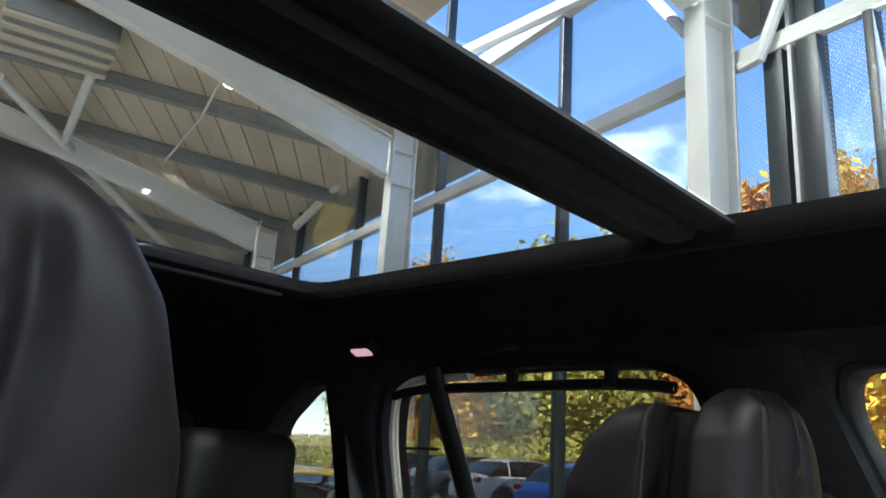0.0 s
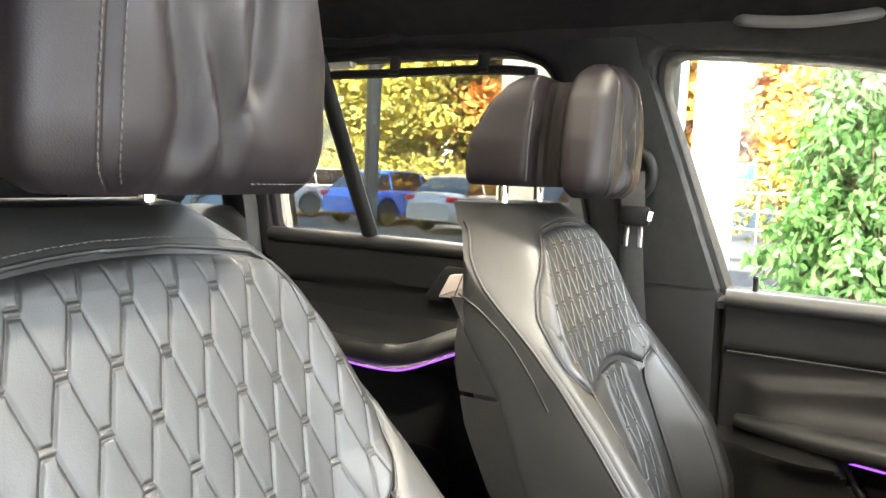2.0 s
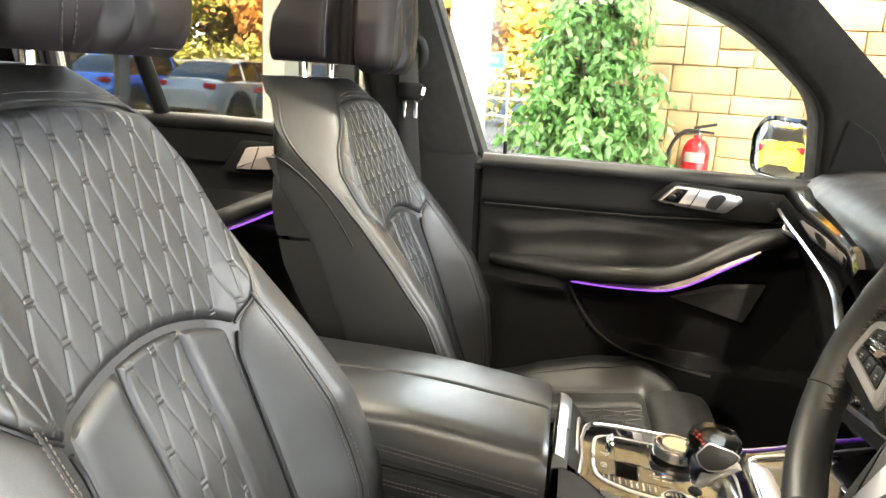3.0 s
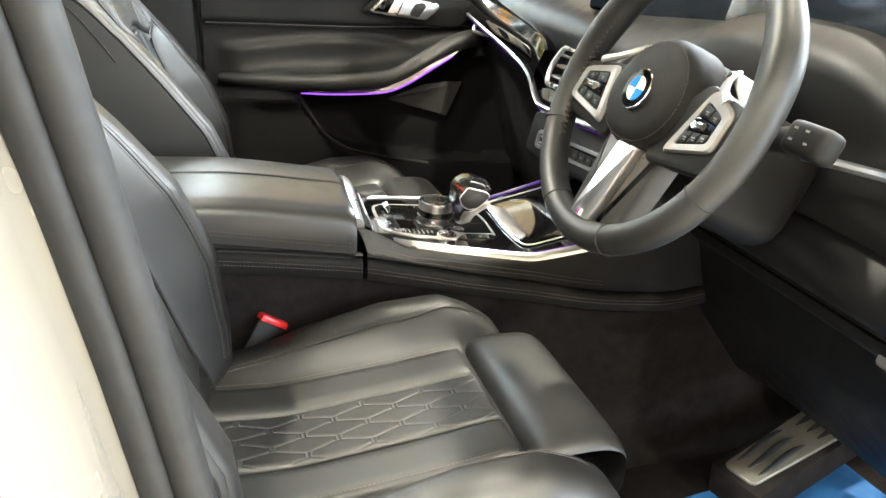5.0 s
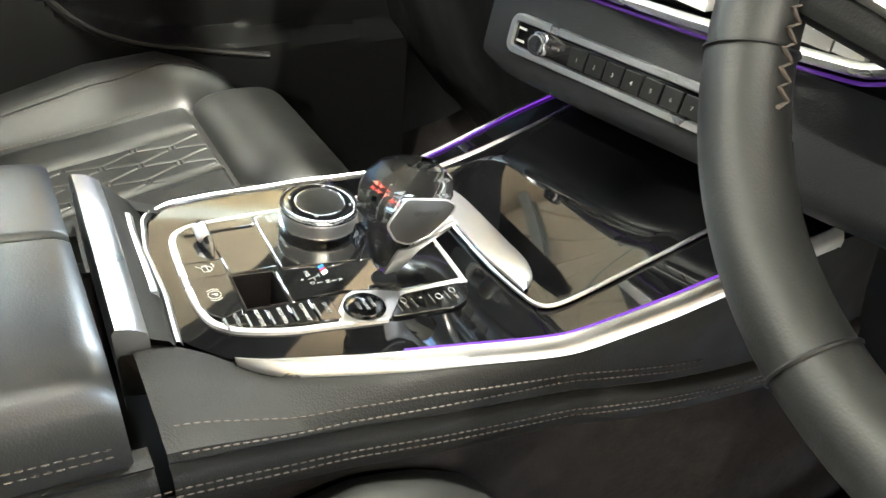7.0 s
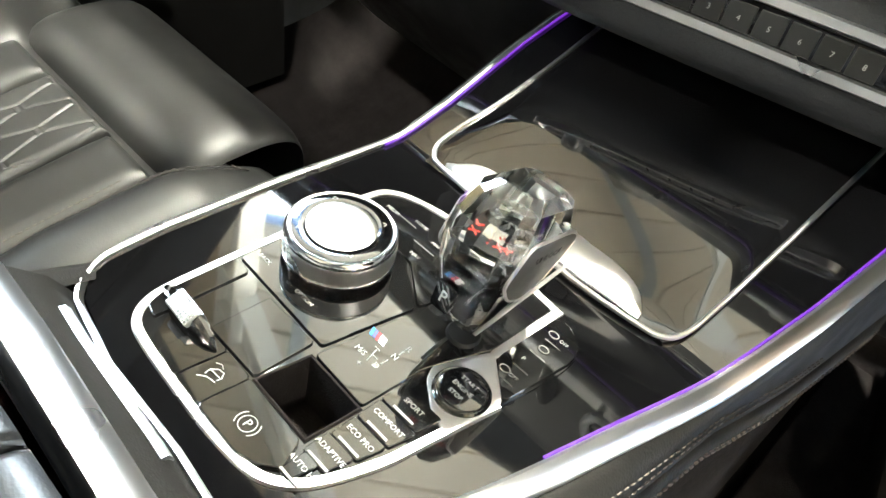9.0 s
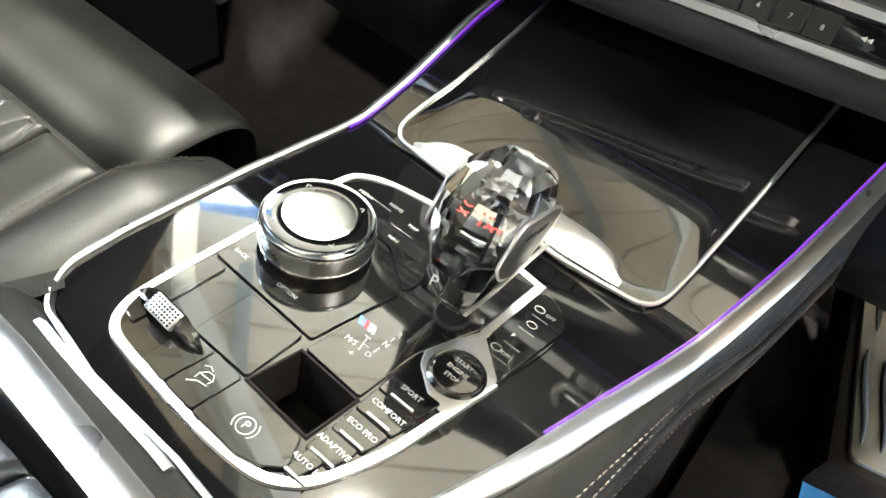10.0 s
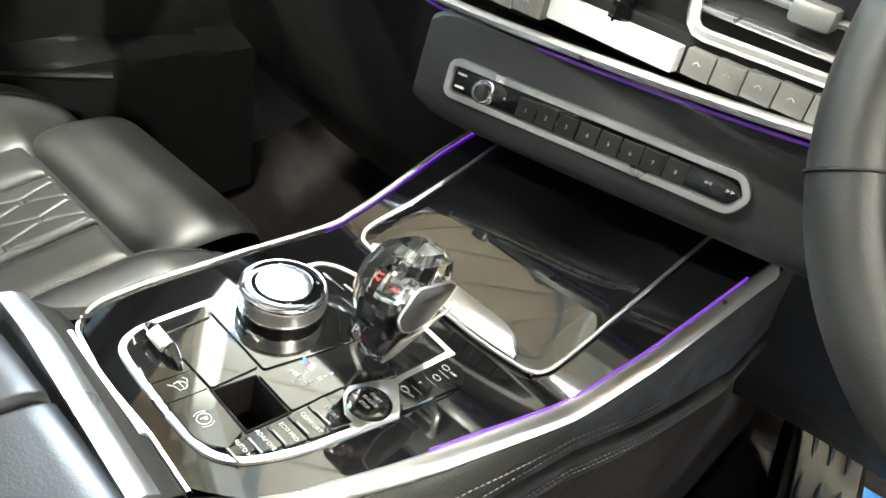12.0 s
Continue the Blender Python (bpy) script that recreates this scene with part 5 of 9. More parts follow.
rows = []
for y in np.linspace(0.110, -0.044, 40):
    x = deck_rear(y)
    z = con_z(x)
    rows.append([(x - 0.0040, y, z + 0.0035), (x - 0.0034, y, z + 0.0056), (x - 0.0014, y, z + 0.0050), (x + 0.0004, y, z + 0.0004)])
part("rear_rim", Geo().grid(rows), SATIN, console, "thin satin silver rim")


# side walls in two leather bands with a groove between them
def groove_z(x):
    return soft_interp(x, [0.16, 0.40, 0.545, 0.61, 0.71, 0.85, 0.93, 1.06, 1.15, 1.30], [0.918, 0.891, 0.872, 0.857, 0.836, 0.815, 0.804, 0.799, 0.812, 0.870], 0.03)


def lid_low(x):
    return 0.884 + 0.155 * (0.53 - x)


def wall_row(x, side):
    """From the silver edge or the lid's lower rim down to the foot of the lower band."""
    lim = con_left if side > 0 else con_right
    out = interp(x, [0.16, 0.545, 0.65, 0.85, 1.0, 1.1, 1.30], [0.124, 0.124, 0.127, 0.147, 0.168, 0.178, 0.184])
    g = groove_z(x)
    if x < 0.542:
        top, y = lid_low(x) - 0.004, 0.116
    else:
        xe = min(max(x, 0.604), 1.03)
        wd = interp(xe, [0.60, 0.63, 0.70, 1.03], [0.004, 0.010, 0.012, 0.0095]) if side < 0 else interp(xe, [0.60, 0.63, 1.03], [0.005, 0.009, 0.007])
        y = abs(lim(xe)) + wd - 0.001
        rear = 1 - sstep(0.548, 0.622, x)
        y += ((0.050 if side < 0 else 0.104) - y) * rear
        top = con_z(xe) - 0.006 + (0.020 if side < 0 else 0.036) * rear
    out = max(out, y + 0.004)
    h = top - (g + 0.006)
    return [Vector((x, side * q, z)) for q, z in ((y - 0.008, top - 0.003), (y, top), (y + 0.35 * (out - y) + 0.001, top - 0.10 * h), (y + 0.75 * (out - y), top - 0.34 * h), (out - 0.001, top - 0.66 * h), (out + 0.001, g + 0.006), (out - 0.0015, g + 0.002), (out - 0.007, g), (out + 0.001, g - 0.003), (out + 0.004, g - 0.008), (out + 0.004, g - 0.024), (out + 0.001, g - 0.033), (out - 0.014, g - 0.037))]


def wall_at(x, side, z, lift=0.0008):
    row = wall_row(x, side)[1:]
    pts = sorted((p.z, abs(p.y)) for p in row[:5]) if z > groove_z(x) else sorted((p.z, abs(p.y)) for p in row[7:])
    return (x, side * (interp(z, [q[0] for q in pts], [q[1] for q in pts]) + lift), z)


for side in (1, -1):
    for xa, xb, n in ((0.16, 0.5385, 14), (0.546, 1.30, 84)):
        part("side_wall", Geo().grid([wall_row(x, side) for x in np.linspace(xa, xb, n)], flip=side > 0), LEATHER_MATT, console)
    part("carpet_wall", Geo().grid([[(x, side * (abs(r[-1].y) + 0.004), r[-1].z + 0.002), (x, side * (abs(r[-1].y) - 0.004), 0.62), (x, side * (abs(r[-1].y) + 0.012), 0.43)] for x, r in ((x, wall_row(x, side)) for x in np.linspace(0.16, 1.46, 50))], flip=side > 0), CARPET, console)
    for dz, k in ((0.0075, 0.26), (0.0135, 0.62)):
        part("stitching", Geo().stitch([wall_at(x, side, groove_z(x) + 0.006 + min(dz, k * (wall_row(x, side)[1].z - groove_z(x) - 0.006))) for x in np.linspace(0.553, 0.93, 60)]), THREAD_DARK, console)
    for dz in (-0.0125, -0.0185):
        part("stitching", Geo().stitch([wall_at(x, side, groove_z(x) + dz) for x in np.linspace(0.18, 1.12, 110)]), THREAD_DARK, console)
part("core", Geo().box((0.58, 0, 0.62), (0.84, 0.22, 0.30), bevel=0.01), PLASTIC, console)

# armrest lids
LID = [(0.121, 0.862), (0.1212, 0.885), (0.120, 0.914), (0.117, 0.936), (0.111, 0.952), (0.102, 0.962), (0.088, 0.969), (0.050, 0.975), (0.010, 0.977), (0.0035, 0.975), (0.0008, 0.968)]


def lid_rows(side):
    rows = []
    line = [Vector((y, z, 0)) for y, z in LID]
    line = smooth_line(line, 4)
    for x in [0.150, 0.153, 0.160] + list(np.linspace(0.17, 0.515, 22)) + [0.522, 0.527, 0.530]:
        k = interp(x, [0.15, 0.153, 0.16, 0.17, 0.515, 0.522, 0.527, 0.53], [0.90, 0.95, 0.985, 1, 1, 0.99, 0.96, 0.92])
        top = soft_interp(x, [0.15, 0.35, 0.42, 0.53], [0.977, 0.974, 0.966, 0.950], 0.02)
        low = lid_low(x)
        rows.append([(x, side * p.x * (0.97 + 0.03 * k), low + (p.y - 0.862) / 0.115 * (top - low) * (k if p.y > 0.90 else 1)) for p in line])
    return rows


for side in (1, -1):
    part("armrest_lid", Geo().pad(lid_rows(side), (0, 0, -0.02), flip=side > 0), LEATHER_LID, console, "leather armrest lid")
    for dz in (0.007, 0.013):
        part("stitching", Geo().stitch([(x, side * 0.1218, lid_low(x) + dz) for x in np.linspace(0.17, 0.522, 50)]), THREAD_DARK, console)
# silver bar in front of the armrest
rows, slope = [], []
for y in np.linspace(0.104, -0.048, 30):
    z = interp(y, [-0.10, -0.05, 0.06, 0.106], [0.893, 0.910, 0.932, 0.929])
    x = interp(y, [-0.05, 0.0, 0.104], [0.5480, 0.5495, 0.5525])
    rows.append([(x - 0.012, y, z - 0.045), (x - 0.011, y, z - 0.003), (x - 0.0085, y, z), (x, y, z - 0.0025), (x + 0.0075, y, z - 0.0085), (x + 0.0085, y, z - 0.012), (x + 0.0085, y, z - 0.040)])
    xr = deck_rear(y)
    zr = con_z(xr) + 0.0040
    slope.append([(x + 0.0080, y, z - 0.0125), (x + 0.0110, y, z - 0.0150), ((x + 0.011 + xr) / 2, y, (z - 0.015 + zr) / 2 + 0.0015), (xr - 0.0040, y, zr), (xr - 0.0035, y, zr - 0.008)])
part("silver_bar", Geo().pad(rows, (0, 0, -0.02)), SATIN, console, "broad satin silver cross bar")
part("bar_slope", Geo().grid(slope), LEATHER_MATT, console, "dark grey sloping pad")
rows = []
for y in np.linspace(0.081, -0.006, 20):
    z = interp(y, [-0.10, -0.05, 0.06, 0.106], [0.893, 0.910, 0.932, 0.929])
    x = interp(y, [-0.05, 0.0, 0.104], [0.5480, 0.5495, 0.5525])
    xr = deck_rear(y)
    xm, zm = (x + 0.011 + xr) / 2, (z - 0.015 + con_z(xr) + 0.004) / 2 + 0.0015
    rows.append([(xm - 0.0026, y, zm + 0.0018), (xm - 0.0020, y, zm + 0.0034), (xm + 0.0008, y, zm + 0.0024), (xm + 0.0026, y, zm - 0.0012)])
part("bar_groove", Geo().pad(rows, (0, 0, -0.003)), SATIN, console, "thin satin silver insert")

# control island
RING = [(0.5930, 0.012), (0.5935, -0.010), (0.596, -0.026), (0.603, -0.037), (0.6145, -0.045), (0.640, -0.0545), (0.664, -0.0590), (0.7055, -0.0665), (0.738, -0.0725), (0.757, -0.0730), (0.7670, -0.0700), (0.7745, -0.0600), (0.7790, -0.0470), (0.7855, 0.020), (0.7845, 0.040), (0.780, 0.062), (0.772, 0.079), (0.7560, 0.0865), (0.694, 0.0863), (0.630, 0.0858), (0.610, 0.0830), (0.599, 0.0745), (0.5955, 0.058), (0.5940, 0.035)]
ring_line = [(q.x, q.y) for q in smooth_line([(a, b, 0) for a, b in RING], 4, closed=True)]
island = single("control_island", Geo().prism(ring_line[::-1], 0.0, 0.0012, 0.0004, DECK @ pose(0, 0, 0.8785)), SMOKED, "smoked gloss control panel set into the console", "control panel", sharp=12)
island.matrix_world = Matrix()
WORLD_OF[island] = Matrix()


# the silver ring leaves out the forward right pod
i0 = min(range(len(ring_line)), key=lambda i: (ring_line[i][0] - 0.7055) ** 2 + (ring_line[i][1] + 0.0665) ** 2)
i1 = min(range(len(ring_line)), key=lambda i: (ring_line[i][0] - 0.7790) ** 2 + (ring_line[i][1] + 0.0470) ** 2)
silver_path = ring_line[i1:] + ring_line[: i0 + 1]
rows = []
for k, (x, y) in enumerate(silver_path):
    a = Vector(silver_path[max(0, k - 1)])
    b = Vector(silver_path[min(len(silver_path) - 1, k + 1)])
    t = (b - a).normalized()
    nrm = Vector((-t.y, t.x))
    rows.append([DECK @ Vector((x + nrm.x * o, y + nrm.y * o, 0.8785 + hh)) for o, hh in ((-0.0026, 0.0), (-0.0021, 0.0021), (0.0021, 0.0021), (0.0026, 0.0))])
part("silver_frame", Geo().grid(rows, flip=True), SATIN, island, "satin silver frame")


def key(name, pts, h, mt=SMOKED, r=0.0015, label="", base=0.0008, bevel=0.0005, grow=0.0009):
    area = sum(pts[i - 1][0] * pts[i][1] - pts[i][0] * pts[i - 1][1] for i in range(len(pts)))
    pts = pts if area > 0 else pts[::-1]
    return part(name, Geo().prism(inset(rounded(pts, r, 3), -grow), base, h, bevel, DECK @ pose(0, 0, 0.8785)), mt, island, label, sharp=12)


def rect(x0, x1, y0, y1):
    return [(x0, y0), (x1, y0), (x1, y1), (x0, y1)]


def legend(words, x, y, size=0.0034, h=0.0029, parent=None, mt=LEGEND, turn=-90):
    return lettering("lettering", words, size, DECK @ pose(x, y, 0.8785 + h, 0, 0, turn), mt, parent or island, 0.00008)


key("silver_arm", [(0.7810, -0.0485), (0.7790, -0.0445), (0.7270, -0.0430), (0.7262, -0.0462)], 0.0021, SATIN, 0.0006, "satin silver arm")
key("key_panel", [(0.6600, 0.0115), (0.7140, 0.0030), (0.7345, 0.0290), (0.7380, 0.0825), (0.6630, 0.0825)], 0.0026)
key("key_panel", [(0.7405, 0.0825), (0.7370, 0.0280), (0.7180, 0.0030), (0.7230, 0.0010), (0.7815, 0.0010), (0.7800, 0.0400), (0.7760, 0.0620), (0.7680, 0.0760), (0.7570, 0.0825)], 0.0026)
key("gear_plate", [(0.6540, 0.0075), (0.6528, -0.0265), (0.6900, -0.0285), (0.7265, -0.0410), (0.7760, -0.0425), (0.7805, -0.0015), (0.7200, -0.0015), (0.7150, -0.0005)], 0.0026)
key("cover_plate", rect(0.6240, 0.6570, 0.0155, 0.0500), 0.0026)
key("lift_plate", [(0.6070, 0.0725), (0.6590, 0.0725), (0.6600, 0.0825), (0.6180, 0.0825), (0.6090, 0.0795)], 0.0026)
key("rocker_slot", [(0.6020, 0.0545), (0.6575, 0.0530), (0.6580, 0.0700), (0.6040, 0.0700)], 0.0011)
key("rocker_plate", [(0.5965, 0.0372), (0.6215, 0.0352), (0.6215, 0.0518), (0.5985, 0.0525)], 0.0026)
hdc = key("hill_descent_button", [(0.5960, 0.0175), (0.6205, 0.0158), (0.6214, 0.0326), (0.5965, 0.0345)], 0.0032)
brake = key("parking_brake_button", [(0.5952, -0.0120), (0.5985, -0.0225), (0.6050, -0.0300), (0.6179, -0.0245), (0.6200, 0.0135), (0.5955, 0.0153)], 0.0036)
legend("P", 0.606, -0.005, 0.0060, 0.0037, brake)
for s in (-1, 1):
    arc = [DECK @ Vector((0.606 + 0.0058 * math.sin(a), -0.005 + 0.0062 * math.cos(a), 0.8821)) for a in np.linspace(-0.75, 0.75, 9) + (0 if s > 0 else math.pi)]
    part("symbol_arc", Geo().tube(arc, 0.00028, 5), LEGEND, brake)
circ = [DECK @ Vector((0.606 + 0.0042 * math.sin(a), -0.005 + 0.0042 * math.cos(a), 0.8821)) for a in np.linspace(0, 2 * math.pi, 22)[:-1]]
part("symbol_ring", Geo().tube(circ, 0.00028, 5, closed=True), LEGEND, brake)
for q in ([(0.603, 0.0300), (0.606, 0.0265), (0.607, 0.0215)], [(0.6065, 0.0285), (0.6095, 0.0290), (0.6125, 0.0265), (0.6130, 0.0235), (0.6105, 0.0215), (0.6080, 0.0220)], [(0.6095, 0.0290), (0.6100, 0.0225)], [(0.6135, 0.0305), (0.6150, 0.0280), (0.6140, 0.0255)]):
    part("symbol_line", Geo().tube([DECK @ Vector((x, y, 0.8820)) for x, y in q], 0.0003, 5), LEGEND, hdc)
# storage cubby cut into the island
CUB = [(0.6212, -0.0255), (0.6228, 0.0130), (0.6515, 0.0092), (0.6503, -0.0276)]


def cut_hole(ob, corners):
    """Opens a four-cornered hole through the skin of a mesh, seen from above."""
    bm = bmesh.new()
    bm.from_mesh(ob.data)
    for k in range(4):
        (ax, ay), (bx, by) = corners[k], corners[(k + 1) % 4]
        bmesh.ops.bisect_plane(bm, geom=bm.verts[:] + bm.edges[:] + bm.faces[:], plane_co=(ax, ay, 0.88), plane_no=(by - ay, ax - bx, 0), dist=1e-6)
    gone = []
    for f_ in bm.faces:
        c = f_.calc_center_median()
        if all((bx - ax) * (c.y - ay) - (by - ay) * (c.x - ax) < 0 for (ax, ay), (bx, by) in zip(corners, corners[1:] + corners[:1])):
            gone.append(f_)
    bmesh.ops.delete(bm, geom=gone, context="FACES")
    bm.to_mesh(ob.data)
    bm.free()


cut_hole(island, CUB)
cut_hole(deck, CUB)
rows = [[DECK @ Vector((x, y, 0.8785 + h)) for x, y in inset(CUB[::-1], d)] for d, h in ((-0.0012, 0.0016), (-0.0004, 0.0024), (0.0004, 0.0022), (0.0012, -0.004), (0.0022, -0.030))]
cub = Geo().grid(rows, close_v=True)
n = len(cub.v)
cub.f.append((n - 4, n - 3, n - 2, n - 1))
part("cubby", cub, CARPET, island, "deep open slot")
# drive mode keys
for k, (words, x, ya, yb_) in enumerate((("SPORT", 0.6692, -0.0300, -0.0560), ("COMFORT", 0.6540, -0.0300, -0.0540), ("ECO PRO", 0.6388, -0.0300, -0.0505), ("ADAPTIVE", 0.6242, -0.0290, -0.0460), ("AUTO H", 0.6105, -0.0305, -0.0395))):
    kk = key("mode_button", [(x - 0.0070, ya), (x + 0.0070, ya), (x + 0.0070, yb_), (x - 0.0070, yb_ + 0.0030)], 0.0028, grow=0.0003)
    legend(words, x + 0.0012, (ya + yb_) / 2, 0.0040, 0.0031, kk)
    part("indicator", Geo().box((0, 0, 0), (0.0012, 0.013, 0.0012), DECK @ pose(x - 0.0058, (ya + yb_) / 2, 0.8785 + 0.0029)), GREY_PAINT, kk)
# start button on its silver plate
key("start_plate", [(0.6735, -0.0608), (0.6772, -0.0490), (0.6885, -0.0345), (0.6975, -0.0310), (0.7268, -0.0440), (0.7062, -0.0668)], 0.0024, SATIN, 0.003, "satin silver plate")
start = part("start_button", Geo().lathe([(0.0150, 0), (0.0150, 0.0030), (0.0140, 0.0038), (0.0134, 0.0036), (0.0130, 0.0040), (0.0120, 0.0044), (0.0005, 0.0046)], 36, DECK @ pose(0.6955, -0.0505, 0.8785)), SMOKED, island, "round black start button")
for words, dx in (("START", 0.0052), ("ENGINE", 0.0), ("STOP", -0.0052)):
    legend(words, 0.6955 + dx, -0.0505, 0.0035, 0.0050, start)
# pod with the assistance keys
pod = key("assist_pod", [(0.7085, -0.0665), (0.7268, -0.0478), (0.7745, -0.0500), (0.7750, -0.0580), (0.7675, -0.0690), (0.7570, -0.0725)], 0.0028, SMOKED, 0.004)
for words, x, y in (("OFF", 0.7622, -0.0632), ("P", 0.7365, -0.0560), ("OFF", 0.7228, -0.0605)):
    legend(words, x, y, 0.0032, 0.0032, pod)
for x, y in ((0.7628, -0.0560), (0.7500, -0.0590), (0.7235, -0.0545)):
    loop = [DECK @ Vector((x + 0.0022 * math.sin(a), y + 0.003 * math.cos(a), 0.8817)) for a in np.linspace(0, 2 * math.pi, 13)[:-1]]
    part("symbol_ring", Geo().tube(loop, 0.0003, 5, closed=True), LEGEND, pod)
for x in (0.7570, 0.7440, 0.7300, 0.7180):
    part("indicator", Geo().box((0, 0, 0), (0.0006, 0.010, 0.0003), DECK @ pose(x, -0.0595, 0.8814)), GREY_PAINT, pod)
for words, x, y in (("MEDIA", 0.7585, 0.0673), ("HOME", 0.7637, 0.0480), ("MAP", 0.7583, 0.0303), ("NAV", 0.7423, 0.0315), ("BACK", 0.6717, 0.0746), ("OPTION", 0.6713, 0.0407)):
    legend(words, x, y, 0.0036, 0.0028)
for x, y in ((0.7590, 0.0560), (0.7510, 0.0330)):
    part("indicator", Geo().box((0, 0, 0), (0.0007, 0.016, 0.0003), DECK @ pose(x, y, 0.8812)), GREY_PAINT, island)
# shift pattern and its tricolour stripe
for words, x, y in (("R", 0.6923, -0.0165), ("N", 0.6833, -0.0157), ("D", 0.6722, -0.0140), ("M/S", 0.6726, -0.0025), ("+", 0.6668, -0.0078)):
    legend(words, x, y, 0.0046, 0.0028)
for a, b in (((0.6895, -0.0160), (0.6860, -0.0160)), ((0.6795, -0.0150), (0.6750, -0.0148)), ((0.6790, -0.0070), (0.6710, -0.0090)), ((0.6755, -0.0082), (0.6755, -0.0115)), ((0.6800, -0.0050), (0.6800, -0.0085))):
    part("shift_line", Geo().tube([DECK @ Vector((*a, 0.8812)), DECK @ Vector((*b, 0.8812))], 0.0003, 5), LEGEND, island)
for k, mt in enumerate((BADGE_BLUE, mat("navy_enamel", (0.02, 0.03, 0.2), 0.3), BADGE_RED, BADGE_WHITE, BADGE_WHITE)):
    y = 0.0030 - k * 0.0022
    part("stripe", Geo().add([DECK @ Vector((x, yy, 0.8813)) for x, yy in ((0.6830, y), (0.6830, y - 0.0019), (0.6878, y - 0.0019 + 0.0022), (0.6878, y + 0.0022))], [(0, 1, 2, 3)]), mt, island, "thin enamel stripe")
# air suspension rocker
mr = DECK @ pose(0.6185, 0.0610, 0.8810, 0, 0, -3)
rk = part("rocker", Geo().tube([mr @ Vector(p) for p in ((0, 0.0235, 0.0006), (0, 0.0190, 0.0030), (0, 0.0105, 0.0058), (0, -0.0080, 0.0058), (0, -0.0165, 0.0034), (0, -0.0235, 0.0006))], [0.0012, 0.0034, 0.0048, 0.0048, 0.0036, 0.0012], 8, flat=0.8), SMOKED, island, "gloss rocker lever", sharp=20)
kn = mr @ pose(-0.0022, 0.0008, 0.0078, 0, -28, 0)
part("knurled_cap", Geo().box((0, 0, 0), (0.0095, 0.0185, 0.0040), kn, bevel=0.0010), SATIN, rk, "knurled silver cap")
g = Geo()
for a in range(5):
    for b in range(9):
        g.box((-0.0034 + a * 0.0017, -0.0080 + b * 0.0020, 0.0021), (0.0010, 0.0012, 0.0008), kn)
part("knurling", g, CHROME, rk)

# rotary controller
knob = thing("rotary_controller", DECK @ pose(0.706, 0.0555, 0.8785), "knurled silver rotary controller with a black touch surface", "control knob")
km = DECK @ pose(0.706, 0.0555, 0.8810)
part("base_ring", Geo().lathe([(0.0285, 0), (0.0290, 0.004), (0.0260, 0.006)], 48, km), PIANO, knob)
g = Geo()
nseg = 96
rows = []
for j, z in enumerate(np.linspace(0.0055, 0.0175, 9)):
    rows.append([km @ Vector(((0.0300 + 0.0011 * ((i + j) % 2) * (0.3 if j in (0, 8) else 1)) * math.cos(2 * math.pi * i / nseg), (0.0300 + 0.0011 * ((i + j) % 2) * (0.3 if j in (0, 8) else 1)) * math.sin(2 * math.pi * i / nseg), z)) for i in range(nseg)])
part("knurled_ring", g.grid(rows, close_v=True, flip=True), SATIN, knob, "knurled satin ring", sharp=2)
part("top_bevel", Geo().lathe([(0.0306, 0.0172), (0.0309, 0.0182), (0.0303, 0.0206), (0.0290, 0.0216), (0.0272, 0.0214)], 64, km), CHROME, knob, "polished bevel")
part("bottom_band", Geo().lathe([(0.0290, 0.0040), (0.0308, 0.0046), (0.0308, 0.0058), (0.0300, 0.0062)], 64, km), CHROME, knob)
part("touch_surface", Geo().lathe([(0.0274, 0.0205), (0.0272, 0.0216), (0.0200, 0.0219), (0.0190, 0.0217), (0.0004, 0.0216)], 64, km), PIANO, knob, "black glass touch surface")
# dished, tilted mirror metal puts the touch surface's white glare into the disc
part("centre_disc", Geo().lathe([(0.0196, 0.0219), (0.0193, 0.02225)] + [(0.0190 * q, 0.02207 + 0.00019 * q * q) for q in (1.0, 0.8, 0.6, 0.4, 0.2, 0.02)], 48, km @ pose(0, 0, 0, 0.5, -0.56, 0)), mat("mirror_disc", (0.74, 0.74, 0.72), 0.10, metal=1.0, vary=0.03), knob, "centre disc made a mirror to show white glare")
for a in (0, 90, 180, 270):
    ar = km @ pose(0, 0, 0, 0, 0, a - 30)
    part("arrow_mark", Geo().tube([ar @ Vector((0.0225, -0.0015, 0.0219)), ar @ Vector((0.0243, 0, 0.0219)), ar @ Vector((0.0225, 0.0015, 0.0219))], 0.00025, 5), LEGEND, knob)

# crystal gear lever
lever = thing("gear_lever", DECK @ pose(0.7225, -0.026, 0.8785), "cut crystal gear lever with dark side panels", "gear lever")
part("collar", Geo().lathe([(0.0165, 0), (0.0165, 0.0030), (0.0150, 0.0045), (0.0100, 0.0050), (0.0085, 0.0075)], 32, DECK @ pose(0.7225, -0.026, 0.8795)), PLASTIC, lever, "dark lever collar")
SPOKE_DARK = mat("dark_gloss_panel", (0.022, 0.021, 0.020), 0.34, vary=0.06, scale=20)
SEC = [(0.7150, 0.7290, -0.0335, -0.0185, 0.887), (0.7110, 0.7320, -0.0375, -0.0150, 0.898), (0.7060, 0.7400, -0.0420, -0.0110, 0.913), (0.7030, 0.7530, -0.0455, -0.0075, 0.930), (0.7050, 0.7640, -0.0465, -0.0060, 0.944), (0.7100, 0.7690, -0.0460, -0.0060, 0.953), (0.7210, 0.7680, -0.0430, -0.0090, 0.9625), (0.7330, 0.7620, -0.0375, -0.0145, 0.9665)]


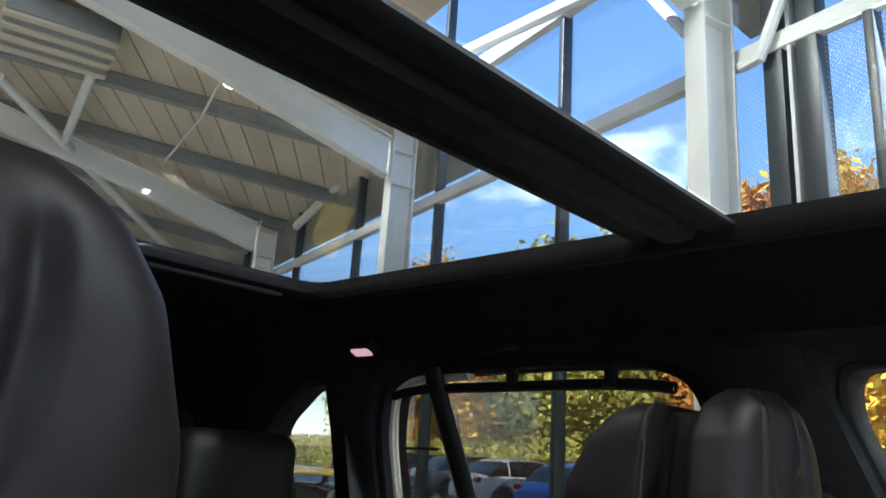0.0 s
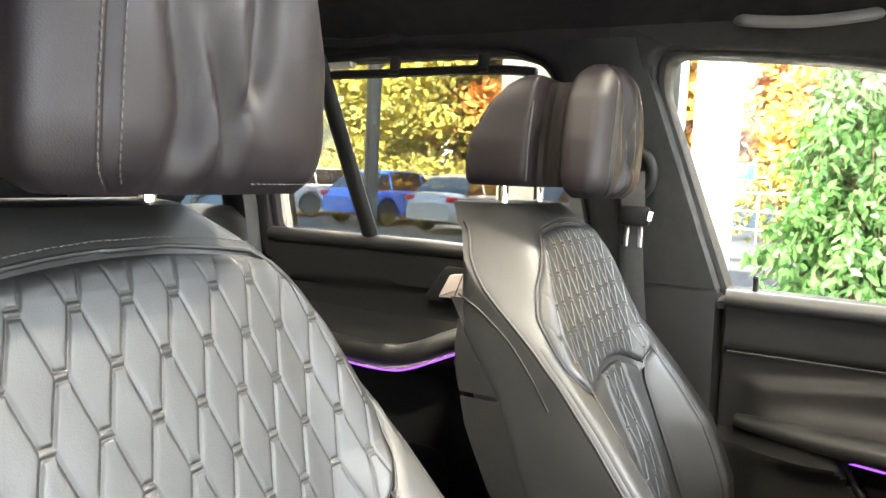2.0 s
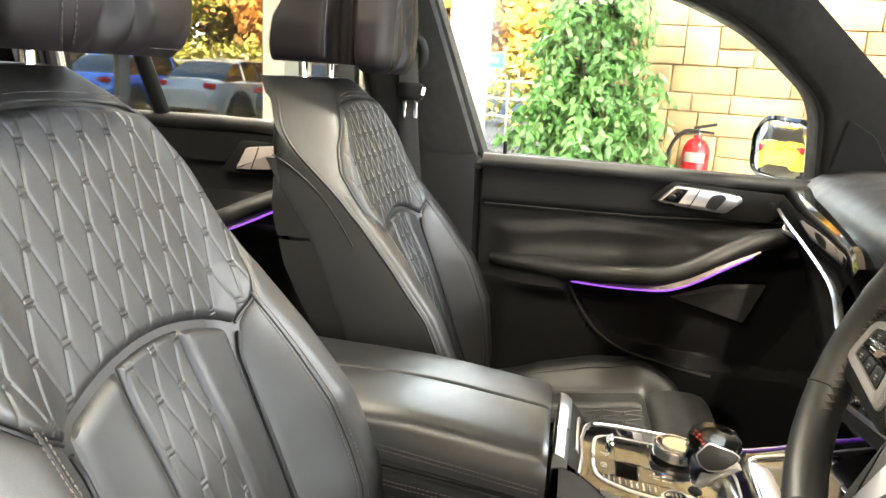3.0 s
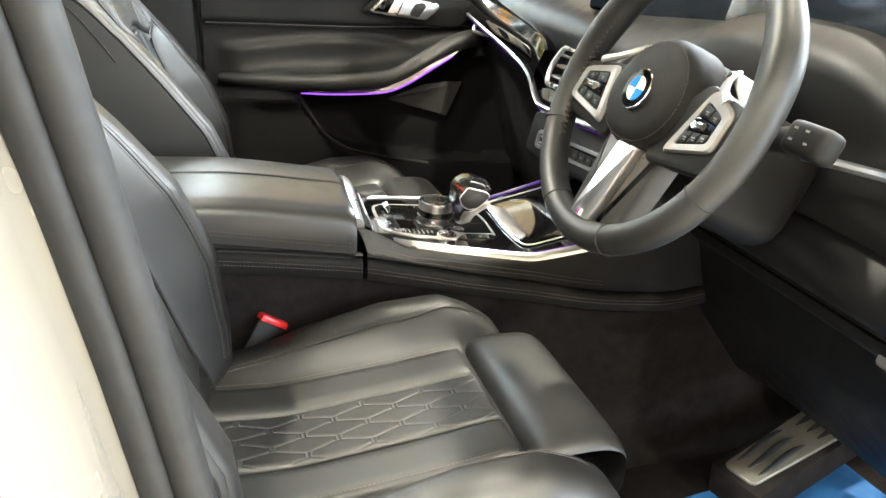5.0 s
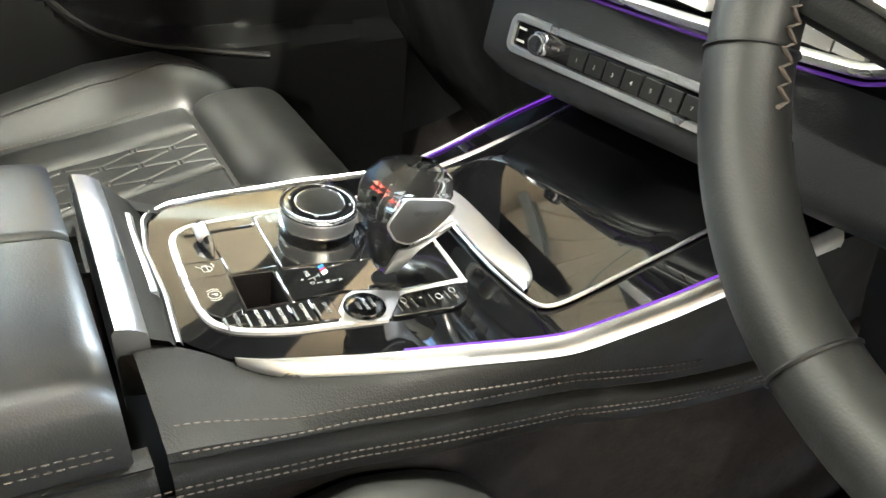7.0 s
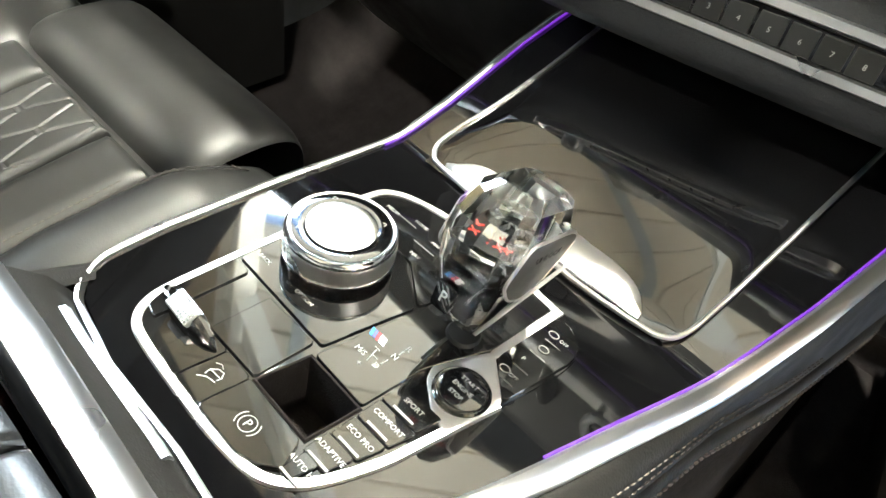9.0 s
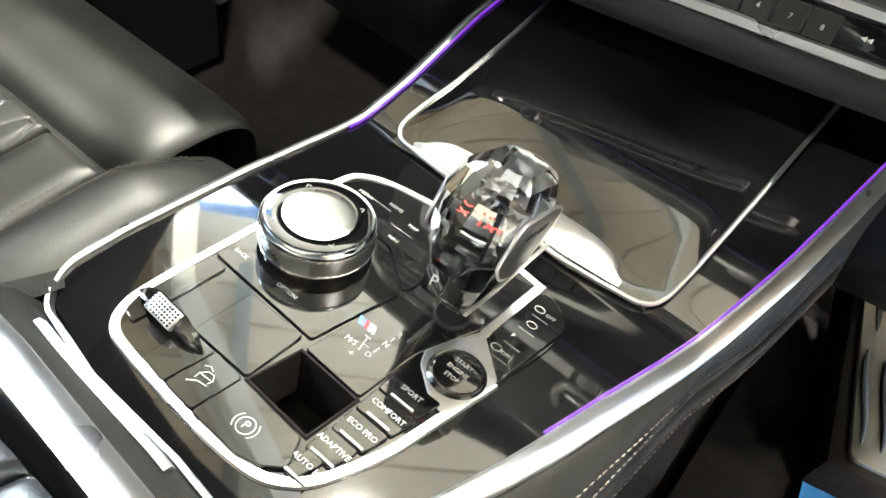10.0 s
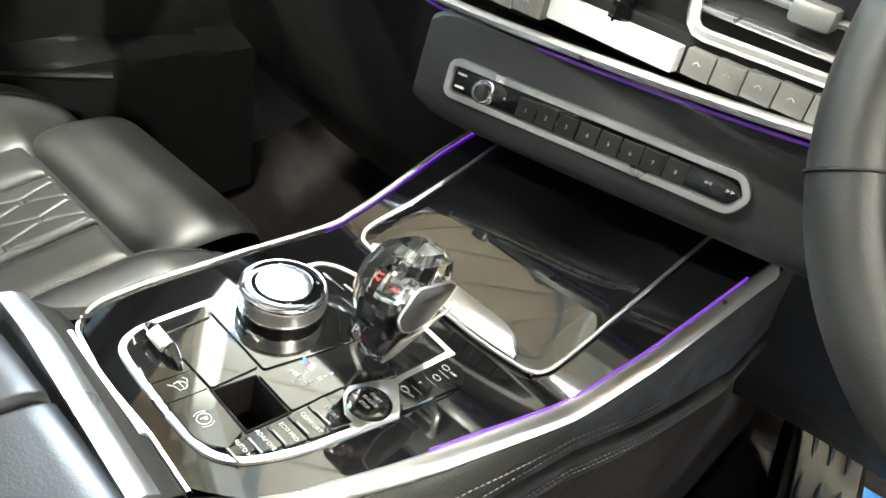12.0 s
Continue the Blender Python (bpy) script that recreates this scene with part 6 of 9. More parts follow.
def octo(x0, x1, y0, y1, z):
    """A level cut through the grip: long sides, each corner cut by two small facets."""
    ex, ey = (x1 - x0), (y1 - y0)
    ring = [(0.28, -0.5), (0.44, -0.38), (0.5, -0.22), (0.5, 0.22), (0.44, 0.38), (0.28, 0.5), (-0.28, 0.5), (-0.44, 0.38), (-0.5, 0.22), (-0.5, -0.22), (-0.44, -0.38), (-0.28, -0.5)]
    cx, cy = (x0 + x1) / 2, (y0 + y1) / 2
    return [(cx + a * ex, cy + b * ey, z - 0.30 * a * ex) for a, b in ring]


rows = [octo(*q) for q in SEC]
g = Geo().grid(rows, close_v=True, flip=True)
g.f.append(tuple(range(len(rows[0]) - 1, -1, -1)))
g.f.append(tuple(len(g.v) - len(rows[0]) + i for i in range(len(rows[0]))))
part("crystal_grip", g, CRYSTAL, lever, "faceted clear crystal grip", sharp=1)
core = [(0.7140, 0.7270, 0.0050, 0.894), (0.7110, 0.7300, 0.0075, 0.906), (0.7100, 0.7400, 0.0100, 0.922), (0.7130, 0.7460, 0.0100, 0.931)]
g = Geo().grid([[(x, -0.026 + y, z - 0.30 * (x - (x0 + x1) / 2)) for x, y in ((x0, -w_), (x1, -w_), (x1, w_), (x0, w_))] for x0, x1, w_, z in core], close_v=True, flip=True)
g.f.append(tuple(len(g.v) - 4 + i for i in range(4)))
part("core", g, SMOKED, lever, "dark inner core", sharp=10)
part("inner_cut", Geo().lathe([(0.0040, -0.020), (0.0110, -0.010), (0.0128, -0.001), (0.0090, 0.0065), (0.0005, 0.0080)], 9, Matrix.Translation((0.7340, -0.026, 0.9385)) @ pose(0, 0, 0, 0, 17, 10)), CHROME, lever, "bright cut centre", sharp=5)
for sd in (-1, 1):
    outline = [(0.7120, 0.9300), (0.7190, 0.9180), (0.7300, 0.9150), (0.7460, 0.9230), (0.7600, 0.9390), (0.7650, 0.9490), (0.7570, 0.9530), (0.7250, 0.9520)]
    m_ = Matrix(((1, 0, 0, 0), (0, 0.04 * sd, sd, -0.026 + sd * 0.0202 - sd * 0.04 * 0.940), (0, 1, 0, 0), (0, 0, 0, 1)))
    stem = rounded(ccw([(0.7170, 0.8880), (0.7300, 0.8880), (0.7400, 0.9080), (0.7640, 0.9300), (0.7560, 0.9290), (0.7440, 0.9180), (0.7320, 0.9130), (0.7220, 0.9140)]), 0.002, 3)
    m2 = Matrix(((1, 0, 0, 0), (0, 0.40 * sd, sd, -0.026 + sd * 0.0088 - sd * 0.40 * 0.888), (0, 1, 0, 0), (0, 0, 0, 1)))
    part("stem_side", Geo().prism(stem, -0.001, 0.0012, 0.0005, m2), SATIN, lever, "satin silver stem side")
    oo = rounded([(x, z - 0.30 * (x - 0.7375)) for x, z in outline], 0.004, 3)
    part("side_panel", Geo().prism(oo, -0.001, 0.0010, 0.0006, m_), SPOKE_DARK, lever, "dark side panel")
    part("panel_rim", Geo().tube([m_ @ Vector((q[0], q[1], 0.0004)) for q in oo], 0.0009, 6, closed=True), SATIN, lever, "satin rim")
    if sd < 0:
        lettering("lettering", "UNLOCK", 0.0050, m_ @ pose(0.7420, 0.9400, 0.0010) @ pose(0, 0, 0, 0, 0, -12), RUBBER, lever, 0.0003)
part("neck_trim", Geo().tube([(0.7330, -0.026, 0.890), (0.7385, -0.026, 0.903), (0.7500, -0.026, 0.916), (0.7660, -0.026, 0.928)], [0.006, 0.0075, 0.010, 0.012], 10, flat=1.3), SATIN, lever, "satin front of the lever neck")
pb = Matrix.Translation((0.7020, -0.0235, 0.918)) @ pose(0, 0, 0, 0, -68, 0) @ pose(0, 0, 0, 0, 0, -90)
part("park_button", Geo().prism(rounded([(-0.0055, -0.0070), (0.0055, -0.0070), (0.0065, 0.0070), (-0.0065, 0.0070)], 0.002, 3), -0.001, 0.0012, 0.0004, pb), PIANO, lever, "black park button")
lettering("lettering", "P", 0.0085, pb @ pose(0, 0, 0.0014), LEGEND, lever, 0.0001)
for dy in (-0.0060, 0.0050):
    for r_ in (35, -35):
        part("red_mark", Geo().box((0, 0, 0), (0.0008, 0.0060, 0.0004), Matrix.Translation((0.7225, -0.026 + dy, 0.9475)) @ pose(0, 0, 0, 0, -20, r_), bevel=0), RED_GLOW, lever, "red lit cross mark")

lever.matrix_world = Matrix.Translation((0, 0, -0.004)) @ WORLD_OF[lever]

# sliding tray lid with its pull
tray = thing("tray_lid", pose(0.9, 0, 0.86), "piano black sliding tray lid with a thin silver rim", "tray lid")


def tray_y(x, side):
    if side > 0:
        return interp(x, [0.815, 0.840, 0.871, 0.92, 0.984, 1.03], [0.095, 0.0990, 0.0955, 0.0938, 0.0952, 0.0960])
    return -interp(x, [0.812, 0.828, 0.86, 0.92, 1.007, 1.03], [0.099, 0.1043, 0.1064, 0.1098, 0.1142, 0.1153])


crown = lambda x, t: 0.0022 + 0.007 * 4 * max(0.0, (x - 0.815) / 0.215) * (1 - min(1.0, (x - 0.815) / 0.215)) * (1 - (2 * t - 1) ** 6) ** 0.5
rows = [[on_deck(x, tray_y(x, -1) + (tray_y(x, 1) - tray_y(x, -1)) * t, crown(x, t)) for t in np.linspace(0.01 if x < 0.826 else 0, 0.99 if x < 0.826 else 1, 25)] for x in np.linspace(0.810, 1.03, 26)]
part("lid", Geo().grid([[(q[0], q[1], q[2] - 0.006) for q in rows[0]]] + rows), PIANO, tray)
corner = [(x, tray_y(x, 1)) for x in (1.03, 0.98, 0.93, 0.88, 0.848)] + [(0.8280, 0.0982), (0.8180, 0.0925), (0.8138, 0.0830), (0.8104, 0.0450), (0.8060, -0.0350), (0.8086, -0.0800), (0.8125, -0.0950), (0.8225, -0.1022)] + [(x, tray_y(x, -1)) for x in (0.845, 0.90, 0.95, 1.03)]
ln = [on_deck(q.x, q.y, 0.0030) for q in smooth_line([(a, b, 0) for a, b in corner], 4)]
part("silver_rim", Geo().tube(ln, 0.0017, 8), SATIN, tray, "thin silver rim")
rows = []
for y in np.linspace(0.0795, -0.0785, 36):
    e = 0.0280 * (1 - (abs(y) / 0.0800) ** 5)
    x = interp(y, [-0.09, -0.03, 0.045, 0.09], [0.8125, 0.8085, 0.8120, 0.8160])
    rows.append([on_deck(x, y, 0.0028), on_deck(x + 0.0006, y, 0.0048), on_deck(x + 0.0006 + e * 0.5, y, 0.0062), on_deck(x + 0.0008 + e, y, 0.0034)])
part("pull", Geo().grid(rows, flip=False), SATIN, tray, "satin silver crescent pull")


# ---- dashboard ----
dash = thing("dashboard", pose(1.1, 0, 0.8), "black leather dashboard with gloss black trim and silver lines", "dashboard")


def dash_front(y):
    """How far the dashboard reaches back at a place across the car."""
    return 0.985 - 0.020 * math.exp(-((y - 0.0) / 0.30) ** 2) + 0.02 * sstep(0.55, 0.72, abs(y))


SECT = [(0.62, 1.185), (0.40, 1.222), (0.22, 1.238), (0.10, 1.232), (0.045, 1.216), (0.015, 1.196), (0.004, 1.180), (0.000, 1.165), (0.012, 1.120), (0.010, 1.085), (0.018, 1.060), (0.045, 1.00), (0.075, 0.90), (0.12, 0.76), (0.24, 0.62)]
rows = []
for y in np.linspace(-0.715, 0.735, 60):
    hood = 0.045 * math.exp(-((y + 0.36) / 0.17) ** 4)
    x0 = dash_front(y)
    row = []
    for i, (dx, z) in enumerate(SECT):
        up = hood * sstep(0.5, 0.06, dx) if i < 7 else 0
        knee = 0.05 * math.exp(-((y + 0.36) / 0.26) ** 4) if i > 10 else 0
        row.append((x0 + dx + knee, y, z + up))
    rows.append(row)
part("dash_body", Geo().grid(rows, flip=True), LEATHER_DARK, dash)
# gloss trim band and the silver line under it
band = smooth_line([(0.972, 0.70, 1.138), (0.962, 0.60, 1.130), (0.957, 0.45, 1.112), (0.952, 0.32, 1.094), (0.948, 0.255, 1.078), (0.944, 0.218, 1.056)], 7)
rows = []
for p in band:
    h_ = interp(p.y, [0.22, 0.30, 0.5, 0.70], [0.075, 0.068, 0.060, 0.050])
    rows.append([p + Vector((0.03, 0, -0.004)), p + Vector((-0.004, 0, 0.0)), p + Vector((-0.001, 0, h_ * 0.5)), p + Vector((0.014, 0, h_)), p + Vector((0.05, 0, h_ + 0.006))])
part("gloss_trim", Geo().grid(rows, flip=False), PIANO, dash, "piano black trim band")
line = band + smooth_line([(0.944, 0.218, 1.056), (0.940, 0.190, 1.043), (0.938, 0.15, 1.036), (0.942, 0.0, 1.044), (0.951, -0.15, 1.056), (0.957, -0.190, 1.064), (0.965, -0.235, 1.092), (0.97, -0.30, 1.11)], 6)
part("silver_line", Geo().tube(line, 0.0078, 10, flat=0.6, up=(0.3, 0, 1)), SATIN, dash, "satin silver line")
part("light_line", Geo().tube([p + Vector((0.001, 0, -0.0085)) for p in line], 0.0014, 6), PURPLE_FAINT, dash, "violet light line")
right = smooth_line([(0.965, -0.30, 1.11), (0.965, -0.45, 1.125), (0.975, -0.62, 1.14), (0.99, -0.72, 1.145)], 6)
part("silver_line", Geo().tube(right, 0.006, 8), SATIN, dash)


def vent(cy, w, z0, x0, tilt=0.0):
    v = part("vent_frame", Geo().tube([(x0 + 0.4 * (q[1]), cy + q[0], z0 + q[1]) for q in rounded([(-w, -0.028), (w * 0.86, -0.032), (w, 0.0), (w * 0.80, 0.036), (-w * 0.92, 0.036)], 0.012, 3)], 0.0048, 8, closed=True), SATIN, dash, "satin vent frame")
    part("vent_well", Geo().box((x0 + 0.058, cy, z0), (0.05, w * 1.9, 0.066), bevel=0.006), RUBBER, v)
    for k in range(3):
        z = z0 - 0.018 + 0.019 * k
        part("vent_slat", Geo().box((x0 + 0.006 + 0.008 * k, cy, z), (0.018, w * 1.80, 0.0050), bevel=0.0015), SATIN, v)
    part("vent_tab", Geo().box((x0 + 0.003, cy - w * 0.1, z0 + 0.002), (0.018, 0.030, 0.016), bevel=0.004), SILVER, v, "silver vent tab")
    return v


vent(0.115, 0.072, 1.108, 0.962)
vent(-0.118, 0.072, 1.118, 0.970)
vent(0.615, 0.055, 1.135, 0.985)
part("vent_divider", Geo().tube([(0.957, 0.0, 1.070), (0.966, 0.0, 1.10), (0.982, 0.0, 1.142)], 0.009, 8), PIANO, dash)
part("stack_face", Geo().box((1.012, 0, 1.10), (0.04, 0.40, 0.105), pose(0, 0, 0), bevel=0.01), PIANO, dash)
# row of climate keys with a pale display
CLIMATE = mat("grey_key", (0.125, 0.12, 0.112), 0.4, vary=0.05, scale=20)
for k, y in enumerate(list(np.linspace(0.165, 0.075, 4)) + list(np.linspace(-0.073, -0.163, 5))):
    part("climate_key", Geo().box((0.9575 - 0.03 * y, y, 1.0635 - 0.045 * y), (0.016, 0.0292 if y > 0 else 0.0219, 0.019), pose(0, 0, 0), bevel=0.0008), CLIMATE, dash, "grey climate key")
    part("key_symbol", Geo().tube([(0.9465 - 0.03 * y, y + 0.0025, 1.0645 - 0.045 * y), (0.9465 - 0.03 * y, y, 1.0668 - 0.045 * y), (0.9465 - 0.03 * y, y - 0.0025, 1.0645 - 0.045 * y)], 0.0004, 5), LEGEND, dash)
part("key_base", Geo().box((0.985, 0.0, 1.068), (0.05, 0.36, 0.030), pose(0, 0, 0), bevel=0.003), PLASTIC, dash)
part("climate_display", Geo().box((0.9570, 0.0, 1.0645), (0.016, 0.113, 0.019), bevel=0.0008), mat("pale_display", (0.50, 0.50, 0.485), 0.25, vary=0.03), dash, "pale climate display")

# lower stack with the audio strip
S_R = Vector((0.195, -0.980, 0.010)).normalized()
S_U = Vector((0.22, 0.0, 0.975))
S_U = (S_U - S_R * S_U.dot(S_R)).normalized()
S_N = S_R.cross(S_U).normalized()
STACK = Matrix((S_R, S_U, S_N)).transposed().to_4x4()
STACK.translation = (0.9441, -0.0138, 0.9875)
STACK = STACK @ Matrix.Diagonal((0.885, 0.90, 0.95, 1))
stack = thing("audio_panel", Matrix.Translation((0.95, 0, 0.95)), "black lower dashboard stack with a silver framed audio key strip", "audio panel")
rows = []
for s in np.linspace(-0.185, 0.250, 47):
    e = math.sqrt(max(0.0, 1 - (max(-s, s * 0.7) / 0.1855) ** 10))
    c = 0.006 * (1 - (min(s, 0.15) / 0.185) ** 2)
    rows.append([STACK @ Vector((s * (0.955 if k < -0.04 else 1.0), k * (0.75 + 0.25 * e), (d + c) * (0.35 + 0.65 * e) if d > -0.03 else d)) for k, d in ((0.066, -0.06), (0.060, -0.012), (0.053, -0.004), (0.030, -0.003), (-0.024, -0.003), (-0.036, -0.006), (-0.046, -0.016), (-0.050, -0.035), (-0.050, -0.10))])
part("stack_body", Geo().grid(rows, flip=False), mat("slate_soft_plastic", (0.0125, 0.013, 0.0145), 0.5, vary=0.12, scale=6, bump=0.3, bump_scale=800, fine="voronoi", spec=0.3), stack)
pill = rounded([(-0.150, -0.019), (0.138, -0.019), (0.150, 0.0), (0.138, 0.019), (-0.150, 0.019)], [0.012, 0.010, 0.008, 0.010, 0.012], 5)
inner = inset(pill, 0.0078)
rows = [[STACK @ Vector((*q, h_)) for q in o_] for o_, h_ in ((pill, -0.004), (pill, 0.0045), (inset(pill, 0.001), 0.0062), (inset(pill, 0.0066), 0.0062), (inner, 0.003), (inner, -0.002))]
part("silver_frame", Geo().grid(rows, close_v=True, flip=True), SATIN, stack, "satin silver frame")
part("key_field", Geo().prism(inner, -0.002, 0.0036, 0.0002, STACK), PIANO, stack)
vk = part("volume_knob", Geo().lathe([(0.0105, 0), (0.0112, 0.002), (0.0112, 0.011), (0.0100, 0.0135), (0.0080, 0.0140), (0.0005, 0.0136)], 40, STACK @ pose(-0.104, 0, 0.0036)), CHROME, stack, "polished volume knob")
part("knob_face", Geo().lathe([(0.0078, 0.0138), (0.0074, 0.0144), (0.0004, 0.0145)], 32, STACK @ pose(-0.104, 0, 0.0036)), PIANO, stack)
for k in range(8):
    s = -0.062 + k * 0.0208
    kb = part("station_key", Geo().prism(rounded([(s - 0.0094, -0.010), (s + 0.0094, -0.010), (s + 0.0094, 0.008), (s - 0.0094, 0.008)], 0.001, 2), 0.003, 0.0052, 0.0008, STACK), PLASTIC, stack, sharp=12)
    lettering("lettering", str(k + 1), 0.0052, STACK @ pose(s, -0.002, 0.0054), LEGEND, kb, 0.0001)
for s, d in ((0.111, -1), (0.131, 1)):
    for k in (-1, 1):
        x = s + k * 0.0019
        part("skip_symbol", Geo().prism([(x - 0.0017 * d, -0.0017), (x + 0.0017 * d, 0), (x - 0.0017 * d, 0.0017)][:: 1 if d > 0 else -1], 0.0036, 0.0041, 0, STACK), LEGEND, stack)
for s, t in ((-0.134, 0.006), (-0.134, -0.006), (-0.086, 0.0)):
    part("small_symbol", Geo().box((s, t, 0.0039), (0.010 if s < -0.1 else 0.002, 0.0022, 0.0005), STACK), LEGEND, stack)

# screens
disp = thing("centre_display", pose(1.03, 0.02, 1.22), "wide dark centre display standing on the dashboard", "display")
dm = look((1.045, -0.005, 1.283), (0.2, -0.25, 1.36)) @ pose(0, 0, 0, 0, 0, 0)
part("housing", Geo().box((0, 0, 0.010), (0.310, 0.132, 0.018), dm, bevel=0.006), PLASTIC, disp)
part("screen", Geo().box((0, 0, -0.0005), (0.300, 0.122, 0.004), dm, bevel=0.0015), SCREEN, disp, "dark glossy screen")
clus = thing("instrument_display", pose(1.05, -0.35, 1.2), "dark instrument display behind the steering wheel", "display")
cm_ = look((1.035, -0.352, 1.245), (0.2, -0.36, 1.40))
part("housing", Geo().box((0, 0, 0.014), (0.330, 0.135, 0.024), cm_, bevel=0.008), PLASTIC, clus)
part("screen", Geo().box((0, 0, -0.0005), (0.312, 0.120, 0.004), cm_, bevel=0.0015), SCREEN, clus, "dark glossy screen")

# ---- steering wheel ----
W_N, W_U, W_R = Vector((-0.916, 0, 0.401)), Vector((0.401, 0, 0.916)), Vector((0, -1, 0))
WHEEL = Matrix((W_R, W_U, W_N)).transposed().to_4x4()
WHEEL.translation = (0.7985, -0.373, 1.180)
wheel = thing("steering_wheel", WHEEL @ pose(0, 0, -0.08), "black leather sports steering wheel with silver spokes", "steering wheel")
R0, RZ = 0.174, -0.019
RIM_C = Vector((0, 0, 0))
rim = []
sections = 96
for i in range(sections):
    a = 2 * math.pi * i / sections
    c = Vector((math.cos(a), math.sin(a), 0))
    deg = math.degrees(a) % 360
    grip = 0.0022 * (math.exp(-((deg - 25) / 14) ** 2) + math.exp(-((deg - 155) / 14) ** 2)) + 0.0012
    row = []
    for j in range(18):
        b = 2 * math.pi * j / 18
        row.append(WHEEL @ (RIM_C + c * (R0 + (0.0165 + grip) * math.cos(b)) + Vector((0, 0, RZ + (0.0185 + grip) * math.sin(b)))))
    rim.append(row)
part("rim", Geo().grid(rim, close_u=True, close_v=True), LEATHER, wheel, "leather wrapped rim")
for deg in (248, 292, 205, 335, 60, 120):
    a = radians(deg)
    c = Vector((math.cos(a), math.sin(a), 0))
    loop = [WHEEL @ (RIM_C + c * (R0 + 0.0182 * math.cos(b)) + Vector((0, 0, RZ + 0.0202 * math.sin(b)))) for b in np.linspace(0, 2 * math.pi, 25)[:-1]]
    part("rim_seam", Geo().tube(loop, 0.0009, 5, closed=True), LEATHER_DARK, wheel)
for lo, hi in ((150, 214), (-34, 30)):
    inner_st = []
    for deg in np.linspace(lo, hi, 46):
        a = radians(deg)
        c = Vector((math.cos(a), math.sin(a), 0))
        inner_st.append(WHEEL @ (RIM_C + c * (R0 - 0.0178) + Vector((0, 0, RZ + 0.004 + 0.004 * ((len(inner_st) % 2) * 2 - 1)))))
    part("lacing", Geo().tube(inner_st, 0.0011, 5), THREAD_DARK, wheel)
# airbag cover
prof = [(0.0, 0.0085), (0.030, 0.0080), (0.050, 0.0060), (0.062, 0.0020), (0.0690, -0.0045), (0.0725, -0.0140), (0.0740, -0.030), (0.0745, -0.050)]
rows = []
for r_, z_ in prof[::-1]:
    row = []
    for i in range(64):
        a = 2 * math.pi * i / 64
        kx = 1.0 + 0.02 * math.cos(2 * a)
        ky = 0.97 - 0.10 * max(0, -math.sin(a)) ** 3
        row.append(WHEEL @ Vector((max(r_, 0.0004) * math.cos(a) * kx, max(r_, 0.0004) * math.sin(a) * ky, z_ - 0.008)))
    rows.append(row)
part("airbag_cover", Geo().grid(rows, close_v=True, flip=True), LEATHER_MATT, wheel, "dark grey airbag cover")
st = [WHEEL @ Vector((0.0650 * math.cos(a) * (1 + 0.02 * math.cos(2 * a)), 0.0650 * math.sin(a) * (0.97 - 0.10 * max(0, -math.sin(a)) ** 3), -0.0076)) for a in np.linspace(0, 2 * math.pi, 120)]
part("stitching", Geo().stitch(st, gap=0.004, length=0.0028, r=0.0006), THREAD, wheel)
# round badge in four plain quarters
part("badge_ring", Geo().lathe([(0.0245, -0.004), (0.0245, 0.0052), (0.0235, 0.0062), (0.0210, 0.0058), (0.0205, 0.0045)], 48, WHEEL @ pose(0, 0, -0.001)), CHROME, wheel, "chrome badge ring")
part("badge_band", Geo().lathe([(0.0232, 0.003), (0.0232, 0.0050), (0.0150, 0.0054), (0.0148, 0.003)], 48, WHEEL @ pose(0, 0, 0.0000)), PIANO, wheel)
for q in range(4):
    arc = [(0.0, 0.0)] + [(0.0148 * math.cos(a), 0.0148 * math.sin(a)) for a in np.linspace(q * math.pi / 2, (q + 1) * math.pi / 2, 9)]
    part("badge_quarter", Geo().prism(arc, 0.002, 0.0060, 0.0, WHEEL), BADGE_BLUE if q in (1, 3) else BADGE_WHITE, wheel, "plain enamel quarter")
